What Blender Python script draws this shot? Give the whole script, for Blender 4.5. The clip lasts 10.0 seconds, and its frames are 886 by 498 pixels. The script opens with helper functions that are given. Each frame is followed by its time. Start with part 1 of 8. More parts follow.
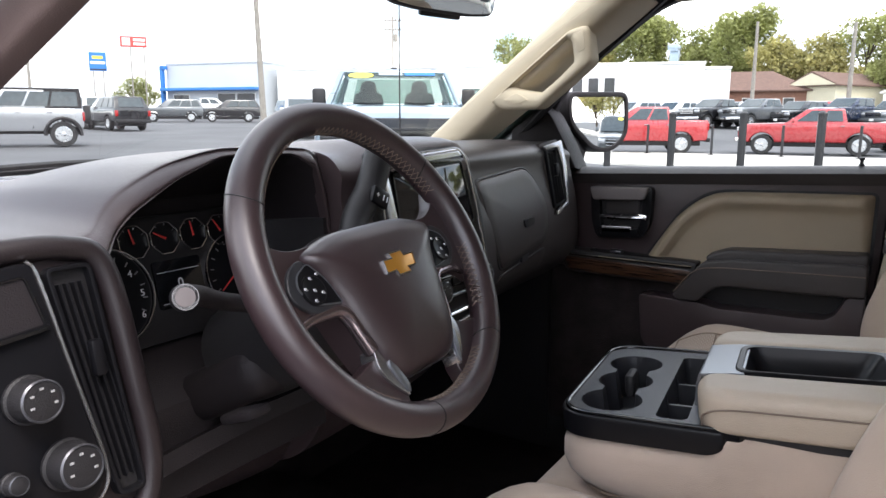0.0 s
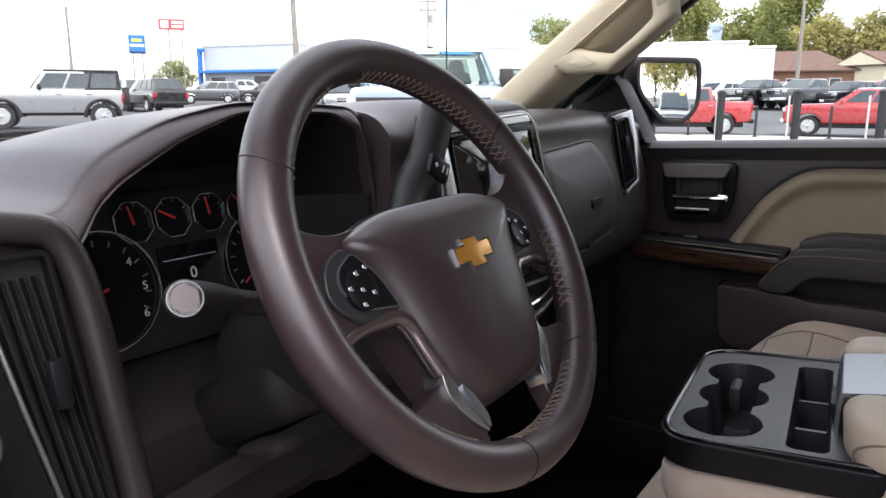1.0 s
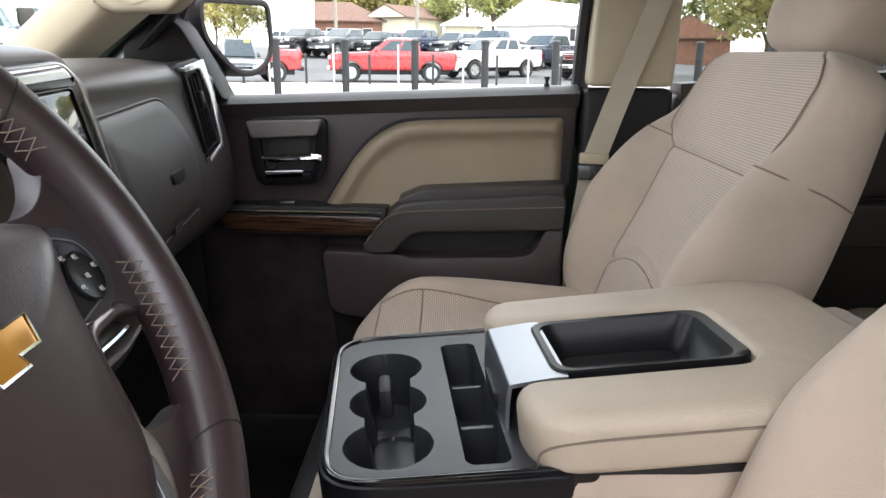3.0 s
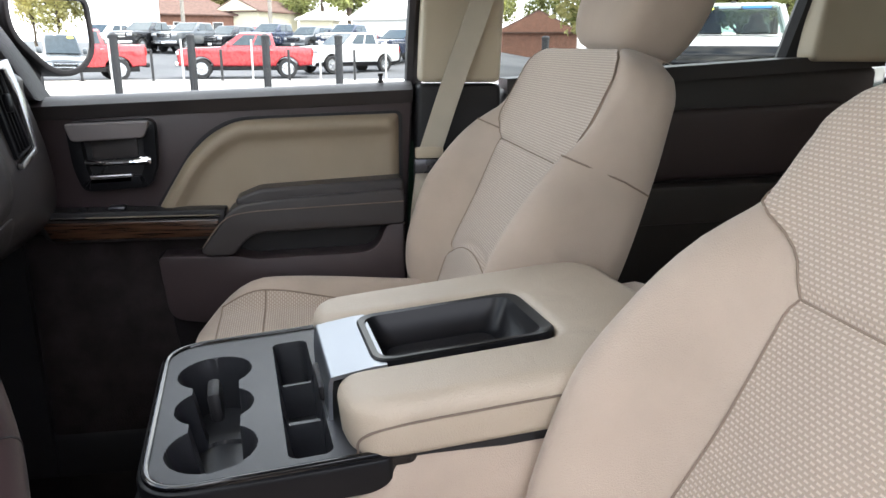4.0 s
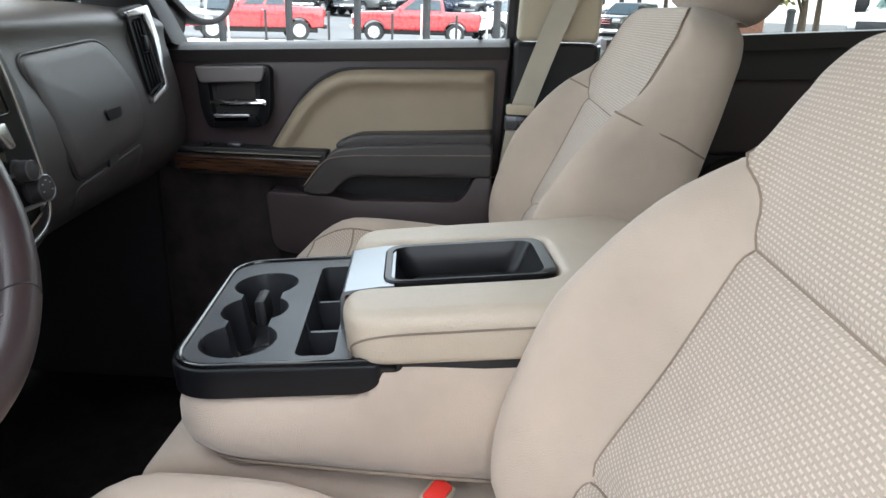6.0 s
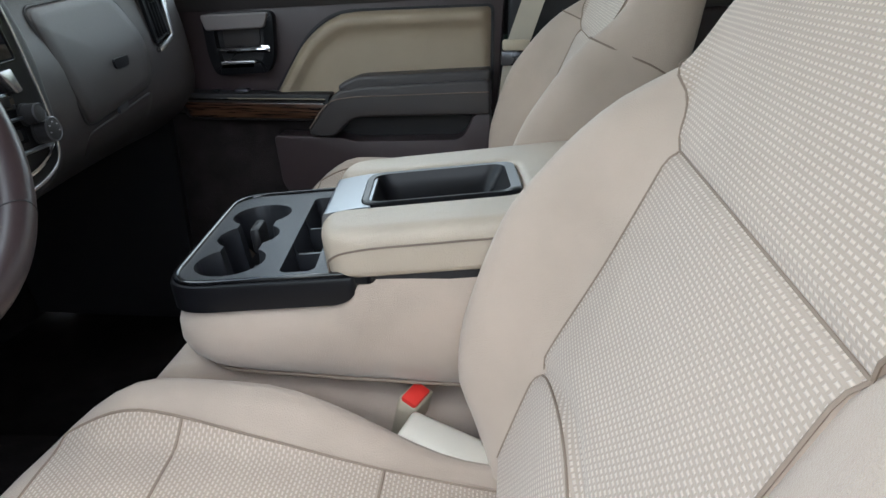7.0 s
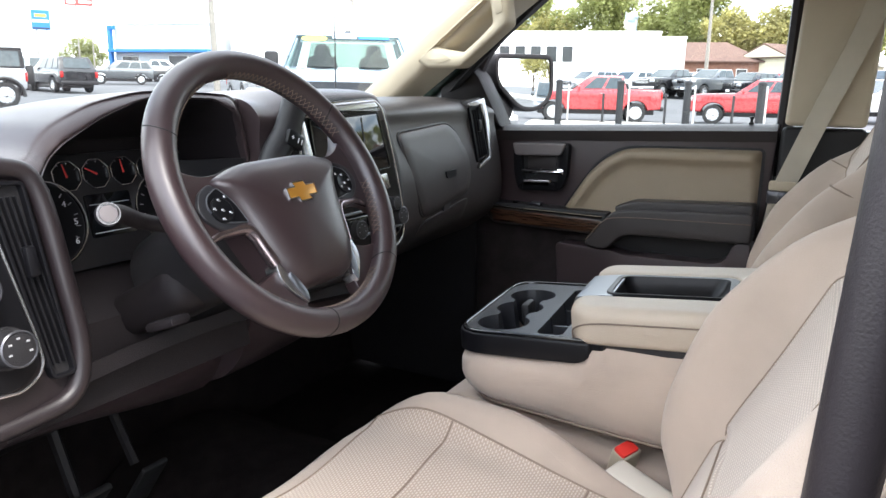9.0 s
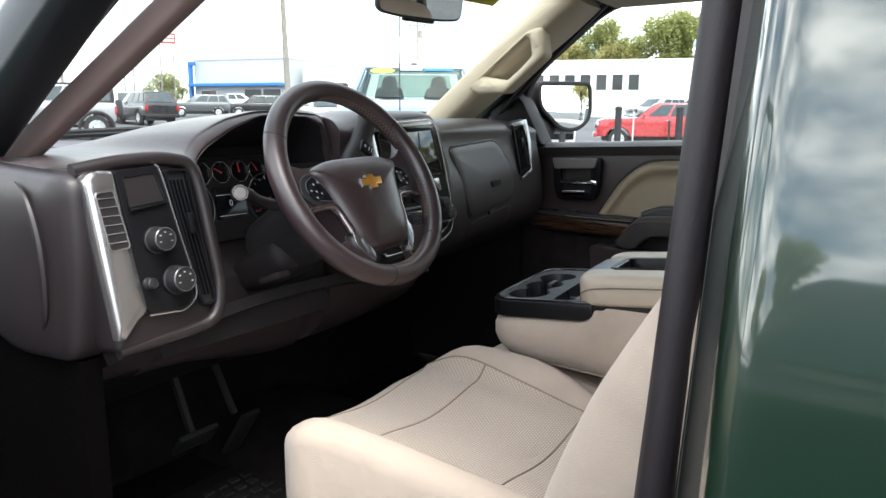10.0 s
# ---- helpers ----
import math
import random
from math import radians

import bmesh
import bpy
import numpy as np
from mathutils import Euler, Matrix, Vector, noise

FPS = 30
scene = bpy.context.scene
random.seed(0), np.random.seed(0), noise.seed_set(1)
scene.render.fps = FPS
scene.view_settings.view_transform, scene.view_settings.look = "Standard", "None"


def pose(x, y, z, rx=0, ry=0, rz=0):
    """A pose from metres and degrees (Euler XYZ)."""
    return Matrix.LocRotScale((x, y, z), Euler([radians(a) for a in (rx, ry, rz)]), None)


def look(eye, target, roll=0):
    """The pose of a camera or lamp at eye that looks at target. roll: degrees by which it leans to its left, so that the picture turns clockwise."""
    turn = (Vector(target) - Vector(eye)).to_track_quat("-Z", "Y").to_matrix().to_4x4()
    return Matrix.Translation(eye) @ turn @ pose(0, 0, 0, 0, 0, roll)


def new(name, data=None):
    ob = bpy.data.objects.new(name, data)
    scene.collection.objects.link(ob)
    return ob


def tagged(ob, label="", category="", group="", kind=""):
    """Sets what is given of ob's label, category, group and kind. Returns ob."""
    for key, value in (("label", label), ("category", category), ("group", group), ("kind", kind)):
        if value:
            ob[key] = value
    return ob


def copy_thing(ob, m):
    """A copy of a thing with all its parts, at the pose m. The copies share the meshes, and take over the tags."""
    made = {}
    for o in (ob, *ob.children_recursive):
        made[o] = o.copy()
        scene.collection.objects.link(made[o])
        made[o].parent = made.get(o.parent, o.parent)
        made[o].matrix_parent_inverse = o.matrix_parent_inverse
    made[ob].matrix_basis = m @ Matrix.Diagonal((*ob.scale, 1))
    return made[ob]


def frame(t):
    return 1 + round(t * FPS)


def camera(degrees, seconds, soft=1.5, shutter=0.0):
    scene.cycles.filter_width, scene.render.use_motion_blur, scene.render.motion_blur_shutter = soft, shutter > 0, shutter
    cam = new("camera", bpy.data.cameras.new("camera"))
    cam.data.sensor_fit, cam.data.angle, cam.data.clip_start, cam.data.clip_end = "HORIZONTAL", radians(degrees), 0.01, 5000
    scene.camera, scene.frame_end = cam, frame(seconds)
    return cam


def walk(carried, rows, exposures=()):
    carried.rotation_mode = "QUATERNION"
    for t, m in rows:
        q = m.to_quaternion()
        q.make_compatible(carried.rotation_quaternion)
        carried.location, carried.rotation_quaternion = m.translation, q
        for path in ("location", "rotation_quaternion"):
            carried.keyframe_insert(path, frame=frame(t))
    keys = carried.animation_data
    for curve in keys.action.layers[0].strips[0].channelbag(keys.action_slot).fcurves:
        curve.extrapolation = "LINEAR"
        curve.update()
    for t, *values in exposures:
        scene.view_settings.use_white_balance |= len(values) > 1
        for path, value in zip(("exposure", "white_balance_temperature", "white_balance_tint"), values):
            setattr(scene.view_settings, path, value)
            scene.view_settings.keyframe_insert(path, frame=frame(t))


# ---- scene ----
cam = camera(63.5, 10.0, soft=1.5)
PATH = [
    (0, (-0.975, -0.419, 1.511), (0.688, 0.634, 1.157), 0.2),
    (0.5, (-0.919, -0.382, 1.515), (0.74, 0.677, 1.161), -0.6),
    (1, (-0.847, -0.289, 1.48), (0.757, 0.837, 1.078), 0.1),
    (1.5, (-0.803, -0.253, 1.475), (0.802, 0.867, 1.064), 2.2),
    (2, (-0.751, -0.197, 1.481), (0.993, 0.694, 1.078), 2.7),
    (2.5, (-0.684, -0.166, 1.49), (1.223, 0.241, 1.043), 1.3),
    (3, (-0.648, -0.178, 1.481), (1.28, -0.143, 0.95), 0.5),
    (3.2, (-0.642, -0.188, 1.481), (1.28, -0.303, 0.939), 0.8),
    (4.3, (-0.696, -0.254, 1.488), (1.2, -0.587, 0.946), 0.2),
    (4.5, (-0.716, -0.279, 1.483), (1.194, -0.481, 0.929), 0.8),
    (5, (-0.766, -0.342, 1.486), (1.155, -0.336, 0.931), 1.3),
    (5.2, (-0.781, -0.353, 1.479), (1.125, -0.247, 0.883), 1.8),
    (6.3, (-0.728, -0.375, 1.465), (1.159, -0.319, 0.803), 2.0),
    (6.5, (-0.744, -0.399, 1.46), (1.133, -0.365, 0.773), 2.0),
    (7, (-0.792, -0.437, 1.454), (1.051, -0.248, 0.7), -0.9),
    (7.5, (-0.839, -0.44, 1.471), (1.005, -0.008, 0.828), -1.3),
    (8, (-0.9, -0.449, 1.499), (0.911, 0.279, 1.063), -0.6),
    (8.5, (-0.955, -0.466, 1.49), (0.826, 0.291, 0.987), 2.4),
    (9, (-1.044, -0.548, 1.49), (0.663, 0.396, 1.05), 1.0),
    (9.5, (-1.166, -0.649, 1.462), (0.432, 0.468, 1.018), -0.1),
    (10, (-1.279, -0.739, 1.472), (0.347, 0.367, 1.108), 0.4),
]
EXPOSURES = [(0.0, 1.59, 6400, 14), (0.5, 1.33, 6450, 14), (1.0, 1.5, 6500, 16), (1.5, 1.97, 6500, 14), (2.0, 2.4, 6600, 12), (2.5, 2.2, 6700, 12), (4.5, 2.28, 6350, 10), (6.5, 2.4, 6150, 6), (7.0, 2.13, 6000, 4), (7.5, 2.13, 5950, -2), (8.5, 2.18, 6100, 6), (9.0, 2.22, 6300, 10), (9.5, 2.14, 6150, 6), (10.0, 1.7, 6350, 6)]
walk(cam, [(t, look(eye, target, roll)) for t, eye, target, roll in PATH], EXPOSURES)

# world: bright, broken cloud over a clear sky
SUN_EL, SUN_AZ = 58.0, 212.0          # degrees; azimuth from +y towards +x
world = bpy.data.worlds.new("sky_world")
scene.world = world
world.use_nodes = True
wn, wl = world.node_tree.nodes, world.node_tree.links
wn.clear()
w_out = wn.new("ShaderNodeOutputWorld")
w_bg = wn.new("ShaderNodeBackground")
w_sky = wn.new("ShaderNodeTexSky")
w_sky.sky_type = "NISHITA"
w_sky.sun_disc = False
w_sky.sun_elevation = radians(SUN_EL)
w_sky.sun_rotation = radians(SUN_AZ)
w_sky.air_density, w_sky.dust_density = 1.0, 2.5
w_co = wn.new("ShaderNodeTexCoord")
w_map = wn.new("ShaderNodeMapping")
w_map.inputs["Scale"].default_value = (1.0, 1.0, 2.4)
w_noise = wn.new("ShaderNodeTexNoise")
w_noise.inputs["Scale"].default_value = 3.2
w_noise.inputs["Detail"].default_value = 7.0
w_noise.inputs["Roughness"].default_value = 0.62
w_ramp = wn.new("ShaderNodeValToRGB")
w_ramp.color_ramp.elements[0].position, w_ramp.color_ramp.elements[1].position = 0.36, 0.62
w_mix = wn.new("ShaderNodeMix")
w_mix.data_type = "RGBA"
w_cloud = wn.new("ShaderNodeTexNoise")
w_cloud.inputs["Scale"].default_value = 6.0
w_cloud.inputs["Detail"].default_value = 6.0
w_cr = wn.new("ShaderNodeValToRGB")
w_cr.color_ramp.elements[0].color, w_cr.color_ramp.elements[1].color = (4.0, 4.2, 4.8, 1), (18.0, 17.6, 17.0, 1)
w_cr.color_ramp.elements[0].position, w_cr.color_ramp.elements[1].position = 0.35, 0.65
wl.new(w_co.outputs["Generated"], w_map.inputs["Vector"])
wl.new(w_map.outputs["Vector"], w_noise.inputs["Vector"])
wl.new(w_map.outputs["Vector"], w_cloud.inputs["Vector"])
wl.new(w_noise.outputs["Fac"], w_ramp.inputs["Fac"])
wl.new(w_cloud.outputs["Fac"], w_cr.inputs["Fac"])
wl.new(w_ramp.outputs["Color"], w_mix.inputs["Factor"])
wl.new(w_sky.outputs["Color"], w_mix.inputs["A"])
wl.new(w_cr.outputs["Color"], w_mix.inputs["B"])
wl.new(w_mix.outputs["Result"], w_bg.inputs["Color"])
w_bg.inputs["Strength"].default_value = 0.15
wl.new(w_bg.outputs["Background"], w_out.inputs["Surface"])

sun = new("sun", bpy.data.lights.new("sun", "SUN"))
sun.data.energy, sun.data.angle, sun.data.color = 1.2, radians(22.0), (1.0, 0.95, 0.88)
_el, _az = radians(SUN_EL), radians(SUN_AZ)
_dir = Vector((math.sin(_az) * math.cos(_el), math.cos(_az) * math.cos(_el), math.sin(_el)))
sun.matrix_world = look(_dir * 60, (0, 0, 0))


# ---- materials ----
def material(name, colour, rough=0.5, metal=0.0, coat=0.0, grain=0.0, grain_scale=600.0, blotch=0.12, blotch_scale=6.0,
             spec=0.5, dirt=None, sheen=0.0, vary=0.07, wrinkle=0.0, wrinkle_scale=16.0):
    """A surface with broad colour variation and a fine bump, in metres of object space."""
    m = bpy.data.materials.new(name)
    m.use_nodes = True
    n, l = m.node_tree.nodes, m.node_tree.links
    b = n["Principled BSDF"]
    b.inputs["Metallic"].default_value = metal
    b.inputs["Coat Weight"].default_value = coat
    b.inputs["Coat Roughness"].default_value = 0.04
    b.inputs["Specular IOR Level"].default_value = spec
    if sheen:
        b.inputs["Sheen Weight"].default_value = sheen
    co = n.new("ShaderNodeTexCoord")
    big = n.new("ShaderNodeTexNoise")
    big.inputs["Scale"].default_value = blotch_scale
    big.inputs["Detail"].default_value = 5.0
    l.new(co.outputs["Object"], big.inputs["Vector"])
    ramp = n.new("ShaderNodeValToRGB")
    lo = [max(0.0, c * (1 - blotch)) for c in colour]
    hi = [min(1.0, c * (1 + blotch)) for c in colour]
    if dirt:
        lo = [c * 0.5 + d * 0.5 for c, d in zip(colour, dirt)]
    ramp.color_ramp.elements[0].color, ramp.color_ramp.elements[1].color = (*lo, 1), (*hi, 1)
    ramp.color_ramp.elements[0].position, ramp.color_ramp.elements[1].position = 0.3, 0.7
    l.new(big.outputs["Fac"], ramp.inputs["Fac"])
    l.new(ramp.outputs["Color"], b.inputs["Base Color"])
    rr = n.new("ShaderNodeMapRange")
    rr.inputs["To Min"].default_value, rr.inputs["To Max"].default_value = max(0.0, rough - vary), min(1.0, rough + vary)
    l.new(big.outputs["Fac"], rr.inputs["Value"])
    l.new(rr.outputs["Result"], b.inputs["Roughness"])
    if grain:
        fine = n.new("ShaderNodeTexNoise")
        fine.inputs["Scale"].default_value = grain_scale
        fine.inputs["Detail"].default_value = 3.0
        l.new(co.outputs["Object"], fine.inputs["Vector"])
        bump = n.new("ShaderNodeBump")
        bump.inputs["Strength"].default_value = grain
        bump.inputs["Distance"].default_value = 0.002
        l.new(fine.outputs["Fac"], bump.inputs["Height"])
        l.new(bump.outputs["Normal"], b.inputs["Normal"])
        if wrinkle:
            soft = n.new("ShaderNodeTexNoise")
            soft.inputs["Scale"].default_value = wrinkle_scale
            soft.inputs["Detail"].default_value = 2.0
            soft.inputs["Distortion"].default_value = 0.6
            l.new(co.outputs["Object"], soft.inputs["Vector"])
            fold = n.new("ShaderNodeBump")
            fold.inputs["Strength"].default_value = wrinkle
            fold.inputs["Distance"].default_value = 0.012
            l.new(soft.outputs["Fac"], fold.inputs["Height"])
            l.new(fold.outputs["Normal"], bump.inputs["Normal"])
    return m


def woven(name, base, thread):
    """Tan cloth with rows of short raised light stitches, laid out by its UV in metres."""
    m = material(name, base, 0.85, grain=0.0, sheen=0.3)
    n, l = m.node_tree.nodes, m.node_tree.links
    b = n["Principled BSDF"]
    uv = n.new("ShaderNodeUVMap")
    brick = n.new("ShaderNodeTexBrick")
    brick.offset, brick.squash = 0.5, 1.0
    brick.inputs["Scale"].default_value = 1.0
    brick.inputs["Brick Width"].default_value = 0.0060
    brick.inputs["Row Height"].default_value = 0.0039
    brick.inputs["Mortar Size"].default_value = 0.0017
    brick.inputs["Mortar Smooth"].default_value = 0.6
    brick.inputs["Bias"].default_value = -0.5
    brick.inputs["Color1"].default_value = (*thread, 1)
    brick.inputs["Color2"].default_value = tuple(c * 0.93 for c in thread) + (1,)
    brick.inputs["Mortar"].default_value = (*base, 1)
    l.new(uv.outputs["UV"], brick.inputs["Vector"])
    old = b.inputs["Base Color"].links[0].from_socket
    mix = n.new("ShaderNodeMix")
    mix.data_type = "RGBA"
    mix.blend_type = "MIX"
    mix.inputs["Factor"].default_value = 0.8
    l.new(old, mix.inputs["A"])
    l.new(brick.outputs["Color"], mix.inputs["B"])
    l.new(mix.outputs["Result"], b.inputs["Base Color"])
    bump = n.new("ShaderNodeBump")
    bump.inputs["Strength"].default_value = 0.55
    bump.inputs["Distance"].default_value = 0.0015
    bump.invert = True
    l.new(brick.outputs["Fac"], bump.inputs["Height"])
    l.new(bump.outputs["Normal"], b.inputs["Normal"])
    return m


def striped_wood(name):
    m = material(name, (0.06, 0.032, 0.02), 0.25, coat=0.5)
    n, l = m.node_tree.nodes, m.node_tree.links
    b = n["Principled BSDF"]
    co = n.new("ShaderNodeTexCoord")
    mp = n.new("ShaderNodeMapping")
    mp.inputs["Scale"].default_value = (10.0, 3.0, 60.0)
    w = n.new("ShaderNodeTexNoise")
    w.inputs["Scale"].default_value = 4.0
    w.inputs["Detail"].default_value = 6.0
    r = n.new("ShaderNodeValToRGB")
    r.color_ramp.elements[0].color, r.color_ramp.elements[1].color = (0.018, 0.009, 0.006, 1), (0.080, 0.038, 0.022, 1)
    r.color_ramp.elements[0].position, r.color_ramp.elements[1].position = 0.35, 0.65
    l.new(co.outputs["Object"], mp.inputs["Vector"])
    l.new(mp.outputs["Vector"], w.inputs["Vector"])
    l.new(w.outputs["Fac"], r.inputs["Fac"])
    l.new(r.outputs["Color"], b.inputs["Base Color"])
    return m


def glass_pane(name, tint=(1, 1, 1), rough=0.0):
    m = bpy.data.materials.new(name)
    m.use_nodes = True
    n, l = m.node_tree.nodes, m.node_tree.links
    n.remove(n["Principled BSDF"])
    out = n["Material Output"]
    tr, gl, mx, fr = n.new("ShaderNodeBsdfTransparent"), n.new("ShaderNodeBsdfGlossy"), n.new("ShaderNodeMixShader"), n.new("ShaderNodeLayerWeight")
    pw, sc = n.new("ShaderNodeMath"), n.new("ShaderNodeMath")
    pw.operation, sc.operation = "POWER", "MULTIPLY_ADD"
    pw.inputs[1].default_value = 5.0
    sc.inputs[1].default_value, sc.inputs[2].default_value = 0.94, 0.035
    fr.inputs["Blend"].default_value = 0.5
    tr.inputs["Color"].default_value = (*tint, 1)
    gl.inputs["Roughness"].default_value = rough
    l.new(fr.outputs["Facing"], pw.inputs[0])
    l.new(pw.outputs["Value"], sc.inputs[0])
    l.new(sc.outputs["Value"], mx.inputs["Fac"])
    l.new(tr.outputs["BSDF"], mx.inputs[1])
    l.new(gl.outputs["BSDF"], mx.inputs[2])
    l.new(mx.outputs["Shader"], out.inputs["Surface"])
    return m


def ground_mat(name, c0, c1, rough=0.85, scale=0.25, fine=40.0, patches=None):
    m = material(name, [(a + b) / 2 for a, b in zip(c0, c1)], rough, grain=0.5, grain_scale=fine)
    n, l = m.node_tree.nodes, m.node_tree.links
    r = [k for k in n if k.bl_idname == "ShaderNodeValToRGB"][0]
    r.color_ramp.elements[0].color, r.color_ramp.elements[1].color = (*c0, 1), (*c1, 1)
    t = [k for k in n if k.bl_idname == "ShaderNodeTexNoise"][0]
    t.inputs["Scale"].default_value = scale
    t.inputs["Detail"].default_value = 9.0
    return m


LEATHER = material("brown_leather", (0.032, 0.0185, 0.021), 0.36, grain=0.10, grain_scale=900, blotch=0.14, spec=0.9)
DASH = material("brown_dash_vinyl", (0.052, 0.037, 0.039), 0.38, grain=0.25, grain_scale=700, blotch=0.08)
PILLAR_BROWN = material("brown_pillar_trim", (0.200, 0.142, 0.128), 0.60, grain=0.25, grain_scale=700, blotch=0.06)
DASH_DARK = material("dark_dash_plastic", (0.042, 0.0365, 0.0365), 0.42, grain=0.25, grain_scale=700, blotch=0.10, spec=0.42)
BLACK = material("black_plastic", (0.0200, 0.0190, 0.0205), 0.45, grain=0.3, grain_scale=800, blotch=0.15, spec=0.32)
DASH_MID = material("brown_lower_dash_plastic", (0.0150, 0.0108, 0.0122), 0.40, grain=0.14, grain_scale=700, blotch=0.08)
# dark trim; also colours the brown knee panel in place of shade under the dash
KNEE = material("dark_and_shaded_plastic", (0.0185, 0.0155, 0.0170), 0.54, grain=0.3, grain_scale=700, blotch=0.12, spec=0.25)
CHARCOAL = material("satin_charcoal_plastic", (0.026, 0.027, 0.031), 0.34, grain=0.15, grain_scale=900, blotch=0.1)
SATIN_BLACK = material("satin_black_plastic", (0.0070, 0.0070, 0.0085), 0.30, blotch=0.15, spec=0.22)
GLOSS_BLACK = material("gloss_black_plastic", (0.006, 0.006, 0.007), 0.10, blotch=0.2)
GUNMETAL = material("gunmetal_trim", (0.10, 0.10, 0.11), 0.30, metal=0.6)
SCREEN = material("dark_screen_glass", (0.008, 0.009, 0.011), 0.06, blotch=0.1, vary=0.02)
BROWN_METAL = material("satin_brown_metal", (0.28, 0.225, 0.235), 0.22, metal=0.9, blotch=0.05)
PLATE = material("satin_grey_plate", (0.24, 0.255, 0.28), 0.30, metal=0.8, blotch=0.05)
SILVER = material("satin_silver_trim", (0.44, 0.43, 0.44), 0.24, metal=0.9, blotch=0.05)
CHROME = material("chrome", (0.82, 0.82, 0.83), 0.07, metal=1.0, blotch=0.03, vary=0.03)
STALK_GREY = material("grey_stalk_plastic", (0.17, 0.15, 0.15), 0.45, blotch=0.05)
# the green body paint as it looks in shadow, darkened by colour
SHADED_PAINT = material("shaded_green_paint", (0.005, 0.008, 0.010), 0.30, blotch=0.1)
GOLD = material("gold_enamel", (0.62, 0.30, 0.05), 0.28, metal=0.5, blotch=0.06)
TAN = material("tan_cloth", (0.475, 0.382, 0.308), 0.88, grain=0.45, grain_scale=900, blotch=0.09, blotch_scale=9.0, sheen=0.25, wrinkle=0.32, wrinkle_scale=13.0)
TAN_VINYL = material("tan_vinyl", (0.315, 0.252, 0.180), 0.48, grain=0.35, grain_scale=700, blotch=0.08, wrinkle=0.28, wrinkle_scale=11.0)
ARM_VINYL = material("beige_armrest_vinyl", (0.47, 0.395, 0.31), 0.42, grain=0.4, grain_scale=700, blotch=0.07, wrinkle=0.22, wrinkle_scale=18.0)
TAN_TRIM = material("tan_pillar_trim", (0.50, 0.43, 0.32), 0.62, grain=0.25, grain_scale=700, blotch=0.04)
WEAVE = woven("tan_woven_cloth", (0.420, 0.335, 0.268), (0.70, 0.59, 0.495))
SEAM = material("seam_thread", (0.25, 0.19, 0.145), 0.8, blotch=0.1)
STITCH = material("cream_stitch_thread", (0.19, 0.145, 0.115), 0.8, blotch=0.1)
PALE_PLASTIC = material("pale_cream_plastic", (0.74, 0.69, 0.60), 0.35, blotch=0.04)
BELT_MAT = material("beige_belt_webbing", (0.52, 0.47, 0.38), 0.7, grain=0.6, grain_scale=900)
CARPET = material("black_carpet", (0.016, 0.0132, 0.0132), 0.95, grain=1.0, grain_scale=350, blotch=0.3, blotch_scale=25, spec=0.08)
RUBBER = material("black_rubber", (0.015, 0.015, 0.016), 0.6, grain=0.4, grain_scale=200, blotch=0.2)
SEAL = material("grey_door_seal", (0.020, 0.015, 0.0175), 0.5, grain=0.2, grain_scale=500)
RED = material("red_plastic", (0.75, 0.04, 0.03), 0.4, blotch=0.05)
WHITE_MARK = material("white_print", (0.75, 0.76, 0.78), 0.6, blotch=0.03)
RED_MARK = material("red_needle", (0.75, 0.05, 0.05), 0.5, blotch=0.03)
WOOD = striped_wood("dark_wood_trim")
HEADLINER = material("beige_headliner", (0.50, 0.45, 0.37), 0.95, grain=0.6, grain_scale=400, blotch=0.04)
GREEN_PAINT = material("dark_green_paint", (0.001, 0.013, 0.0055), 0.35, metal=0.0, coat=1.0, blotch=0.04)
GREEN_PAINT.node_tree.nodes["Principled BSDF"].inputs["Coat IOR"].default_value = 1.75
MIRROR = material("mirror_glass", (0.92, 0.93, 0.93), 0.0, metal=1.0, blotch=0.0, vary=0.0)
GLASS = glass_pane("clear_window_glass", (0.82, 0.86, 0.84))
MID_TINT = glass_pane("privacy_window_glass", (0.50, 0.53, 0.51))
TINT = glass_pane("tinted_window_glass", (0.35, 0.38, 0.36))
LAMP_GLASS = material("lamp_lens", (0.55, 0.56, 0.58), 0.12, metal=0.5, blotch=0.1)
PALE_GLASS = glass_pane("pale_green_windshield_glass", (0.66, 0.75, 0.72))
CAR_GLASS = material("car_window_glass", (0.045, 0.06, 0.068), 0.06, blotch=0.2, vary=0.02)
TYRE = material("tyre_rubber", (0.02, 0.02, 0.021), 0.8, blotch=0.2)
ALLOY = material("alloy_wheel", (0.55, 0.56, 0.58), 0.28, metal=0.9)
TAIL = material("tail_lamp", (0.35, 0.01, 0.01), 0.2, blotch=0.1)
PAINTS = {
    "red": material("red_car_paint", (0.38, 0.028, 0.034), 0.28, coat=1.0, blotch=0.04),
    "white": material("white_car_paint", (0.78, 0.78, 0.78), 0.3, coat=1.0, blotch=0.03),
    "silver": material("silver_car_paint", (0.42, 0.43, 0.45), 0.3, metal=0.6, coat=1.0, blotch=0.04),
    "grey": material("grey_car_paint", (0.13, 0.14, 0.15), 0.3, metal=0.5, coat=1.0, blotch=0.05),
    "black": material("black_car_paint", (0.01, 0.01, 0.012), 0.25, coat=1.0, blotch=0.1),
    "yellow": material("yellow_car_paint", (0.62, 0.40, 0.03), 0.3, coat=1.0, blotch=0.04),
    "blue": material("dark_blue_car_paint", (0.012, 0.022, 0.055), 0.27, metal=0.3, coat=1.0, blotch=0.05),
    "bluegrey": material("pale_blue_car_paint", (0.27, 0.34, 0.41), 0.3, metal=0.4, coat=1.0, blotch=0.04),
}
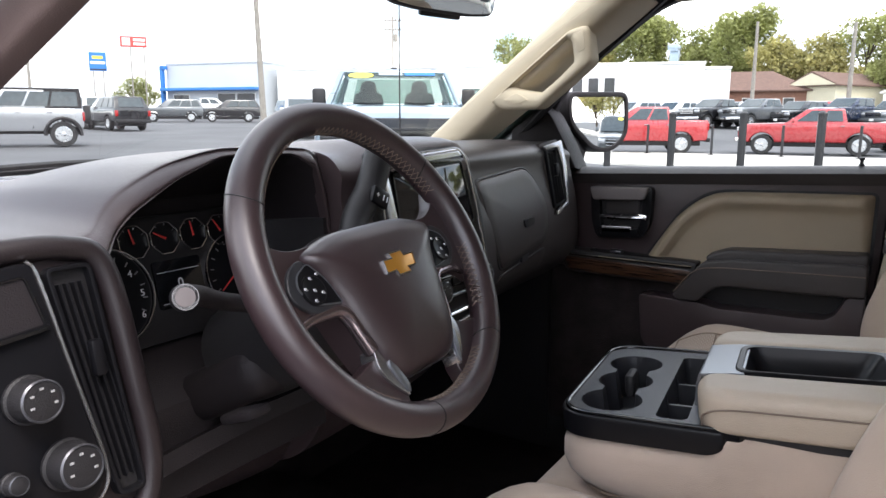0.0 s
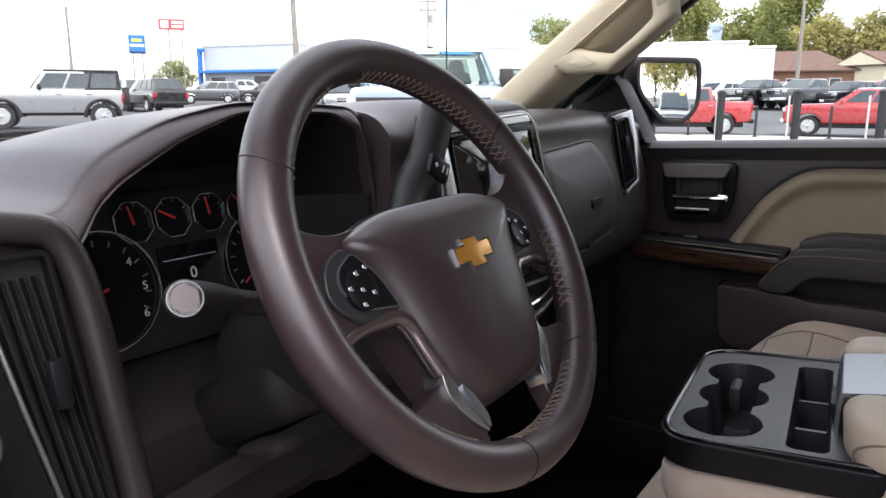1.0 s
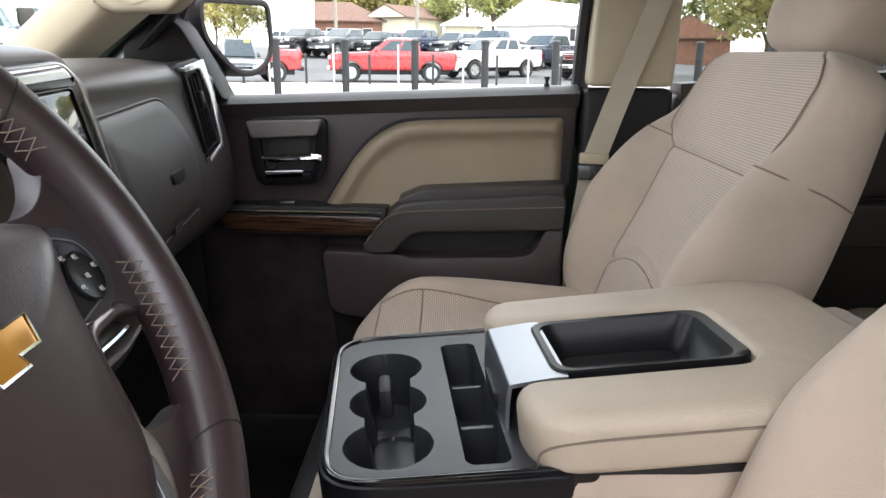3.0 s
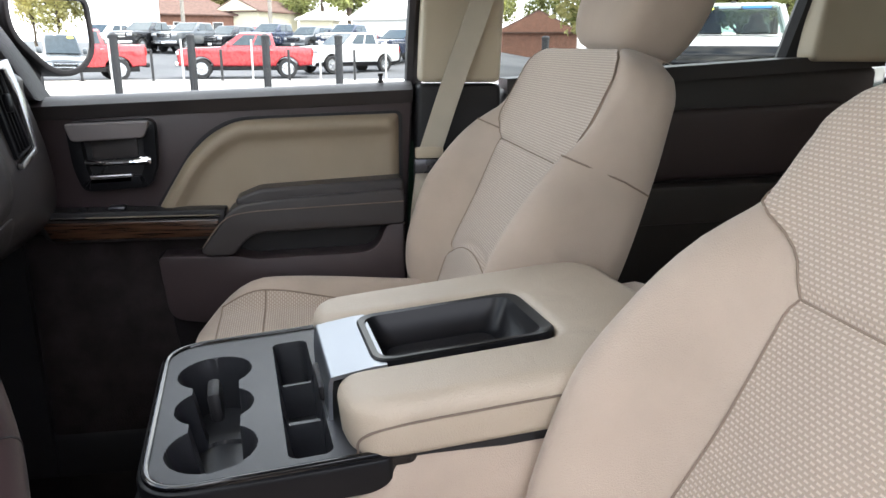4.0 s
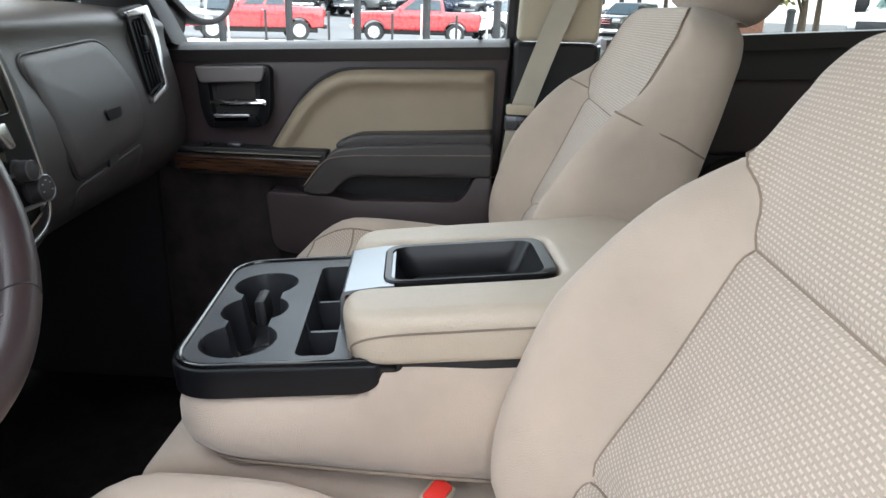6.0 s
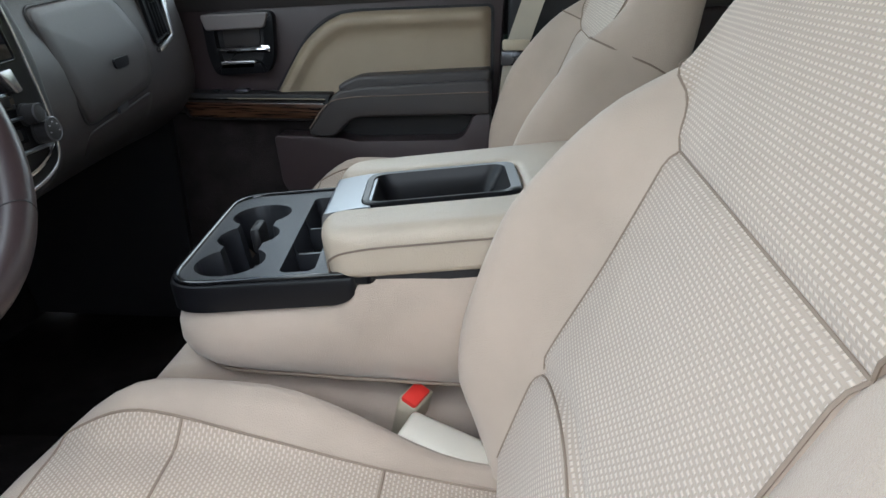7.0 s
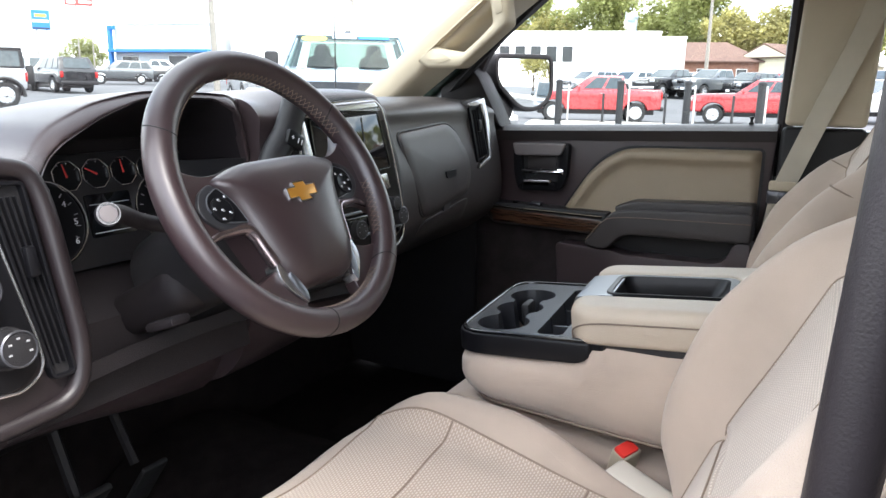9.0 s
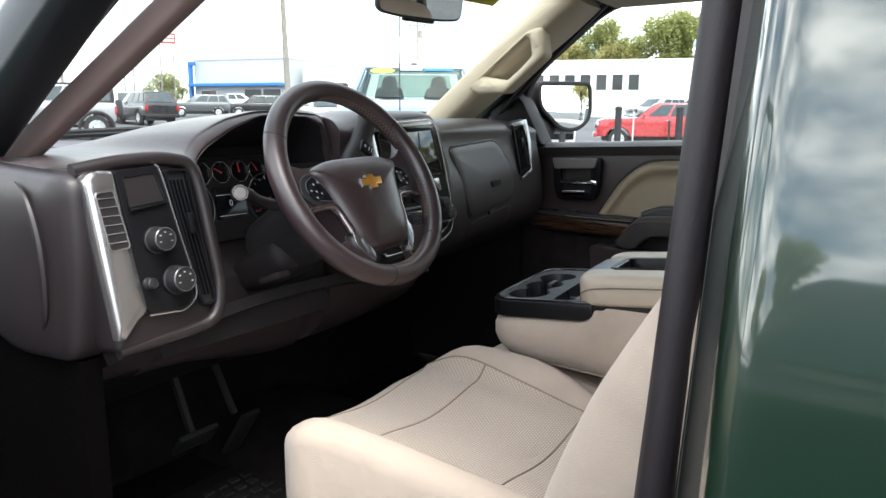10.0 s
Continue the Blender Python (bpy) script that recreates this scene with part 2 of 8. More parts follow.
ASPHALT = ground_mat("asphalt", (0.066, 0.068, 0.074), (0.112, 0.114, 0.121), 0.9, 0.3, 30)
CONCRETE = ground_mat("pale_concrete", (0.40, 0.39, 0.36), (0.56, 0.55, 0.52), 0.9, 0.8, 20)
WALL_WHITE = material("white_wall_paint", (0.80, 0.80, 0.79), 0.8, grain=0.3, grain_scale=20, blotch=0.04, blotch_scale=0.6)
WALL_PALE = material("pale_grey_panel", (0.50, 0.53, 0.56), 0.6, blotch=0.05, blotch_scale=0.5)
WALL_CREAM = material("cream_siding", (0.62, 0.57, 0.42), 0.8, blotch=0.06, blotch_scale=1.0)
BRICK_WALL = material("brown_brick_wall", (0.22, 0.11, 0.075), 0.9, grain=0.5, grain_scale=12, blotch=0.2, blotch_scale=3.0)
ROOF_RED = material("red_brown_shingle", (0.135, 0.082, 0.066), 0.9, grain=0.6, grain_scale=14, blotch=0.2, blotch_scale=2.5)
ROOF_PALE = material("pale_roof_panel", (0.72, 0.70, 0.66), 0.7, blotch=0.05, blotch_scale=1.0)
BLUE_SIGN = material("blue_sign_panel", (0.02, 0.17, 0.50), 0.4, blotch=0.04)
RED_SIGN = material("red_sign_panel", (0.62, 0.07, 0.06), 0.45, blotch=0.05)
POLE_GREY = material("weathered_pole", (0.26, 0.24, 0.21), 0.8, grain=0.4, grain_scale=30, blotch=0.2)
BLACK_STEEL = material("black_painted_steel", (0.016, 0.016, 0.018), 0.45, grain=0.2, grain_scale=60, blotch=0.2)
WINDOW_DARK = material("dark_building_glass", (0.03, 0.035, 0.04), 0.1, blotch=0.3, blotch_scale=1.0)
BARK = material("tree_bark", (0.10, 0.075, 0.055), 0.95, grain=0.8, grain_scale=20, blotch=0.3)
LEAVES = material("green_leaves", (0.30, 0.32, 0.12), 0.7, blotch=0.45, blotch_scale=0.45)
LEAVES_B = material("yellow_green_leaves", (0.40, 0.37, 0.15), 0.7, blotch=0.4, blotch_scale=0.45)
for leaf in (LEAVES, LEAVES_B):
    ln, ll = leaf.node_tree.nodes, leaf.node_tree.links
    lt, lm = ln.new("ShaderNodeBsdfTranslucent"), ln.new("ShaderNodeMixShader")
    ll.new(ln["Principled BSDF"].inputs["Base Color"].links[0].from_socket, lt.inputs["Color"])
    ll.new(ln["Principled BSDF"].outputs["BSDF"], lm.inputs[1])
    ll.new(lt.outputs["BSDF"], lm.inputs[2])
    ll.new(lm.outputs["Shader"], ln["Material Output"].inputs["Surface"])
# black plastic darkened further: blocked doorway light is put into the colour
KICK_SHADED = material("black_kick_shaded", (0.0030, 0.0026, 0.0028), 0.95, grain=0.5, grain_scale=500, spec=0.0)
# near-black for the lower passenger door: the footwell shadow is put into the colour
DOOR_SHADED = material("black_door_shaded", (0.034, 0.028, 0.028), 0.95, grain=0.8, grain_scale=400, blotch=0.25, blotch_scale=20, spec=0.05)
PALE_POST = material("weathered_white_post", (0.42, 0.42, 0.42), 0.7, blotch=0.15, blotch_scale=4.0)
YELLOW_TAG = material("yellow_sticker", (0.75, 0.68, 0.08), 0.6, blotch=0.03)


# ---- mesh helpers ----
def thing(name, label="", category="", group="", kind="", at=(0, 0, 0)):
    ob = new(name)
    ob.empty_display_size = 0.05
    ob.matrix_world = Matrix.Translation(at)
    return tagged(ob, label, category, group, kind)


def finish(name, bm, mat, angle=35):
    bmesh.ops.recalc_face_normals(bm, faces=bm.faces)
    me = bpy.data.meshes.new(name)
    bm.to_mesh(me)
    bm.free()
    me.materials.append(mat)
    me.shade_smooth()
    me.set_sharp_from_angle(angle=radians(angle))
    return me


def part(name, bm, mat, parent=None, label="", angle=35, m=None):
    """Links a bmesh as one mesh object under a thing or a part."""
    if m is not None:
        bm.transform(m)
    ob = new(name, finish(name, bm, mat, angle))
    if parent is not None:
        root = parent
        w = Matrix.Identity(4)
        while root is not None:
            w = root.matrix_basis.copy() if root.parent is None else w
            root = root.parent
        ob.parent = parent
        # children of a root keep world coordinates; deeper parts sit in an identity part
        if parent.parent is None:
            ob.matrix_parent_inverse = w.inverted()
    if label:
        tagged(ob, label)
    return ob


def solo(name, bm, mat, label, category="", group="", kind="", angle=35, m=None):
    return tagged(part(name, bm, mat, None, "", angle, m), label, category, group, kind)


def rbox(c, s, bevel=0.005, segs=2):
    bm = bmesh.new()
    bmesh.ops.create_cube(bm, size=1)
    bmesh.ops.scale(bm, vec=s, verts=bm.verts)
    bmesh.ops.translate(bm, vec=c, verts=bm.verts)
    if bevel:
        bmesh.ops.bevel(bm, geom=list(bm.edges), offset=min(bevel, min(s) * 0.45), segments=segs, profile=0.5, affect="EDGES", clamp_overlap=True)
    return bm


def to3(a, b, d, axis):
    return {"x": (d, a, b), "y": (a, d, b), "z": (a, b, d)}[axis]


def prism(outline, d0, d1, axis="x", bevel=0.0, segs=2):
    bm = bmesh.new()
    lo = [bm.verts.new(to3(a, b, d0, axis)) for a, b in outline]
    hi = [bm.verts.new(to3(a, b, d1, axis)) for a, b in outline]
    n = len(outline)
    bm.faces.new(lo)
    bm.faces.new(hi[::-1])
    for i in range(n):
        bm.faces.new((lo[i], lo[(i + 1) % n], hi[(i + 1) % n], hi[i]))
    bmesh.ops.recalc_face_normals(bm, faces=bm.faces)
    if bevel:
        caps = [e for e in bm.edges if len({round(to_axis(v.co, axis), 6) for v in e.verts}) == 1]
        bmesh.ops.bevel(bm, geom=caps, offset=bevel, segments=segs, profile=0.5, affect="EDGES", clamp_overlap=True)
    return bm


def to_axis(co, axis):
    return co["xyz".index(axis)]


def rounded(points, r=0.01, n=4):
    """An outline with its corners rounded; r is one radius, or one for each corner."""
    out, k = [], len(points)
    for i in range(k):
        p, a, b = Vector(points[i]), Vector(points[i - 1]), Vector(points[(i + 1) % k])
        rad = r[i] if isinstance(r, (list, tuple)) else r
        if rad <= 0:
            out.append((p.x, p.y))
            continue
        d = min(rad, (a - p).length * 0.48, (b - p).length * 0.48)
        s, e = p + (a - p).normalized() * d, p + (b - p).normalized() * d
        for j in range(n + 1):
            t = j / n
            q = s * (1 - t) ** 2 + p * 2 * t * (1 - t) + e * t * t
            out.append((q.x, q.y))
    return out


def offset_outline(points, d):
    """The outline moved inwards by d (counter-clockwise or clockwise, found by its area)."""
    area = sum(points[i - 1][0] * points[i][1] - points[i][0] * points[i - 1][1] for i in range(len(points)))
    sgn = 1 if area > 0 else -1
    out = []
    k = len(points)
    for i in range(k):
        a, b = Vector(points[i - 1]), Vector(points[(i + 1) % k])
        t = (b - a).normalized()
        nrm = Vector((-t.y, t.x)) * sgn
        out.append(tuple(Vector(points[i]) + nrm * d))
    return out


def frame_ring(outline, width, d0, d1, axis="x", bevel=0.0):
    """A flat frame that follows an outline: width inwards, from d0 to d1 along the axis."""
    inner = offset_outline(outline, width)
    bm = bmesh.new()
    n = len(outline)
    v = [[bm.verts.new(to3(a, b, d, axis)) for a, b in o] for o, d in ((outline, d0), (outline, d1), (inner, d1), (inner, d0))]
    for k in range(4):
        for i in range(n):
            bm.faces.new((v[k][i], v[k][(i + 1) % n], v[(k + 1) % 4][(i + 1) % n], v[(k + 1) % 4][i]))
    bmesh.ops.recalc_face_normals(bm, faces=bm.faces)
    if bevel:
        rim = [e for e in bm.edges if abs(to_axis(e.verts[0].co, axis) - to_axis(e.verts[1].co, axis)) < 1e-7 and abs(to_axis(e.verts[0].co, axis) - d1) < 1e-7
               and len(e.link_faces) == 2 and e.calc_face_angle(0) > 0.6]
        bmesh.ops.bevel(bm, geom=rim, offset=bevel, segments=2, profile=0.5, affect="EDGES", clamp_overlap=True)
    return bm


def loft(rings, caps=True, closed=True):
    bm = bmesh.new()
    vs = [[bm.verts.new(p) for p in r] for r in rings]
    n = len(rings[0])
    for a, b in zip(vs, vs[1:]):
        for i in range(n if closed else n - 1):
            bm.faces.new((a[i], a[(i + 1) % n], b[(i + 1) % n], b[i]))
    if caps and closed:
        bm.faces.new(vs[0][::-1])
        bm.faces.new(vs[-1])
    return bm


def spline(points, n=8, closed=False):
    """Points along a smooth curve through the given ones."""
    P = [Vector(p) for p in points]
    k = len(P)
    out = []
    for i in range(k if closed else k - 1):
        p1, p2 = P[i], P[(i + 1) % k]
        p0 = P[i - 1] if (closed or i > 0) else p1 * 2 - p2
        p3 = P[(i + 2) % k] if (closed or i + 2 < k) else p2 * 2 - p1
        for j in range(n):
            t = j / n
            out.append(0.5 * ((2 * p1) + (p2 - p0) * t + (2 * p0 - 5 * p1 + 4 * p2 - p3) * t * t + (3 * p1 - p0 - 3 * p2 + p3) * t ** 3))
    if not closed:
        out.append(P[-1])
    return out


def tube(path, r, segs=8, closed=False, flat=1.0):
    """A round bar along a path; r is a number or a function of 0..1; flat squashes it along its second normal."""
    P = [Vector(p) for p in path]
    k = len(P)
    rings = []
    ref = None
    for i, p in enumerate(P):
        a, b = P[i - 1] if (closed or i) else P[0], P[(i + 1) % k] if (closed or i < k - 1) else P[-1]
        t = (b - a).normalized()
        if ref is None:
            ref = t.orthogonal()
        ref = (ref - t * ref.dot(t)).normalized()
        bi = t.cross(ref)
        rad = r(i / max(1, k - 1)) if callable(r) else r
        rings.append([p + (ref * math.cos(q) + bi * math.sin(q) * flat) * rad for q in (2 * math.pi * j / segs for j in range(segs))])
    if closed:
        rings.append(rings[0])
        bm = loft(rings, caps=False)
        bmesh.ops.remove_doubles(bm, verts=bm.verts, dist=1e-6)
        return bm
    return loft(rings)


def lathe(profile, segs=24, m=None):
    """Turns a profile of (radius, z) about z."""
    rings = [[(r * math.cos(a), r * math.sin(a), z) for a in (2 * math.pi * j / segs for j in range(segs))] for r, z in profile]
    bm = loft(rings)
    if m is not None:
        bm.transform(m)
    return bm


def sheet(f, nu, nv, thick=0.0, uv=None):
    """A grid over f(u, v) with u, v in 0..1; thick pushes a back face along -normal. uv(u, v): metres."""
    bm = bmesh.new()
    g = [[bm.verts.new(f(i / nu, j / nv)) for j in range(nv + 1)] for i in range(nu + 1)]
    lay = bm.loops.layers.uv.new("UVMap") if uv else None
    for i in range(nu):
        for j in range(nv):
            fc = bm.faces.new((g[i][j], g[i + 1][j], g[i + 1][j + 1], g[i][j + 1]))
            if uv:
                for lp, (a, b) in zip(fc.loops, ((i, j), (i + 1, j), (i + 1, j + 1), (i, j + 1))):
                    lp[lay].uv = uv(a / nu, b / nv)
    if thick:
        bm.normal_update()
        nrm = {v: v.normal.copy() for v in bm.verts}
        back = {v: bm.verts.new(v.co - nrm[v] * thick) for v in list(bm.verts)}
        edges = [e for e in bm.edges if len(e.link_faces) == 1]
        for fc in list(bm.faces):
            bm.faces.new([back[v] for v in fc.verts][::-1])
        for e in edges:
            a, b = e.verts
            bm.faces.new((a, b, back[b], back[a]))
    return bm


def merge(*bms):
    """Several bmeshes as one mesh."""
    out = bmesh.new()
    for b in bms:
        tmp = bpy.data.meshes.new("tmp")
        b.to_mesh(tmp)
        b.free()
        out.from_mesh(tmp)
        bpy.data.meshes.remove(tmp)
    return out


def text_mesh(body, size, m, mat, parent, name="lettering", align="CENTER", depth=0.0004):
    cu = bpy.data.curves.new("txt", "FONT")
    cu.body, cu.size, cu.align_x, cu.align_y, cu.extrude = body, size, align, "CENTER", depth
    ob = bpy.data.objects.new("txt", cu)
    me = bpy.data.meshes.new_from_object(ob)
    bpy.data.objects.remove(ob)
    bm = bmesh.new()
    bm.from_mesh(me)
    bpy.data.meshes.remove(me)
    return part(name, bm, mat, parent, m=m)


# ---- the cab shell (setting) ----
def lerp(a, b, t):
    return a + (b - a) * t


def interp(x, table):
    """Smooth value at x from rows of (x, value), with no overshoot between them."""
    if x <= table[0][0]:
        return table[0][1]
    if x >= table[-1][0]:
        return table[-1][1]
    n = len(table)
    sl = [(table[i + 1][1] - table[i][1]) / (table[i + 1][0] - table[i][0]) for i in range(n - 1)]
    i = max(k for k in range(n - 1) if x >= table[k][0])

    def tangent(k):
        if k == 0 or k == n - 1 or sl[k - 1] * sl[k] <= 0:
            return 0.0
        return 2 * sl[k - 1] * sl[k] / (sl[k - 1] + sl[k])

    h = table[i + 1][0] - table[i][0]
    t = (x - table[i][0]) / h
    return ((2 * t ** 3 - 3 * t * t + 1) * table[i][1] + (t ** 3 - 2 * t * t + t) * h * tangent(i)
            + (3 * t * t - 2 * t ** 3) * table[i + 1][1] + (t ** 3 - t * t) * h * tangent(i + 1))


def cab_shell():
    floor_ob = solo("floor", rbox((0.0, -0.45, 0.59), (1.62, 2.5, 0.04), 0.01), CARPET, "black carpet over the cab floor pan", "floor", kind="structure")
    # tunnel hump under the middle seat
    hump = sheet(lambda u, v: (lerp(-0.22, 0.26, u), lerp(0.75, -1.3, v), 0.612 + 0.10 * math.sin(math.pi * u) ** 0.7), 14, 4, 0.0)
    part("tunnel_hump", hump, CARPET, floor_ob)
    # all-weather mat in the driver's footwell, with rows of raised pads
    mat = [rbox((-0.42, 0.30, 0.618), (0.46, 0.62, 0.010), 0.004)]
    for i in range(11):
        for j in range(14):
            mat.append(rbox((-0.60 + i * 0.036 + (j % 2) * 0.012, 0.05 + j * 0.038, 0.625), (0.024, 0.020, 0.006), 0.002, 1))
    solo("floor_mat", merge(*mat), RUBBER, "black ribbed rubber floor mat in the driver footwell", "floor mat")
    solo("floor_mat", rbox((0.44, 0.25, 0.618), (0.46, 0.55, 0.010), 0.004), CARPET, "black carpet floor mat in the passenger footwell", "floor mat")
    # firewall and front footwell lining
    fire = sheet(lambda u, v: (lerp(-0.80, 0.82, u), 0.80 + 0.05 * math.sin(3.1 * v), lerp(0.60, 1.40, v)), 8, 8, -0.03)
    solo("wall_front", fire, CARPET, "black carpeted firewall of the footwells", "wall", kind="structure")
    solo("wall_rear", rbox((0.02, -1.66, 1.02), (1.62, 0.05, 0.85), 0.02), TAN_TRIM, "tan trimmed rear cab wall below the back glass", "wall", kind="structure")
    # headliner, a shallow vault with thickness
    roof = sheet(lambda u, v: (lerp(-0.62, 0.66, u), lerp(0.02, -1.60, v), 1.80 + 0.025 * math.sin(math.pi * u) * math.sin(math.pi * min(1, v * 1.2 + 0.1))), 14, 14, -0.035)
    solo("ceiling", roof, HEADLINER, "beige fabric headliner under the roof", "ceiling", kind="structure")
    skin = sheet(lambda u, v: (lerp(-0.74, 0.78, u), lerp(0.08, -1.70, v), 1.845 + 0.035 * math.sin(math.pi * u) - 0.02 * abs(2 * v - 1)), 14, 14, -0.012)
    solo("roof_panel", skin, GREEN_PAINT, "dark green painted roof of the pickup cab", "roof", kind="structure")


cab_shell()


def pillar_bar(name, bottom, top, w, d, mat, label, kind="structure", bow=0.0):
    """A tapered bar with rounded corners between two points; w across the truck's length, d across its width."""
    b, t = Vector(bottom), Vector(top)
    ax = (t - b).normalized()
    side = Vector((1, 0, 0))
    side = (side - ax * side.dot(ax)).normalized()
    fw = ax.cross(side)
    rings = []
    for i in range(9):
        k = i / 8
        c = b.lerp(t, k) + side * bow * math.sin(math.pi * k)
        ww, dd = lerp(w[0], w[1], k), lerp(d[0], d[1], k)
        rings.append([c + side * dd * math.copysign(abs(math.cos(q)) ** 0.5, math.cos(q)) + fw * ww * math.copysign(abs(math.sin(q)) ** 0.5, math.sin(q))
                      for q in (2 * math.pi * j / 20 for j in range(20))])
    return solo(name, loft(rings), mat, label, "pillar", kind=kind)


# passenger A-pillar trim, widening towards the dash
pillar_bar("pillar_front_passenger", (0.600, 0.560, 1.44), (0.605, 0.085, 1.80), (0.040, 0.045), (0.075, 0.105), TAN_TRIM, "tan plastic trim of the windshield pillar", bow=-0.004)
pillar_bar("pillar_front_driver", (-0.722, 0.470, 1.393), (-0.533, -0.100, 1.829), (0.021, 0.021), (0.016, 0.018), PILLAR_BROWN, "brown inner trim of the driver windshield pillar")
# driver side takes the shaded copy of the green paint, passenger side the plain one
pillar_bar("door_frame_front", (-0.815, 0.52, 1.36), (-0.665, 0.05, 1.84), (0.050, 0.045), (0.040, 0.045), SHADED_PAINT, "dark green sealed windshield pillar of the body, shade put into its colour")
pillar_bar("door_frame_front", (0.800, 0.62, 1.42), (0.690, 0.08, 1.83), (0.050, 0.045), (0.035, 0.045), GREEN_PAINT, "dark green painted windshield pillar of the body")

# header over the windshield and roof rails over the doors
solo("windshield_header", rbox((0.02, 0.04, 1.825), (1.34, 0.09, 0.05), 0.02), HEADLINER, "beige header trim above the windshield", "trim", kind="structure")
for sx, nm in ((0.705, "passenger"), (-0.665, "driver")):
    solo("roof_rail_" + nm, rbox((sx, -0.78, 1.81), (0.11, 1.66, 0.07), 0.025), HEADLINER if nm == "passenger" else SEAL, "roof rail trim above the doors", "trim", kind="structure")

# windshield with its black lower band
def wind_pt(u, v):
    y0 = 0.74 - 0.42 * abs(2 * u - 1) ** 2.4 * 0.62
    y1 = 0.12 - 0.10 * abs(2 * u - 1) ** 2
    return (lerp(-0.74, 0.78, u) * lerp(1.0, 0.85, v) + 0.0, lerp(y0, y1, v), lerp(1.432, 1.80, v) + 0.012 * math.sin(math.pi * v))


ws = solo("windshield", sheet(wind_pt, 16, 10, 0.0), GLASS, "clear windshield glass of the pickup", "windshield", kind="structure")
for sg in (1, -1):
    pts = [wind_pt(0.5 + sg * 0.492, v / 10) for v in range(11)]
    part("glass_seal", tube([(p[0], p[1] - 0.004, p[2] - 0.004) for p in pts], 0.009, 6), BLACK, ws)
tagx = sheet(lambda u, v: tuple(Vector(wind_pt(0.60 + 0.12 * u, 0.83 + 0.10 * v)) + Vector((0, -0.004, -0.004))), 12, 6)
bmesh.ops.delete(tagx, geom=[f for f in tagx.faces if ((f.calc_center_median() - Vector(wind_pt(0.66, 0.88))).length > 0.085)], context="FACES")
solo("windshield_sticker", tagx, YELLOW_TAG, "yellow oval price sticker on the windshield", "sticker")

# cowl, wipers and hood outside the windshield
solo("cowl", sheet(lambda u, v: (lerp(-0.80, 0.84, u), lerp(0.72, 0.90, v) - 0.26 * abs(2 * u - 1) ** 2.4, 1.412 - 0.02 * v), 16, 3, 0.02), BLACK, "black plastic cowl panel below the windshield", "cowl", kind="structure")
for x0, x1 in ((-0.70, -0.12), (-0.02, 0.55)):
    w = thing("wiper", "black windshield wiper resting on the cowl", "wiper", at=(x0, 0.6, 1.45))
    part("wiper_arm", tube(spline([(x0 - 0.02, 0.72, 1.418), (lerp(x0, x1, 0.4), 0.735, 1.428), (x1, 0.69, 1.438)], 5), 0.006, 6), BLACK, w)
    part("wiper_blade", tube(spline([(x0 + 0.1, 0.66, 1.434), (lerp(x0, x1, 0.6), 0.70, 1.441), (x1 + 0.02, 0.67, 1.441)], 5), 0.005, 6), RUBBER, w)
    part("wiper_pivot", rbox((x0 + 0.02, 0.62, 1.421), (0.11, 0.05, 0.022), 0.010), BLACK, w)


def hood_pt(u, v):
    x = lerp(-0.86, 0.90, u)
    s = abs(2 * u - 1)
    return (x, lerp(0.86 - 0.22 * s ** 2.4, 1.95 - 0.12 * s ** 2, v), 1.388 - 0.03 * s ** 3 - 0.055 * v ** 1.6 + 0.016 * math.exp(-((s - 0.55) / 0.12) ** 2))


hood = solo("hood", sheet(hood_pt, 30, 14, 0.03), GREEN_PAINT, "dark green painted hood of the pickup", "hood", kind="structure")
for sx, sg in ((-0.91, -1), (0.95, 1)):
    def fender_pt(u, v):
        y = lerp(0.56, 2.02, u)
        arch_ = math.sqrt(max(0.0, 0.47 ** 2 - (y - 1.45) ** 2)) if abs(y - 1.45) < 0.47 else 0.0
        z1 = max(0.66, 0.40 + arch_)
        z = lerp(1.352, z1, v)
        return (sx + sg * (0.045 * math.sin(math.pi * min(1, (1.352 - z) / 0.7)) - 0.02), y, z)
    solo("fender", sheet(fender_pt, 32, 8, 0.03 * -sg), GREEN_PAINT, "dark green painted front fender", "fender", kind="structure")
front = prism(rounded([(-0.90, 0.62), (0.94, 0.62), (0.94, 1.30), (0.86, 1.345), (-0.82, 1.345), (-0.90, 1.30)], 0.04), 1.93, 2.02, "y", 0.02, 3)
solo("front_panel", front, GREEN_PAINT, "plain dark green front end of the pickup", "front end", kind="structure")
bed = [rbox((x, -2.55, 1.02), (0.06, 1.76, 0.80), 0.02) for x in (-0.93, 0.97)] + [rbox((0.02, y, 1.02), (1.84, 0.06, 0.80), 0.02) for y in (-1.72, -3.40)] + [rbox((0.02, -2.56, 0.72), (1.80, 1.70, 0.05), 0.01)]
solo("cargo_bed", merge(*bed), GREEN_PAINT, "plain dark green cargo bed behind the cab", "cargo bed", kind="structure")
solo("underbody", rbox((0.02, -0.70, 0.50), (1.10, 5.2, 0.14), 0.03), KNEE, "black frame under the pickup", "frame", kind="structure")


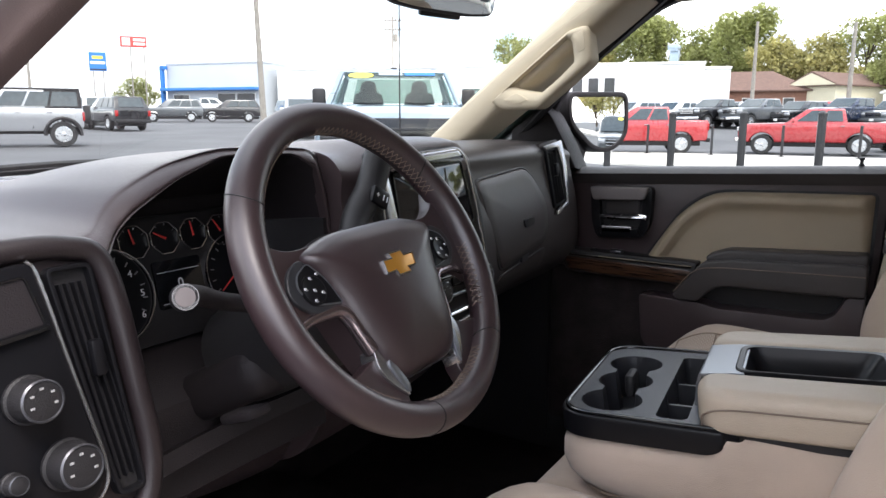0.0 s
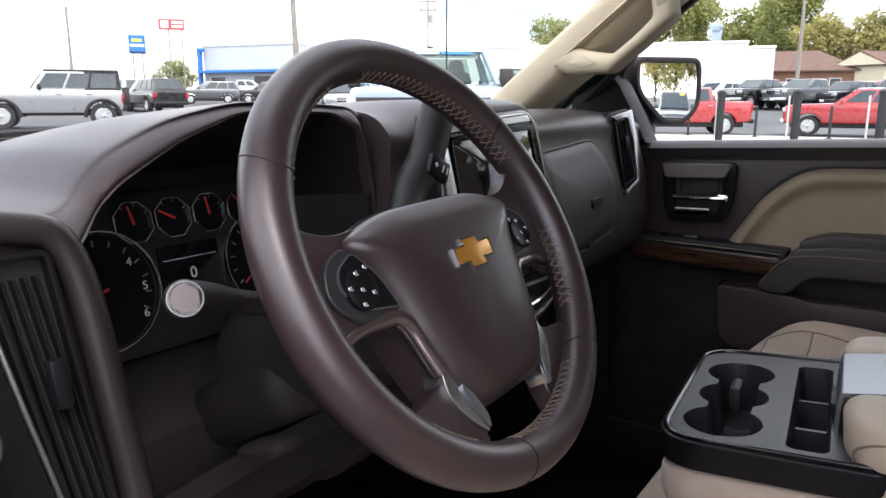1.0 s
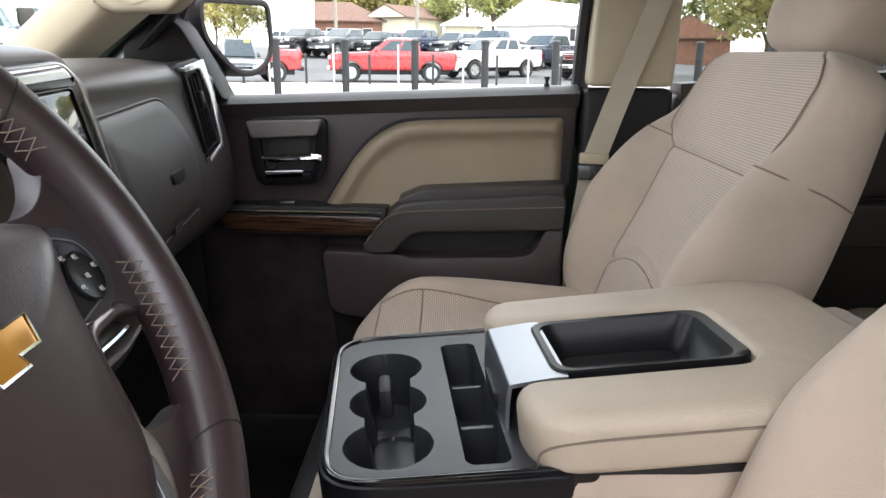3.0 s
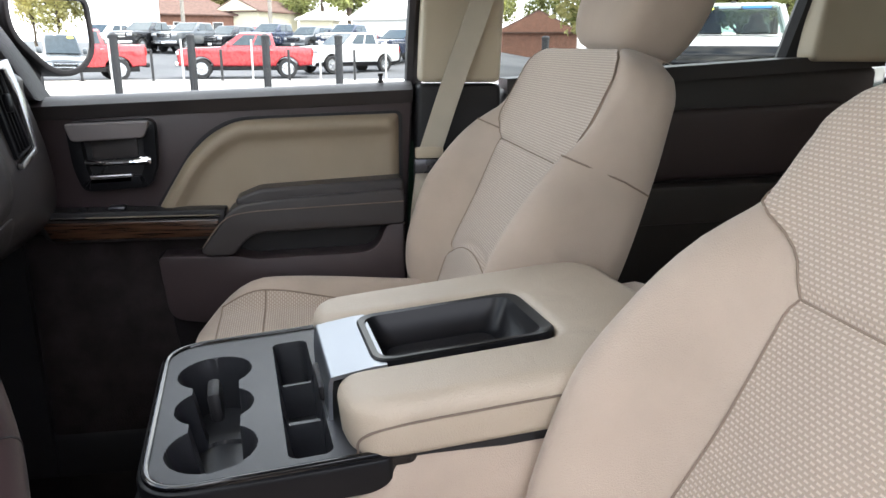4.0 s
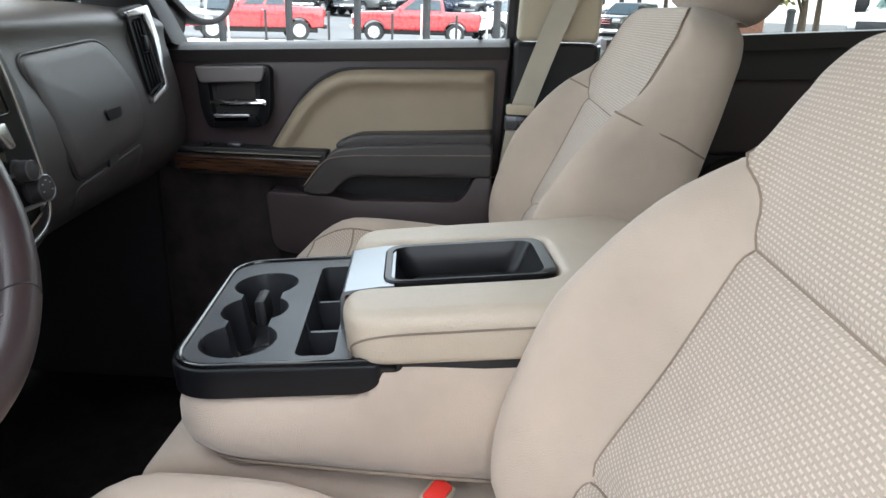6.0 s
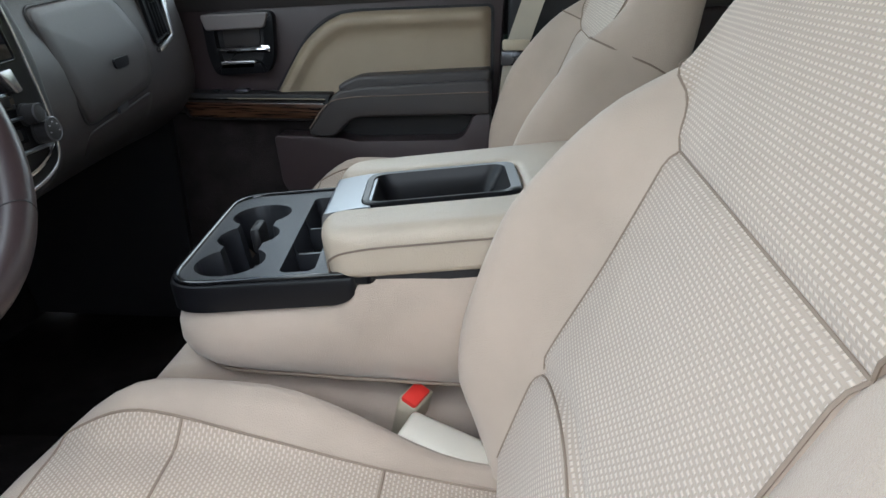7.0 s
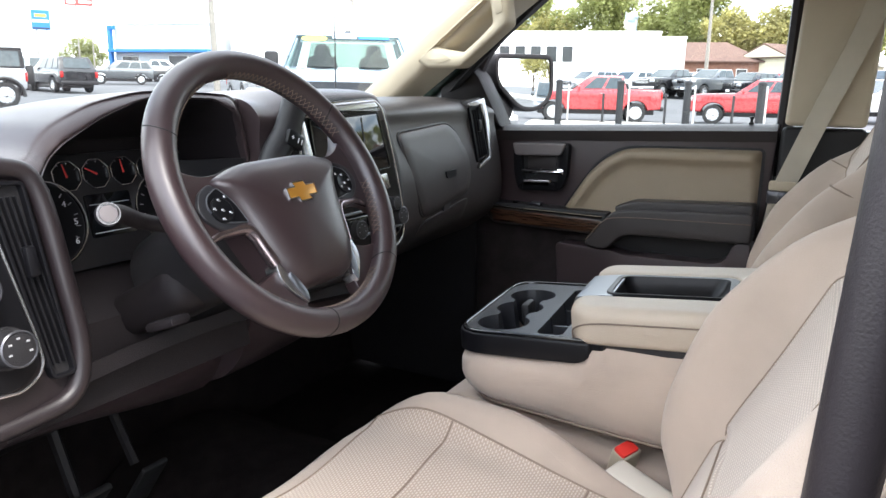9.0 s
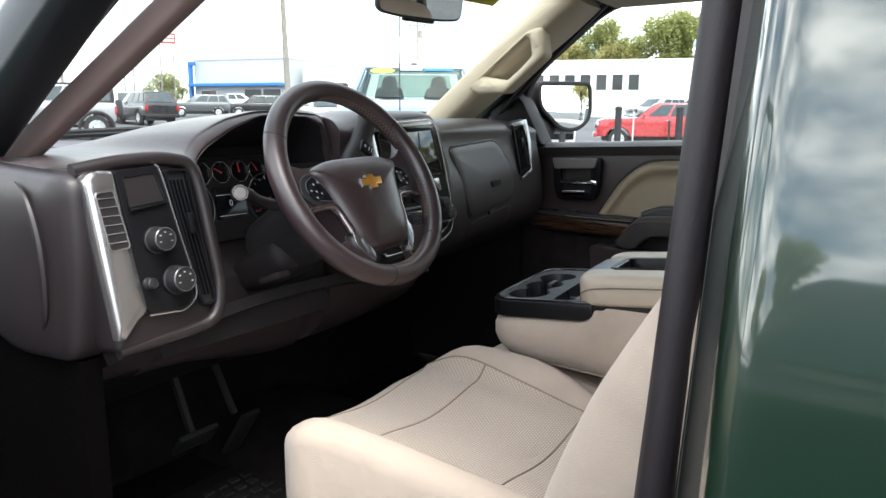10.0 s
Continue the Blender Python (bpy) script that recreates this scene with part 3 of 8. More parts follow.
def road_wheel(x, y, sg):
    m = Matrix.Translation((x, y, 0.40)) @ Matrix.Rotation(radians(90 * sg), 4, "Y")
    w = thing("road_wheel", "black tyre on an alloy rim under the pickup", "wheel", "wheels of the pickup", at=(x, y, 0.0))
    part("tyre", lathe([(0.25, -0.12), (0.36, -0.13), (0.40, -0.09), (0.40, 0.09), (0.36, 0.13), (0.26, 0.12), (0.25, 0.06)], 28, m), TYRE, w)
    part("rim", lathe([(0.25, 0.0), (0.25, 0.10), (0.23, 0.105), (0.20, 0.06), (0.08, 0.075), (0.06, 0.10), (0.002, 0.10)], 28, m), ALLOY, w)


for wx, sg in ((-0.80, -1), (0.84, 1)):
    for wy in (1.45, -2.40):
        road_wheel(wx, wy, sg)
ant = thing("radio_antenna", "thin black mast antenna at the cowl's corner", "antenna", at=(0.662, 0.76, 1.39))
part("mast", tube([(0.662, 0.76, 1.39), (0.661, 0.76, 1.70), (0.661, 0.758, 2.15)], lambda k: 0.0024 - 0.0008 * k, 6), BLACK, ant)
part("antenna_base", lathe([(0.02, 0), (0.02, 0.01), (0.012, 0.03), (0.004, 0.045)], 14, Matrix.Translation((0.662, 0.76, 1.385))), BLACK, ant)


# ---- dashboard ----
def crest(x):
    return interp(x, [(-0.82, 1.402), (-0.64, 1.408), (-0.605, 1.416), (-0.56, 1.446), (-0.49, 1.470), (-0.42, 1.479), (-0.30, 1.476), (-0.235, 1.468), (-0.16, 1.482), (0.02, 1.484), (0.09, 1.463), (0.5, 1.466), (0.74, 1.455)])


def dash_section(x):
    """The (y, z) outline of the dash at x, from the windshield round the face to the firewall."""
    base_y = 0.74 - 0.34 * abs(2 * (x + 0.80) / 1.58 - 1) ** 2.4
    base_z = interp(x, [(-0.8, 1.405), (-0.45, 1.42), (-0.2, 1.435), (0.05, 1.448), (0.7, 1.452)])
    crest_z = crest(x)
    crest_y = interp(x, [(-0.82, 0.175), (-0.62, 0.175), (-0.58, 0.20), (-0.30, 0.215), (-0.24, 0.225), (0.04, 0.205), (0.10, 0.30), (0.74, 0.31)])
    f1 = interp(x, [(-0.62, 0.180), (-0.25, 0.185), (0.05, 0.18), (0.10, 0.272), (0.74, 0.285)])
    f2 = interp(x, [(-0.62, 0.165), (-0.25, 0.165), (0.05, 0.175), (0.10, 0.238), (0.74, 0.262)])
    f3 = interp(x, [(-0.62, 0.165), (-0.25, 0.20), (0.05, 0.20), (0.10, 0.236), (0.74, 0.260)])
    low = interp(x, [(-0.62, 1.115), (-0.25, 1.06), (0.05, 1.08), (0.10, 1.12), (0.74, 1.14)])
    return [(base_y, base_z), (lerp(base_y, crest_y, 0.5), lerp(base_z, crest_z, 0.62) + 0.004), (crest_y + 0.03, crest_z),
            (f1 + 0.004, crest_z - 0.022), (f1, 1.40), (f2, 1.30), (f3, 1.20), (f3 + 0.05, low), (f3 + 0.16, low - 0.06), (0.62, low - 0.09), (0.74, low)]


dash = thing("dashboard", "dark brown grained dashboard with silver trim and round gauges", "dashboard", at=(0, 0.4, 1.1))


def dash_range(x0, x1, n, cut=None):
    rings = []
    for i in range(n + 1):
        x = lerp(x0, x1, i / n)
        sec = dash_section(x)
        if cut:
            sec = cut(x, sec)
        rings.append([(x, q.x, q.y) for q in spline([(y, z, 0) for y, z in sec], 6)])
    return loft(rings)


def roll_depth(x):
    """How far the rolled brow reaches down from the crest."""
    return interp(x, [(-0.652, 0.030), (-0.60, 0.020), (-0.54, 0.018), (-0.48, 0.013), (-0.42, 0.008), (-0.325, 0.008), (-0.300, 0.022), (-0.282, 0.055), (-0.268, 0.110)])


def cluster_cut(x, sec):
    """Behind the steering wheel the face falls back into the hooded gauge recess."""
    s = list(sec)
    cy, cz = sec[2]
    d = roll_depth(x)
    p = min(0.046, 0.014 + 1.5 * d)
    s[3:8] = [(cy - 0.65 * p, cz - 0.20 * d), (cy - 0.95 * p, cz - 0.62 * d), (cy - p, cz - d), (cy - 0.6 * p, cz - d - 0.004), (0.365, min(1.42, cz - d - 0.006)), (0.385, 1.26), (0.275, 1.175)]
    s[10] = (sec[8][0] - 0.03, sec[8][1])
    return s


part("left_body", dash_range(-0.805, -0.651, 12), DASH, dash, angle=65)
part("hooded_body", dash_range(-0.650, -0.268, 50, cluster_cut), DASH, dash, angle=65)
part("centre_body", dash_range(-0.267, 0.090, 20), DASH, dash, angle=65)
part("right_body", dash_range(0.0905, 0.735, 24), DASH_DARK, dash, "darker passenger side of the dash", angle=65)
# inner walls of the gauge recess
for xx, sg in ((-0.643, 1), (-0.275, -1)):
    wall = sheet(lambda u, v: (xx + sg * 0.05 * u ** 2, lerp(0.205, 0.335, u), lerp(crest(xx) - roll_depth(xx) - 0.01 * u, 1.20, v)), 6, 6, 0.006 * sg)
    part("recess_wall", wall, BLACK, dash)


def lining_pt(u, v):
    """Black lining of the gauge recess, from under the rolled brow to the column."""
    x = lerp(-0.645, -0.273, u)
    cy, cz = dash_section(x)[2]
    d = roll_depth(x)
    p = min(0.046, 0.014 + 1.5 * d)
    pts = [(cy - p - 0.0008, cz - 0.9 * d), (cy - 0.6 * p, cz - d - 0.008), (0.352, min(1.412, cz - d - 0.012)), (0.352, 1.345), (0.325, 1.255), (0.232, 1.200), (0.215, 1.10)]
    k = min(v * 6, 5.9999)
    p, q = pts[int(k)], pts[int(k) + 1]
    return (x, lerp(p[0], q[0], k % 1), lerp(p[1], q[1], k % 1))


part("gauge_brow", sheet(lining_pt, 40, 30, 0.0), KNEE, dash, "black lining of the gauge hood")

# gauges
GA = radians(14)
GM = Matrix.Translation((-0.44, 0.318, 1.335)) @ Matrix(((1, 0, 0, 0), (0, math.sin(GA), -math.cos(GA), 0), (0, math.cos(GA), math.sin(GA), 0), (0, 0, 0, 1)))
cluster = part("instrument_panel", prism(rounded([(-0.148, -0.088), (0.158, -0.088), (0.158, 0.064), (-0.148, 0.064)], 0.02), -0.02, 0.0, "z", 0.003), BLACK, dash, "black instrument panel", m=GM)


def gauge(cx, cy, r, octagon=False, needle=40, ticks=9, sweep=240):
    n = 8 if octagon else 28
    o = [(cx + r * math.cos(2 * math.pi * (k + 0.5) / n), cy + r * math.sin(2 * math.pi * (k + 0.5) / n)) for k in range(n)]
    if octagon:
        o = rounded(o, r * 0.10, 2)
    g = part("gauge_ring", frame_ring(o, r * (0.085 if octagon else 0.05), 0.0, 0.006, "z", 0.0009), CHROME, cluster, "chrome gauge ring", m=GM)
    part("gauge_face", prism(offset_outline(o, r * 0.08), 0.0, 0.002, "z"), SATIN_BLACK, cluster, m=GM)
    marks = []
    for k in range(ticks):
        a = radians(210 - sweep * k / (ticks - 1))
        tick = rbox((0, 0, 0), (r * 0.10, r * 0.024, 0.0008), 0)
        tick.transform(GM @ Matrix.Translation((cx + r * 0.78 * math.cos(a), cy + r * 0.78 * math.sin(a), 0.003)) @ Matrix.Rotation(a, 4, "Z"))
        marks.append(tick)
    part("dial_scale", merge(*marks), LAMP_GLASS, cluster)
    nd = prism([(-r * 0.1, -0.0012), (r * 0.75, -0.0006), (r * 0.75, 0.0006), (-r * 0.1, 0.0012)], 0.004, 0.005, "z")
    part("needle", nd, RED_MARK, cluster, m=GM @ Matrix.Translation((cx, cy, 0)) @ Matrix.Rotation(radians(needle), 4, "Z"))


for k, nd in enumerate((100, 150, 95, 120)):
    gauge(-0.036 + 0.042 * k, 0.035, 0.0215, True, nd, 5, 180)
gauge(-0.078, -0.022, 0.056, False, 200, 13)
gauge(0.106, -0.022, 0.052, False, 215, 13)
part("info_screen", prism(rounded([(-0.018, -0.050), (0.050, -0.050), (0.050, 0.008), (-0.018, 0.008)], 0.004), 0.0, 0.003, "z"), SCREEN, cluster, "dark information screen", m=GM)
text_mesh("0", 0.016, GM @ Matrix.Translation((0.016, -0.022, 0.0035)), WHITE_MARK, cluster, "digit")
for n_, ax, ay in (("4", -0.0486, 0.0000), ("5", -0.0378, -0.0240), ("6", -0.0420, -0.0490)):
    text_mesh(n_, 0.011, GM @ Matrix.Translation((ax, ay, 0.0040)), WHITE_MARK, cluster, "digit")
for yy in (-0.006, -0.044):
    part("screen_line", rbox((0.016, yy, 0.0035), (0.060, 0.0007, 0.0006), 0), WHITE_MARK, cluster, m=GM)

# left switch pod: silver band with side vent, black panel, knobs, air vent
PA = radians(10)
PODM = Matrix.Translation((-0.715, 0.118, 1.292)) @ Matrix(((1, 0, 0, 0), (0, math.sin(PA), -math.cos(PA), 0), (0, math.cos(PA), math.sin(PA), 0), (0, 0, 0, 1)))
pod_out = rounded([(-0.090, 0.114), (0.076, 0.122), (0.095, -0.080), (0.070, -0.122), (-0.074, -0.124)], [0.02, 0.035, 0.04, 0.03, 0.012], 7)
part("switch_pod", prism(pod_out, -0.05, 0.004, "z", 0.012, 3), DASH_MID, dash, "brown surround of the switch panel", m=PODM)
ridge = spline([(-0.088, 0.112, -0.006), (-0.02, 0.121, 0.000), (0.048, 0.120, 0.006), (0.078, 0.098, 0.009), (0.087, 0.0, 0.010), (0.0895, -0.066, 0.009), (0.074, -0.108, 0.006), (0.03, -0.119, 0.0), (-0.068, -0.123, -0.008)], 8)
part("pod_ridge", tube(ridge, 0.0100, 12), DASH_MID, dash, "rolled brown ridge round the switch panel", m=PODM)
band_o = rounded([(-0.0850, 0.1015), (-0.0690, 0.1110), (-0.0450, 0.1090), (-0.0285, -0.0790), (-0.0420, -0.0860), (-0.0660, -0.1090), (-0.0765, -0.1070)], [0.012, 0.012, 0.004, 0.006, 0.012, 0.004, 0.004], 6)
band_c = (-0.060, 0.0)
part("silver_band", loft([[(lerp(band_c[0], x, k), y * (0.5 + 0.5 * k), z) for x, y in band_o] for k, z in ((1.0, 0.0), (1.0, 0.009), (0.97, 0.0118), (0.88, 0.0142), (0.6, 0.0162), (0.2, 0.0168))]), SILVER, dash, "satin silver trim band", m=PODM, angle=50)
panel_o = rounded([(-0.0440, 0.1075), (0.0190, 0.1130), (0.0455, -0.0450), (0.0455, -0.0700), (0.0240, -0.0855), (-0.0290, -0.0815)], [0.006, 0.008, 0.02, 0.012, 0.014, 0.008], 6)
pod = part("switch_panel", prism(panel_o, 0.004, 0.0130, "z", 0.0015), SATIN_BLACK, dash, "satin black switch panel", m=PODM)
part("panel_trim", tube(spline([(-0.0290, -0.0835, 0.0135), (0.0050, -0.0860, 0.0135), (0.0250, -0.0865, 0.0135), (0.0445, -0.0735, 0.0135), (0.0470, -0.0480, 0.0135), (0.0350, 0.0250, 0.0135), (0.0225, 0.1000, 0.0135), (0.0160, 0.1135, 0.0130)], 8), 0.0016, 8), SILVER, pod, "thin silver edge", m=PODM)
slot_o = rounded([(-0.0360, 0.1000), (0.0130, 0.1035), (0.0235, 0.0600), (-0.0330, 0.0540)], 0.005)
part("storage_slot", frame_ring(slot_o, 0.0022, 0.0120, 0.0150, "z", 0.0008), GLOSS_BLACK, pod, m=PODM)
part("slot_back", prism(offset_outline(slot_o, 0.002), 0.0131, 0.0134, "z"), KNEE, pod, m=PODM)
part("slot_shelf", prism([(-0.0330, 0.0600), (0.0215, 0.0650), (0.0230, 0.0600), (-0.0330, 0.0550)], 0.0132, 0.0190, "z", 0.001), GLOSS_BLACK, pod, m=PODM)
side_v = rounded([(-0.0765, 0.0810), (-0.0520, 0.0835), (-0.0410, 0.0085), (-0.0690, 0.0065)], 0.006, 4)
sv = part("side_vent", prism(side_v, 0.0100, 0.0172, "z"), KNEE, dash, "black slotted demister vent", m=PODM)
part("side_vent_rim", frame_ring(offset_outline(side_v, -0.0012), 0.0026, 0.012, 0.0185, "z", 0.0008), SILVER, sv, m=PODM)
for k in range(6):
    t = (k + 0.75) / 6.6
    cx, cy = lerp(-0.0640, -0.0555, t), lerp(0.0825, 0.0075, t)
    part("vent_slat", rbox((cx, cy, 0.0176), (0.0240, 0.0016, 0.0022), 0.0004, 1), SILVER, sv, m=PODM)


def knob(cx, cy, r, parent, m, h=0.022, marks=True):
    prof = [(r * 1.12, 0.0), (r * 1.12, 0.003), (r, 0.004), (r * 0.96, h * 0.8), (r * 0.86, h), (r * 0.5, h + 0.001), (0.0005, h + 0.001)]
    b = lathe(prof, 28, m @ Matrix.Translation((cx, cy, 0.0145)))
    kb = part("knob", b, BLACK, parent, "black ribbed rotary knob")
    part("knob_rim", lathe([(r * 0.92, 0), (r * 0.96, 0.0015), (r * 0.88, 0.0025), (r * 0.84, 0.001)], 28, m @ Matrix.Translation((cx, cy, 0.0145 + h - 0.001))), GUNMETAL, kb)
    if marks:
        bits = []
        for k in range(5):
            a = radians(200 - 55 * k)
            q = rbox((0, 0, 0), (r * 0.17, r * 0.10, 0.0006), 0)
            q.transform(m @ Matrix.Translation((cx + r * 0.55 * math.cos(a), cy + r * 0.55 * math.sin(a), 0.0145 + h + 0.0012)))
            bits.append(q)
        part("knob_print", merge(*bits), LAMP_GLASS, kb)


knob(-0.002, 0.013, 0.0165, dash, PODM)
knob(0.017, -0.044, 0.0180, dash, PODM)
knob(-0.024, -0.042, 0.0075, dash, PODM, 0.012, False)


def louvre_vent(outline, m, parent, depth, slats, rim_mat, label, vertical=True, thumb=True, rim=0.004):
    v = part("air_vent", prism(outline, 0.002, 0.004, "z"), BLACK, parent, label, m=m)
    part("vent_frame", frame_ring(outline, rim, 0.002, depth, "z", 0.0012), rim_mat, v, m=m)
    xs = [p[0] for p in outline]
    ys = [p[1] for p in outline]
    x0, x1, y0, y1 = min(xs), max(xs), min(ys), max(ys)
    for k in range(slats):
        t = (k + 0.5) / slats
        if vertical:
            b = rbox((0, 0, depth * 0.5), (0.0016, (y1 - y0) * 0.86, depth * 0.8), 0.0005, 1)
            slope = math.atan2((outline[-1][0] - outline[0][0]), (y1 - y0))
            b.transform(Matrix.Translation((lerp(x0, x1, 0.2 + 0.6 * t), (y0 + y1) / 2, 0)) @ Matrix.Rotation(-VENT_LEAN, 4, "Z"))
        else:
            b = rbox(((x0 + x1) / 2, lerp(y0, y1, t), depth * 0.5), ((x1 - x0) * 0.86, 0.002, depth * 0.7), 0.0006, 1)
        part("vent_slat", b, SATIN_BLACK, v, m=m)
    if thumb:
        part("vent_thumb", rbox(((x0 + x1) / 2 + 0.002, (y0 + y1) / 2 + 0.02, depth), (0.011, 0.030, 0.010), 0.003), SATIN_BLACK, v, "black thumb tab", m=m)


VENT_LEAN = radians(-7)
louvre_vent(rounded([(0.028, 0.106), (0.066, 0.106), (0.080, -0.088), (0.054, -0.088)], 0.008), PODM @ Matrix.Translation((0, 0, 0.002)), dash, 0.012, 5, SATIN_BLACK, "black louvred driver air vent")

# centre stack: black surround, gunmetal bezel, screen, silver keys, climate knobs
SA = radians(9)
SM = Matrix.Translation((-0.075, 0.172, 1.32)) @ Matrix(((1, 0, 0, 0), (0, math.sin(SA), -math.cos(SA), 0), (0, math.cos(SA), math.sin(SA), 0), (0, 0, 0, 1)))
sur = rounded([(-0.140, 0.150), (0.098, 0.162), (0.140, 0.128), (0.168, 0.040), (0.166, -0.060), (0.152, -0.115), (0.080, -0.144), (-0.135, -0.150)], [0.03, 0.05, 0.05, 0.06, 0.06, 0.04, 0.05, 0.03], 6)
stack = part("centre_panel", prism(sur, -0.06, 0.008, "z", 0.016, 4), BLACK, dash, "black padded centre stack surround", m=SM, angle=50)
bez = rounded([(-0.122, 0.140), (0.094, 0.1505), (0.117, 0.132), (0.1335, 0.054), (0.144, -0.034), (0.139, -0.105), (0.080, -0.126), (-0.122, -0.130)], [0.02, 0.016, 0.016, 0.06, 0.06, 0.03, 0.04, 0.02], 6)
part("stack_bezel", frame_ring(bez, 0.0050, 0.004, 0.0130, "z", 0.0018), SILVER, stack, "satin silver bezel line", m=SM)
part("stack_face", prism(offset_outline(bez, 0.004), 0.004, 0.010, "z"), SATIN_BLACK, stack, m=SM)
bt = rounded([(-0.117, 0.137), (0.091, 0.1475), (0.1035, 0.1285), (0.096, 0.1275), (-0.117, 0.1175)], [0.008, 0.012, 0.003, 0.003, 0.006], 5)
part("bezel_top", loft([[(x, y, z) for x, y in offset_outline(bt, d)] for d, z in ((0.0, 0.008), (0.0, 0.0125), (0.0015, 0.0150), (0.004, 0.0168), (0.007, 0.0172))]), SILVER, stack, "broad silver strip above the screen", m=SM, angle=50)
part("bezel_side", prism(rounded([(-0.118, 0.117), (-0.103, 0.116), (-0.092, 0.045), (-0.096, -0.010), (-0.112, -0.010)], 0.004), 0.009, 0.0150, "z", 0.002), SILVER, stack, "silver strip beside the screen", m=SM)
scr = part("touch_screen", prism(rounded([(-0.090, 0.1150), (0.094, 0.1235), (0.113, 0.028), (-0.084, 0.018)], 0.006), 0.010, 0.0135, "z", 0.001), SCREEN, stack, "dark glossy touch screen", m=SM)
part("screen_rim", frame_ring(rounded([(-0.093, 0.1185), (0.0965, 0.1270), (0.1165, 0.025), (-0.087, 0.0145)], 0.008), 0.0025, 0.009, 0.0145, "z", 0.0008), GLOSS_BLACK, stack, m=SM)
part("screen_divider", rbox((0.0455, 0.072, 0.0137), (0.0035, 0.090, 0.0006), 0), GUNMETAL, scr, m=SM)
part("side_key", prism(rounded([(0.068, 0.016), (0.092, 0.018), (0.100, -0.010), (0.088, -0.012)], 0.004), 0.009, 0.020, "z", 0.003), SILVER, stack, "silver screen key", m=SM)
knob(0.099, -0.038, 0.0125, stack, SM @ Matrix.Translation((0, 0, -0.005)), 0.020, False)
for k in range(2):
    part("key_row", rbox((-0.02, -0.018 - 0.040 * k, 0.012), (0.21, 0.022, 0.006), 0.002), GLOSS_BLACK, stack, m=SM)
    part("key_trim", rbox((0.005, -0.040 - 0.040 * k, 0.0125), (0.245, 0.0045, 0.007), 0.0015), PLATE, stack, "thin silver strip", m=SM)
    for j in range(7):
        part("key", rbox((-0.105 + 0.028 * j, -0.018 - 0.040 * k, 0.0155), (0.022, 0.013, 0.004), 0.0015, 1), SATIN_BLACK, stack, m=SM)
for kx, ky in ((0.116, -0.062), (-0.015, -0.068), (-0.10, -0.068)):
    knob(kx, ky, 0.0165, stack, SM @ Matrix.Translation((0, 0, -0.004)), 0.018)
part("stack_lip", tube(spline([SM @ Vector(p) for p in ((-0.02, -0.108, 0.013), (0.06, -0.106, 0.014), (0.100, -0.096, 0.015), (0.124, -0.082, 0.014))], 5), 0.0026, 6), CHROME, stack, "chrome lower edge")

# passenger side: two glove boxes, latch, end vent
RA = radians(17)


def face_y(x, z, low_guard=1.10):
    """The dash face's y at a place (x, z) below its crest."""
    sp_ = spline([(y, q, 0) for y, q in dash_section(x)], 6)
    for p, q in zip(sp_[12:], sp_[13:]):
        if p.y >= z > q.y and z > low_guard:
            return lerp(p.x, q.x, (p.y - z) / (p.y - q.y))
    return sp_[-1].x


def on_face(x, z, proud):
    return Vector((x, face_y(x, z) - proud, z))


def face_panel(outline, centre, proud, edge=0.003):
    """A panel that follows the dash face: a rounded outline filled by shrinking rings."""
    rings_ = [[on_face(x, z, -0.003) for x, z in outline]]
    for k, h in ((0.994, proud * 0.4), (0.985, proud * 0.8), (0.97, proud), (0.8, proud), (0.6, proud), (0.4, proud), (0.2, proud), (0.02, proud)):
        rings_.append([on_face(lerp(centre[0], x, k), lerp(centre[1], z, k), h) for x, z in outline])
    return loft(rings_)


gl_o = rounded([(0.229, 1.394), (0.485, 1.410), (0.548, 1.320), (0.532, 1.240), (0.285, 1.208)], [0.025, 0.05, 0.07, 0.05, 0.03], 8)
glove = part("glove_box_door", face_panel(gl_o, (0.40, 1.31), 0.006), DASH_DARK, dash, "dark upper glove box door", angle=50)
part("glove_gap", tube([on_face(x, z, 0.0002) for x, z in offset_outline(gl_o, -0.0015)], 0.0030, 6, closed=True), BLACK, dash, "dark gap round the glove box door")
part("latch_recess", face_panel(rounded([(0.384, 1.307), (0.464, 1.309), (0.458, 1.266), (0.394, 1.268)], 0.008), (0.425, 1.287), 0.0042), KNEE, glove)
part("latch", face_panel(rounded([(0.400, 1.301), (0.456, 1.303), (0.452, 1.286), (0.404, 1.284)], 0.006), (0.428, 1.294), 0.010), SATIN_BLACK, glove, "satin black latch", angle=50)
part("lower_latch", face_panel(rounded([(0.388, 1.224), (0.424, 1.228), (0.422, 1.212), (0.392, 1.209)], 0.004), (0.406, 1.218), 0.006), GUNMETAL, glove)
lo_o = rounded([(0.290, 1.198), (0.530, 1.228), (0.520, 1.165), (0.300, 1.150)], 0.02, 5)
part("lower_glove_door", face_panel(lo_o, (0.41, 1.185), 0.002), DASH_DARK, dash, "dark lower glove box door", angle=50)
EM = Matrix.Translation((0.640, 0.258, 1.372)) @ Matrix.Rotation(radians(-20), 4, "Z") @ Matrix(((1, 0, 0, 0), (0, math.sin(RA * 0.5), -math.cos(RA * 0.5), 0), (0, math.cos(RA * 0.5), math.sin(RA * 0.5), 0), (0, 0, 0, 1)))
part("vent_housing", prism(rounded([(-0.082, 0.086), (-0.014, 0.098), (0.004, 0.030), (0.002, -0.062), (-0.050, -0.092), (-0.066, -0.068)], 0.012, 4), -0.045, 0.003, "z", 0.004), DASH_DARK, dash, "dark housing of the end vent", m=EM)
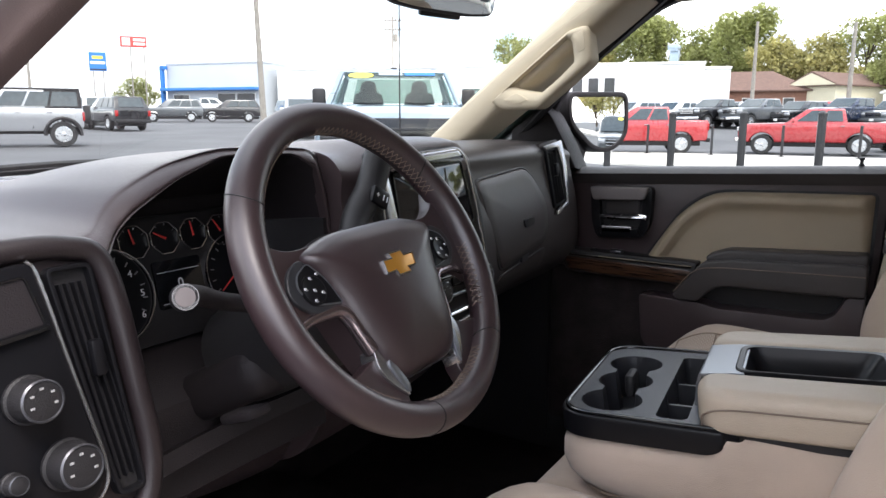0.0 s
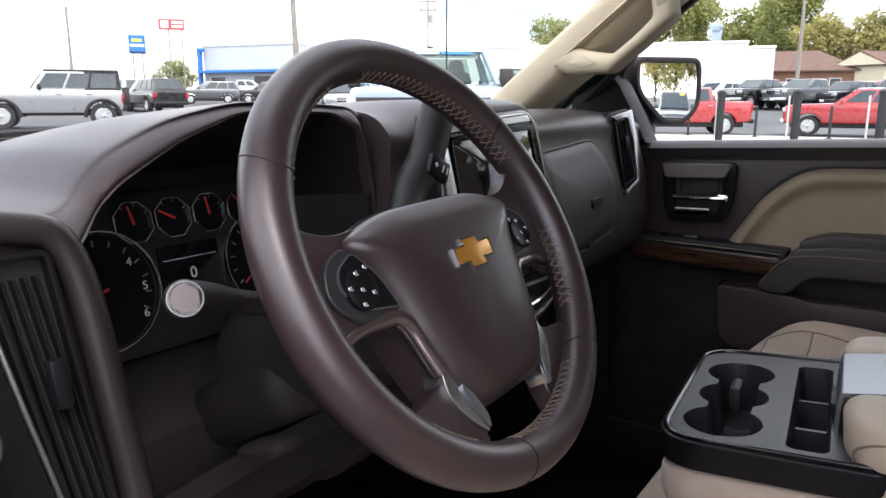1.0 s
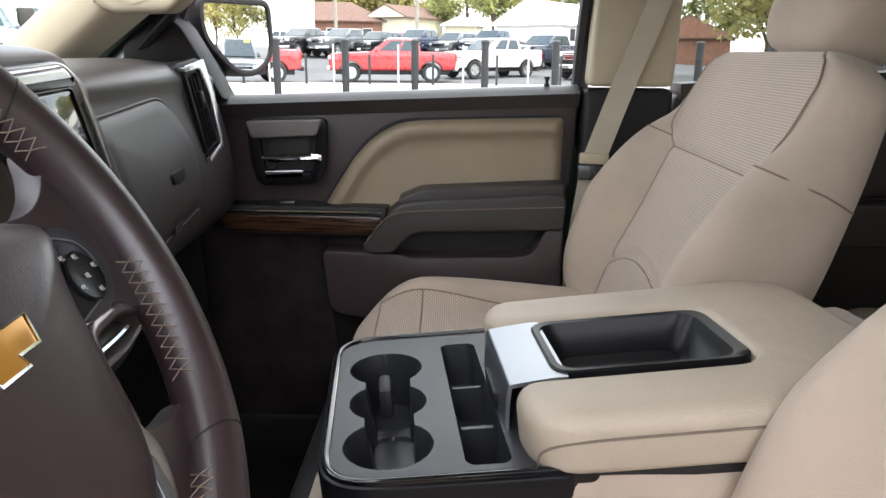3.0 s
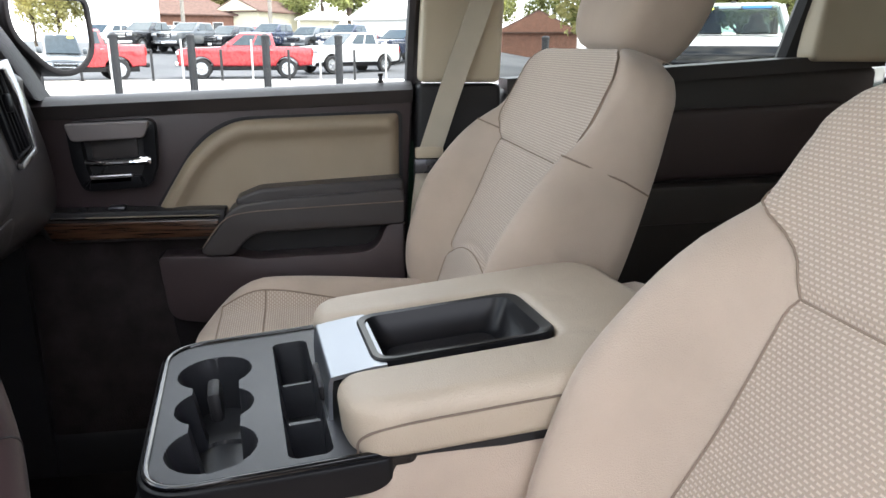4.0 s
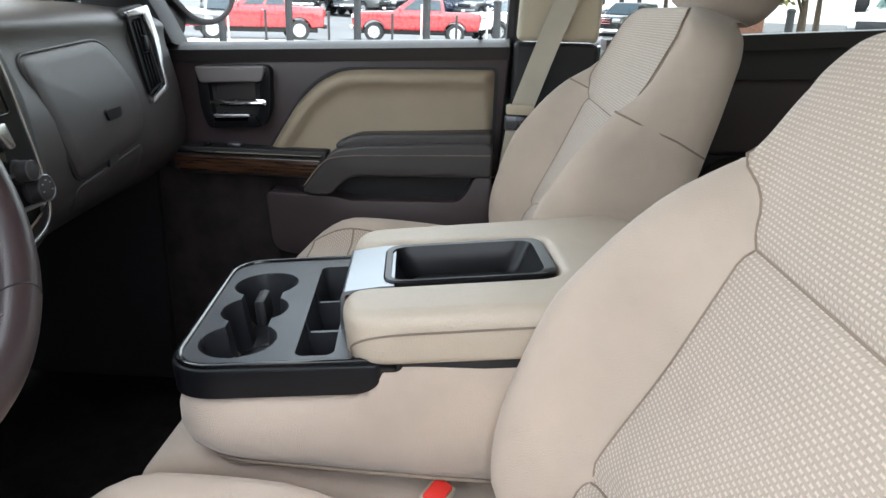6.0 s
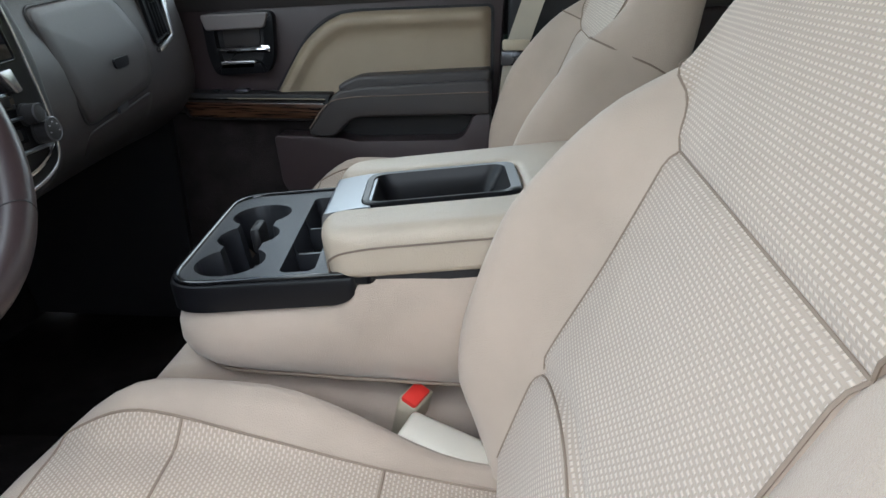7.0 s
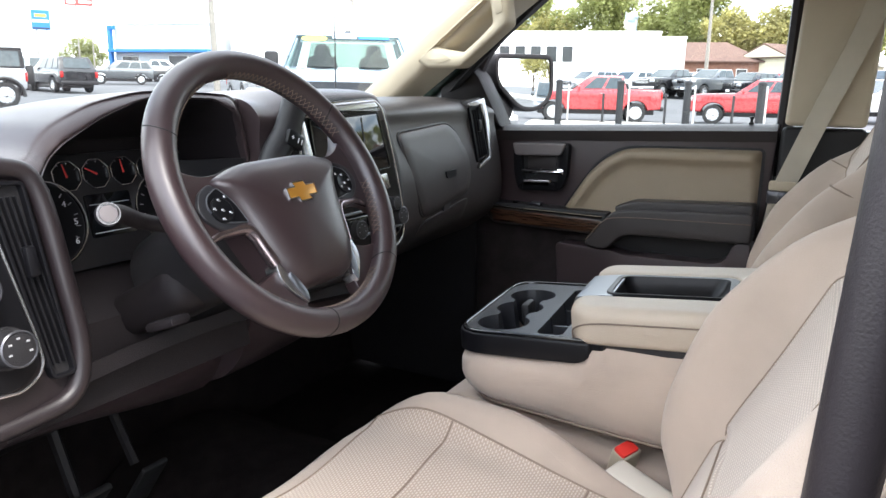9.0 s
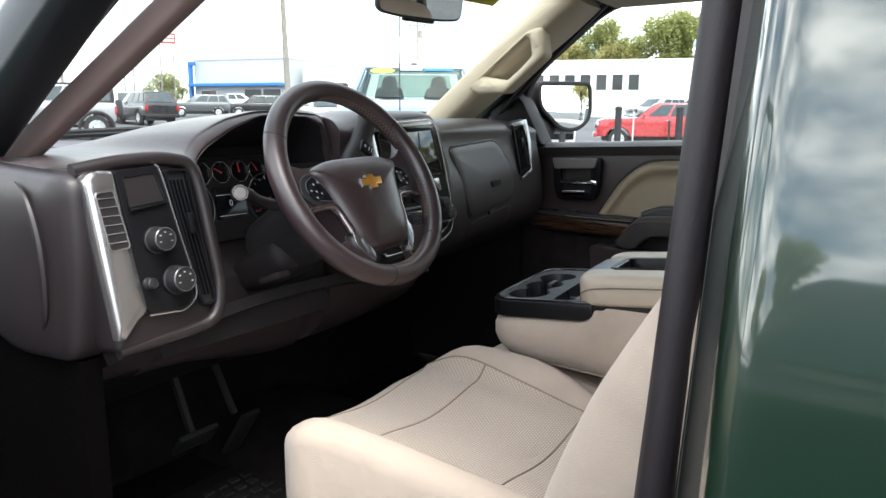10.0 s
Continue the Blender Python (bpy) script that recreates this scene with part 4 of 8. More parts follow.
VENT_LEAN = radians(-7)
louvre_vent(rounded([(-0.068, 0.070), (-0.034, 0.075), (-0.014, -0.050), (-0.051, -0.068)], 0.005, 4), EM, dash, 0.012, 4, SATIN_BLACK, "tall black passenger end vent", rim=0.004)
part("vent_bright_edge", prism(rounded([(-0.074, 0.080), (-0.018, 0.093), (-0.006, 0.036), (-0.006, -0.058), (-0.050, -0.084), (-0.050, -0.074), (-0.014, -0.052), (-0.019, 0.030), (-0.034, 0.076), (-0.071, 0.070)], 0.004, 3), 0.003, 0.017, "z", 0.003), SILVER, dash, "bright silver trim along the vent", m=EM)

# knee panel under the column and lower dash; its dark colour stands for shade
knee = sheet(lambda u, v: (lerp(-0.765, 0.0, u), lerp(0.175, 0.50, v ** 0.8) + 0.03 * math.sin(math.pi * u), lerp(1.150, 0.93, v) + 0.02 * math.sin(math.pi * u)), 14, 8, 0.02)
part("knee_panel", knee, KNEE, dash, "brown knee bolster panel, coloured dark for the shade")
cap_o = rounded([(0.128, 1.400), (0.42, 1.412), (0.47, 1.22), (0.33, 1.135), (0.150, 1.150), (0.125, 1.28)], [0.03, 0.04, 0.08, 0.06, 0.035, 0.05], 7)
cap_c = (0.29, 1.29)
cap_rings = [[(x, (y - cap_c[0]) * k + cap_c[0], (z - cap_c[1]) * k + cap_c[1]) for y, z in cap_o] for k, x in ((1.0, -0.775), (1.0, -0.800), (0.985, -0.810), (0.95, -0.817), (0.88, -0.822), (0.6, -0.826), (0.2, -0.827))]
part("dash_end_cap", loft(cap_rings), DASH_MID, dash, "smooth rounded brown end of the dash", angle=65)
fold = spline([(-0.826, 0.24, 1.385), (-0.829, 0.205, 1.36), (-0.829, 0.185, 1.30), (-0.827, 0.19, 1.22), (-0.822, 0.215, 1.185)], 7)
part("end_cap_fold", tube(fold, lambda k: 0.0012 + 0.005 * math.sin(math.pi * k), 8), DASH_MID, dash)

# pedals
ped = thing("brake_pedal", "black rubber brake pedal in the driver footwell", "pedal", at=(-0.38, 0.55, 0.78))
part("pedal_pad", rbox((0, 0, 0), (0.10, 0.06, 0.015), 0.006), RUBBER, ped, m=Matrix.Translation((-0.38, 0.52, 0.78)) @ Matrix.Rotation(radians(-50), 4, "X"))
part("pedal_arm", tube([(-0.38, 0.53, 0.79), (-0.38, 0.60, 0.95), (-0.38, 0.66, 1.08)], 0.010, 6), BLACK, ped)
ped = thing("accelerator_pedal", "black accelerator pedal in the driver footwell", "pedal", at=(-0.24, 0.55, 0.74))
part("pedal_pad", rbox((0, 0, 0), (0.055, 0.14, 0.012), 0.005), RUBBER, ped, m=Matrix.Translation((-0.24, 0.54, 0.74)) @ Matrix.Rotation(radians(-55), 4, "X"))
part("pedal_arm", tube([(-0.24, 0.56, 0.78), (-0.24, 0.66, 0.95)], 0.009, 6), BLACK, ped)


# ---- steering wheel and column ----
WA = radians(29.85)
WM = Matrix.Translation((-0.4032, 0.017, 1.3697)) @ Matrix(((1, 0, 0, 0), (0, math.sin(WA), -math.cos(WA), 0), (0, math.cos(WA), math.sin(WA), 0), (0, 0, 0, 1)))
RIM_R, RIM_T = 0.1637, 0.0166


def on_rim(a, q, extra=0.0):
    """A point on the rim's skin: a round the wheel, q round the rim (0 outwards, 90 towards the driver)."""
    rr = RIM_R + (RIM_T + extra) * math.cos(q)
    return Vector((rr * math.cos(a), rr * math.sin(a), (RIM_T + extra) * 1.06 * math.sin(q)))


# the wheel stands turned a little to the left
WR = WM @ Matrix.Rotation(radians(1.8), 4, "Z")
wheel = thing("steering_wheel", "brown leather steering wheel with silver spokes and gold emblem", "steering wheel", at=(-0.4032, 0.03, 1.3697))
rings = [[on_rim(2 * math.pi * i / 96, 2 * math.pi * j / 22) for j in range(22)] for i in range(97)]
rim_b = loft(rings, caps=False)
bmesh.ops.remove_doubles(rim_b, verts=rim_b.verts, dist=1e-6)
part("rim", rim_b, LEATHER, wheel, "brown leather rim", m=WR)
for a in (148, 32, -49, 255):
    part("rim_seam", tube([on_rim(radians(a + 3 * math.sin(2 * math.pi * j / 22)), 2 * math.pi * j / 22, -0.0001) for j in range(22)], 0.0008, 5, closed=True), BLACK, wheel, m=WR)


def scaled(outline, k, z, c):
    return [((x - c[0]) * k + c[0], (y - c[1]) * k + c[1], z) for x, y in outline]


hub_half = [(0.107, 0.0275), (0.0905, 0.004), (0.0815, -0.022), (0.0735, -0.058), (0.0610, -0.096), (0.0440, -0.1165)]
hub_o = rounded([(-0.060, 0.0425), (0.060, 0.0425)] + hub_half + [(-x, y) for x, y in hub_half[::-1]],
                [0.05, 0.05, 0.012, 0.02, 0.02, 0.02, 0.02, 0.012, 0.012, 0.02, 0.02, 0.02, 0.02, 0.012], 6)
hub_c = (0, -0.030)
hub_rings = [scaled(hub_o, k, z, hub_c) for k, z in ((0.99, -0.045), (1.0, -0.012), (0.996, -0.006), (0.982, -0.001), (0.95, 0.0035), (0.88, 0.0085), (0.72, 0.0140), (0.48, 0.0172), (0.22, 0.0186), (0.02, 0.0188))]
part("airbag_cover", loft(hub_rings), LEATHER, wheel, "smooth brown airbag cover", m=WR, angle=60)
part("cover_gap", tube([Vector((x, y, -0.010)) for x, y in offset_outline(hub_o, -0.0006)], 0.0012, 5, closed=True), BLACK, wheel, m=WR)


def plate(outline, z0, z1, bevel):
    return prism(outline, z0, z1, "z", bevel, 3)


for sg in (1, -1):
    # broad shoulder of the side spoke, running out into the rim
    sp = [(sg * 0.070, 0.036), (sg * 0.112, 0.0335), (sg * 0.138, 0.046), (sg * 0.152, 0.070), (sg * 0.163, 0.040), (sg * 0.166, -0.020), (sg * 0.156, -0.052), (sg * 0.141, -0.037), (sg * 0.120, -0.0330), (sg * 0.074, -0.0335)]
    part("side_spoke", plate(rounded(sp, [0.01, 0.02, 0.03, 0.004, 0.02, 0.02, 0.004, 0.02, 0.01, 0.006], 5), -0.024, -0.005, 0.007), LEATHER, wheel, m=WR)
    # switch pod: dark bezel round an inset pad with its keys
    podb = [(sg * 0.1075, 0.0250), (sg * 0.1285, 0.0160), (sg * 0.1360, -0.0030), (sg * 0.1325, -0.0140), (sg * 0.1170, -0.0285), (sg * 0.0770, -0.0300), (sg * 0.0835, -0.0080), (sg * 0.0935, 0.0120)]
    part("switch_bezel", plate(rounded(podb, [0.006, 0.012, 0.012, 0.010, 0.010, 0.004, 0.01, 0.01], 5), -0.008, -0.0010, 0.003), CHARCOAL, wheel, "dark grey switch bezel", m=WR)
    podo = rounded([(sg * 0.1015, 0.0195), (sg * 0.1205, 0.0105), (sg * 0.1255, -0.0020), (sg * 0.1140, -0.0205), (sg * 0.0780, -0.0265), (sg * 0.0860, 0.0000)], [0.005, 0.008, 0.010, 0.008, 0.004, 0.01], 5)
    part("switch_rim", frame_ring(podo, 0.0012, -0.002, 0.0006, "z", 0.0004), PLATE, wheel, "thin silver switch edge", m=WR)
    pd = part("switch_pad", plate(offset_outline(podo, 0.0012), -0.004, 0.0000, 0.0004), SATIN_BLACK, wheel, "black switch cluster", m=WR)
    part("key_disc", lathe([(0.0145, -0.001), (0.0145, 0.0012), (0.0132, 0.0018), (0.0110, 0.0010), (0.0004, 0.0010)], 24, WR @ Matrix.Translation((sg * 0.1075, -0.0070, 0.0))), SATIN_BLACK, pd)
    for bx, by in ((0.1075, 0.0045), (0.1175, -0.0040), (0.1110, -0.0165), (0.0985, -0.0110), (0.1075, -0.0070), (0.0975, 0.0070)):
        part("switch_mark", rbox((sg * bx, by, 0.0016), (0.0032, 0.0024, 0.0008), 0.0003, 1), LAMP_GLASS, pd, m=WR)
        part("switch_mark", rbox((sg * bx + 0.0012, by - 0.0016, 0.0016), (0.0022, 0.0007, 0.0008), 0), LAMP_GLASS, pd, m=WR)
    # leather root of the lower spoke on the rim
    ls = [(sg * 0.069, -0.084), (sg * 0.092, -0.093), (sg * 0.124, -0.094), (sg * 0.112, -0.124), (sg * 0.078, -0.150), (sg * 0.050, -0.154), (sg * 0.046, -0.132), (sg * 0.052, -0.110)]
    part("lower_spoke", plate(rounded(ls, [0.008, 0.016, 0.004, 0.02, 0.02, 0.006, 0.004, 0.01], 5), -0.022, -0.0035, 0.007), LEATHER, wheel, m=WR)
    # silver blade in two facets, and the brown metal edge that runs up round the opening
    bl = [(sg * 0.0600, -0.0700), (sg * 0.0690, -0.0770), (sg * 0.0735, -0.0960), (sg * 0.0640, -0.1150), (sg * 0.0480, -0.1320), (sg * 0.0440, -0.1200), (sg * 0.0525, -0.0980)]
    part("spoke_blade", plate(rounded(bl, [0.003, 0.006, 0.012, 0.012, 0.002, 0.004, 0.012], 4), -0.020, 0.0005, 0.004), SILVER, wheel, "bright silver spoke blade", m=WR)
    fac = [(sg * 0.0560, -0.0900), (sg * 0.0600, -0.0960), (sg * 0.0560, -0.1130), (sg * 0.0475, -0.1300), (sg * 0.0445, -0.1200), (sg * 0.0500, -0.1030)]
    part("blade_facet", plate(rounded(fac, 0.003, 3), -0.004, 0.0030, 0.0022), PLATE, wheel, "grey inner facet of the blade", m=WR)
    arch = spline([(sg * 0.146, -0.0400, -0.011), (sg * 0.122, -0.0315, -0.007), (sg * 0.100, -0.0305, -0.006), (sg * 0.0830, -0.0320, -0.005), (sg * 0.0745, -0.0420, -0.005), (sg * 0.0700, -0.0600, -0.005), (sg * 0.0655, -0.0790, -0.005)], 6)
    part("spoke_arch", tube(arch, lambda k: 0.0035 + 0.0045 * min(1.0, k * 1.6), 12), BROWN_METAL, wheel, "satin brown inner spoke edge", m=WR)
    # baseball stitching on the inner side of the rim
    for a0, a1 in (((24, 96), (-34, -4), (-104, -56)) if sg > 0 else ((112, 156), (184, 206), (222, 240))):
        st = []
        k = int((a1 - a0) / 2.6)
        for i in range(k):
            p, q = radians(a0 + (a1 - a0) * i / k), radians(a0 + (a1 - a0) * (i + 1) / k)
            for (aa, bb) in ((p, q), (q, p)):
                st.append(tube([on_rim(aa, radians(150), 0.0005), on_rim((aa + bb) / 2, radians(172), 0.0010), on_rim(bb, radians(194), 0.0004)], 0.00046, 4))
        tagged(part("stitching", merge(*st), STITCH, wheel, "cream cross stitching", m=WR), kind="stuff")
back = lathe([(0.045, -0.09), (0.055, -0.05), (0.070, -0.03), (0.06, -0.012)], 24, Matrix.Translation((0, -0.02, 0)))
part("hub_back", back, BLACK, wheel, m=WR)
em = [(-0.0240, -0.0062), (-0.0095, -0.0062), (-0.0078, -0.0112), (0.0106, -0.0112), (0.0089, -0.0062), (0.0223, -0.0062), (0.0250, 0.0062), (0.0095, 0.0062), (0.0078, 0.0112), (-0.0106, 0.0112), (-0.0089, 0.0062), (-0.0223, 0.0062)]
EMM = WR @ Matrix.Translation((0.000, -0.0105, 0.0184))
part("emblem_rim", frame_ring([(x * 1.07, y * 1.12) for x, y in em], 0.0014, -0.002, 0.0022, "z"), CHROME, wheel, "chrome emblem edge", m=EMM)
part("emblem", prism(em, -0.002, 0.0017, "z", 0.0004), GOLD, wheel, "gold emblem plate", m=EMM)

col = thing("steering_column", "dark steering column with shift lever and signal stalk", "steering column", at=(-0.41, 0.15, 1.28))
colp = loft([[WM @ Vector((0.062 * math.cos(q) * k, 0.058 * math.sin(q) * k - 0.015, z)) for q in (2 * math.pi * j / 24 for j in range(24))] for k, z in ((0.8, -0.035), (1.0, -0.045), (1.08, -0.09), (1.12, -0.16), (1.05, -0.24))])
part("column_shroud", colp, BLACK, col)
# signal stalk with round pale button at its end
part("signal_stalk", tube(spline([WM @ Vector((-0.05, -0.01, -0.075)), Vector((-0.520, 0.112, 1.338)), Vector((-0.569, 0.094, 1.357)), Vector((-0.586, 0.088, 1.361))], 6), lambda k: 0.0085 + 0.0015 * k, 14), KNEE, col)
SBM = Matrix.Translation((-0.590, 0.086, 1.361)) @ Vector((-0.40, -0.86, 0.28)).to_track_quat("Z", "Y").to_matrix().to_4x4()
part("stalk_ring", lathe([(0.0105, -0.012), (0.0122, -0.004), (0.0122, 0.001), (0.0113, 0.0026), (0.0100, 0.0026), (0.0098, 0.0004), (0.0005, 0.0003)], 28, SBM), BLACK, col, angle=25)
part("stalk_button", lathe([(0.0088, 0.0002), (0.0088, 0.0018), (0.0083, 0.0024), (0.0005, 0.0026)], 28, SBM), STALK_GREY, col, "pale stalk button", angle=20)
part("stalk_band", lathe([(0.0113, 0.0022), (0.0113, 0.0031), (0.0102, 0.0031), (0.0102, 0.0022)], 28, SBM), SILVER, col, "thin silver band", angle=25)
# column shift lever
lev = spline([WM @ Vector((0.05, 0.0, -0.10)), Vector((-0.32, 0.130, 1.352)), Vector((-0.279, 0.155, 1.384)), Vector((-0.237, 0.163, 1.420)), Vector((-0.200, 0.172, 1.472))], 6)
part("shift_lever", tube(lev, lambda k: 0.010 + 0.010 * min(1, k * 1.6), 14, flat=0.8), BLACK, col, "black shift lever with rounded grip")
KM = Matrix.Translation((-0.238, 0.146, 1.412)) @ Matrix.Rotation(radians(28), 4, "Y") @ Vector((-0.12, -0.98, 0.1)).to_track_quat("Z", "Y").to_matrix().to_4x4()
part("shift_switch", rbox((0, 0, 0), (0.032, 0.024, 0.010), 0.004), SATIN_BLACK, col, m=KM)
for mx, t_ in ((-0.008, "+"), (0.003, "I"), (0.010, "I")):
    text_mesh(t_, 0.011, KM @ Matrix.Translation((mx, 0, 0.0056)), WHITE_MARK, col, "switch_mark")
part("lower_shroud", rbox((0, 0, 0), (0.12, 0.20, 0.06), 0.025, 3), KNEE, col, m=Matrix.Translation((-0.42, 0.22, 1.205)) @ Matrix.Rotation(radians(-28), 4, "X"))
part("tilt_lever", rbox((0, 0, 0), (0.030, 0.05, 0.012), 0.005), KNEE, col, m=Matrix.Translation((-0.50, 0.12, 1.215)) @ Matrix.Rotation(radians(-20), 4, "X"))
part("ignition_bezel", lathe([(0.022, 0), (0.022, 0.006), (0.014, 0.008), (0.013, 0.002), (0.001, 0.002)], 24, Matrix.Translation((-0.33, 0.11, 1.30)) @ Vector((0.3, -0.9, 0.2)).to_track_quat("Z", "Y").to_matrix().to_4x4()), GUNMETAL, col)


# ---- centre console (fold-down middle seat) ----
con = thing("centre_console", "tan upholstered centre console with black cup holder tray", "console", at=(0.02, -0.25, 0.62))
SKEW = Matrix(((1, 0, 0, 0), (0.11, 1, 0, 0), (0, 0, 1, 0), (0, 0, 0, 1)))
# local frame: x across, y along the truck, z off the tray top; the unit stands a little askew
TILT_C = Matrix.Translation((0.020, -0.157, 1.1410)) @ Matrix.Rotation(radians(-5.7), 4, "X") @ SKEW
cups = [(0.076, 0.048, 0.0400), (-0.006, 0.047, 0.0390), (-0.090, 0.048, 0.0410)]


def tray_outline(g, rear):
    return rounded([(-0.152 - g, rear), (0.168 + g, rear), (0.168 + g, 0.107 + g), (-0.152 - g, 0.107 + g)], [0.012, 0.012, 0.050 + g, 0.050 + g], 10)


def tray_top():
    """The tray's top with three joined cup wells and a three-part slot, cut as real recesses."""
    bm = bmesh.new()
    nx, ny = 230, 190
    x0, x1, y0, y1 = -0.147, 0.163, -0.127, 0.103

    def depth(x, y):
        d = 0.0
        for cx, cy, r in cups:
            q = math.hypot(x - cx, y - cy) - r
            d = max(d, min(1, max(0, -q / 0.005)) * 0.064)
        q = max(abs(x + 0.008) - 0.085, abs(y - 0.046) - 0.024)
        d = max(d, min(1, max(0, -q / 0.005)) * 0.060)
        sx, sy = abs(x + 0.002) - 0.131, abs(y + 0.038) - 0.0195
        q = math.hypot(max(sx + 0.010, 0), max(sy + 0.010, 0)) - 0.010
        if q < 0:
            div = min(abs(x - 0.041), abs(x + 0.046))
            d = max(d, min(1, -q / 0.004) * (0.052 if div > 0.0032 else 0.014))
        return d

    def inside(x, y):
        ax = abs(x - 0.008)
        return not (y > 0.055 and ax > 0.107 and math.hypot(ax - 0.107, y - 0.055) > 0.049)

    g = {}
    for i in range(nx + 1):
        for j in range(ny + 1):
            x, y = lerp(x0, x1, i / nx), lerp(y0, y1, j / ny)
            if inside(x, y):
                g[i, j] = bm.verts.new((x, y, -depth(x, y)))
    for i in range(nx):
        for j in range(ny):
            c = [g.get(k) for k in ((i, j), (i + 1, j), (i + 1, j + 1), (i, j + 1))]
            if all(c):
                bm.faces.new(c)
    return bm


part("tray_top", tray_top(), CHARCOAL, con, "charcoal cup holder tray with three wells", m=TILT_C, angle=30)
part("tray_rim", frame_ring(tray_outline(0.001, -0.128), 0.0075, -0.028, 0.0032, "z", 0.0025), GLOSS_BLACK, con, "glossy black tray edge", m=TILT_C)
skirt = tray_outline(0.005, -0.106)
skirt = [(lerp(p[0], q[0], k / 40), lerp(p[1], q[1], k / 40)) for p, q in zip(skirt, skirt[1:] + skirt[:1]) for k in (range(40) if math.hypot(q[0] - p[0], q[1] - p[1]) > 0.05 else (0,))]
band = frame_ring(skirt, 0.0085, -0.031, -0.001, "z", 0.004)
for v in band.verts:
    # the band's rear end curves up to the tray
    k = min(1.0, max(0.0, (-0.076 - v.co.y) / 0.030))
    v.co.z = max(v.co.z, -0.031 + 0.022 * (1 - math.sqrt(1 - k * k)))
part("tray_skirt", band, SATIN_BLACK, con, "satin black band round the tray", m=TILT_C)
part("cup_lever", rbox((0.050, 0.050, -0.022), (0.044, 0.015, 0.036), 0.006), BLACK, con, "black folding cup divider", m=TILT_C)
# padded body: tucked under the band in front, full height behind it, deeper towards the rear


def body_ring(k, grow, drop):
    """One level of the padded body, k from 0 at the top to 1 at the bottom."""
    o = rounded([(-0.151 - grow, -0.44), (0.164 + grow, -0.44), (0.166 + grow, 0.104 + grow), (-0.152 - grow, 0.104 + grow)], [0.02, 0.02, 0.055, 0.055], 10)
    out = []
    for i, (p, q) in enumerate(zip(o, o[1:] + o[:1])):
        n = 30 if i % 11 == 10 else 1
        out += [(lerp(p[0], q[0], j / n), lerp(p[1], q[1], j / n)) for j in range(n)]
    ring = []
    for x, y in out:
        top = -0.031 + 0.029 * (0.5 - 0.5 * math.cos(math.pi * min(1.0, max(0.0, (-0.084 - y) / 0.022))))
        low = -0.108 - 0.155 * (0.09 - y) * 0.95
        narrow = 1.0 - 0.05 * min(1.0, max(0.0, (-0.14 - y) / 0.2))
        ring.append((x * narrow, y, lerp(top, low, k) - drop))
    return ring


body = [body_ring(0.80, -0.040, 0.0), body_ring(0.0, -0.014, 0.002), body_ring(0.0, -0.004, 0.0035)]
body += [body_ring(k, g, 0.0) for k, g in ((0.08, 0.003), (0.25, 0.0075), (0.5, 0.0085), (0.72, 0.004), (0.88, -0.005), (0.96, -0.013), (1.0, -0.024))]
part("padded_body", loft(body[::-1]), TAN, con, "tan padded console body", m=TILT_C, angle=60)
part("body_piping", tube([Vector(p) for p in body_ring(0.965, -0.010, 0.0)], 0.0020, 6, closed=True), SEAM, con, m=TILT_C)
base = prism(rounded([(-0.035, 0.60), (-0.62, 0.60), (-0.62, 0.95), (-0.30, 0.985), (-0.055, 1.02), (-0.012, 0.99), (-0.004, 0.90)], [0.03, 0.03, 0.03, 0.05, 0.03, 0.03, 0.05], 5), -0.115, 0.150, "x", 0.022, 3)
part("seat_base", base, TAN, con, "tan cushioned base below the console", m=Matrix.Translation((0, 0.002, 0)))
part("base_seam", tube(spline([(-0.1155, -0.05, 0.955), (-0.1165, -0.18, 0.945), (-0.1165, -0.34, 0.930)], 6), 0.0014, 5), SEAM, con)
# armrest lid: two long pads joined at the back, a silver plate and a black bin between
ARM = Matrix.Translation((0.013, -0.360, 1.152)) @ Matrix.Rotation(radians(-6.2), 4, "X") @ Matrix(((1, 0, 0, 0), (0.10, 1, 0, 0), (0, 0, 1, 0), (0, 0, 0, 1)))


def pad(outline, z0, z1, r):
    rings = []
    for k in range(9):
        a = math.pi / 2 * k / 8
        rings.append([(x, y, z1 - r + r * math.sin(a)) for x, y in offset_outline(outline, r * (1 - math.cos(a)))])
    lowr = [[(x, y, z0 + r * 0.5 - r * 0.5 * math.sin(math.pi / 2 * k / 3)) for x, y in offset_outline(outline, r * 0.5 * (1 - math.cos(math.pi / 2 * k / 3)))] for k in (3, 2, 1, 0)]
    return loft(lowr + rings)


arm_o = rounded([(-0.150, 0.126), (-0.068, 0.136), (-0.066, -0.088), (0.062, -0.088), (0.066, 0.138), (0.146, 0.130), (0.150, -0.215), (-0.152, -0.215)], [0.040, 0.036, 0.022, 0.022, 0.036, 0.040, 0.06, 0.06], 10)
part("armrest_pad", pad(arm_o, 0.006, 0.060, 0.017), ARM_VINYL, con, "tan vinyl armrest pad", m=ARM, angle=60)
# added black slab: paints the shadow line between lid and console body
part("lid_gap_shade", prism(rounded([(-0.142, 0.118), (0.140, 0.122), (0.144, -0.20), (-0.146, -0.20)], 0.03, 6), -0.003, 0.0075, "z"), BLACK, con, "black slab in place of the shade under the lid", m=ARM)
strip = sheet(lambda u, v: (lerp(-0.070, 0.068, u), 0.142 - 0.062 * v, 0.004 + 0.048 * (1 - max(0.0, 1 - v / 0.14) ** 2) + 0.0055 * min(1.0, v / 0.8) ** 0.7), 14, 30, -0.004)
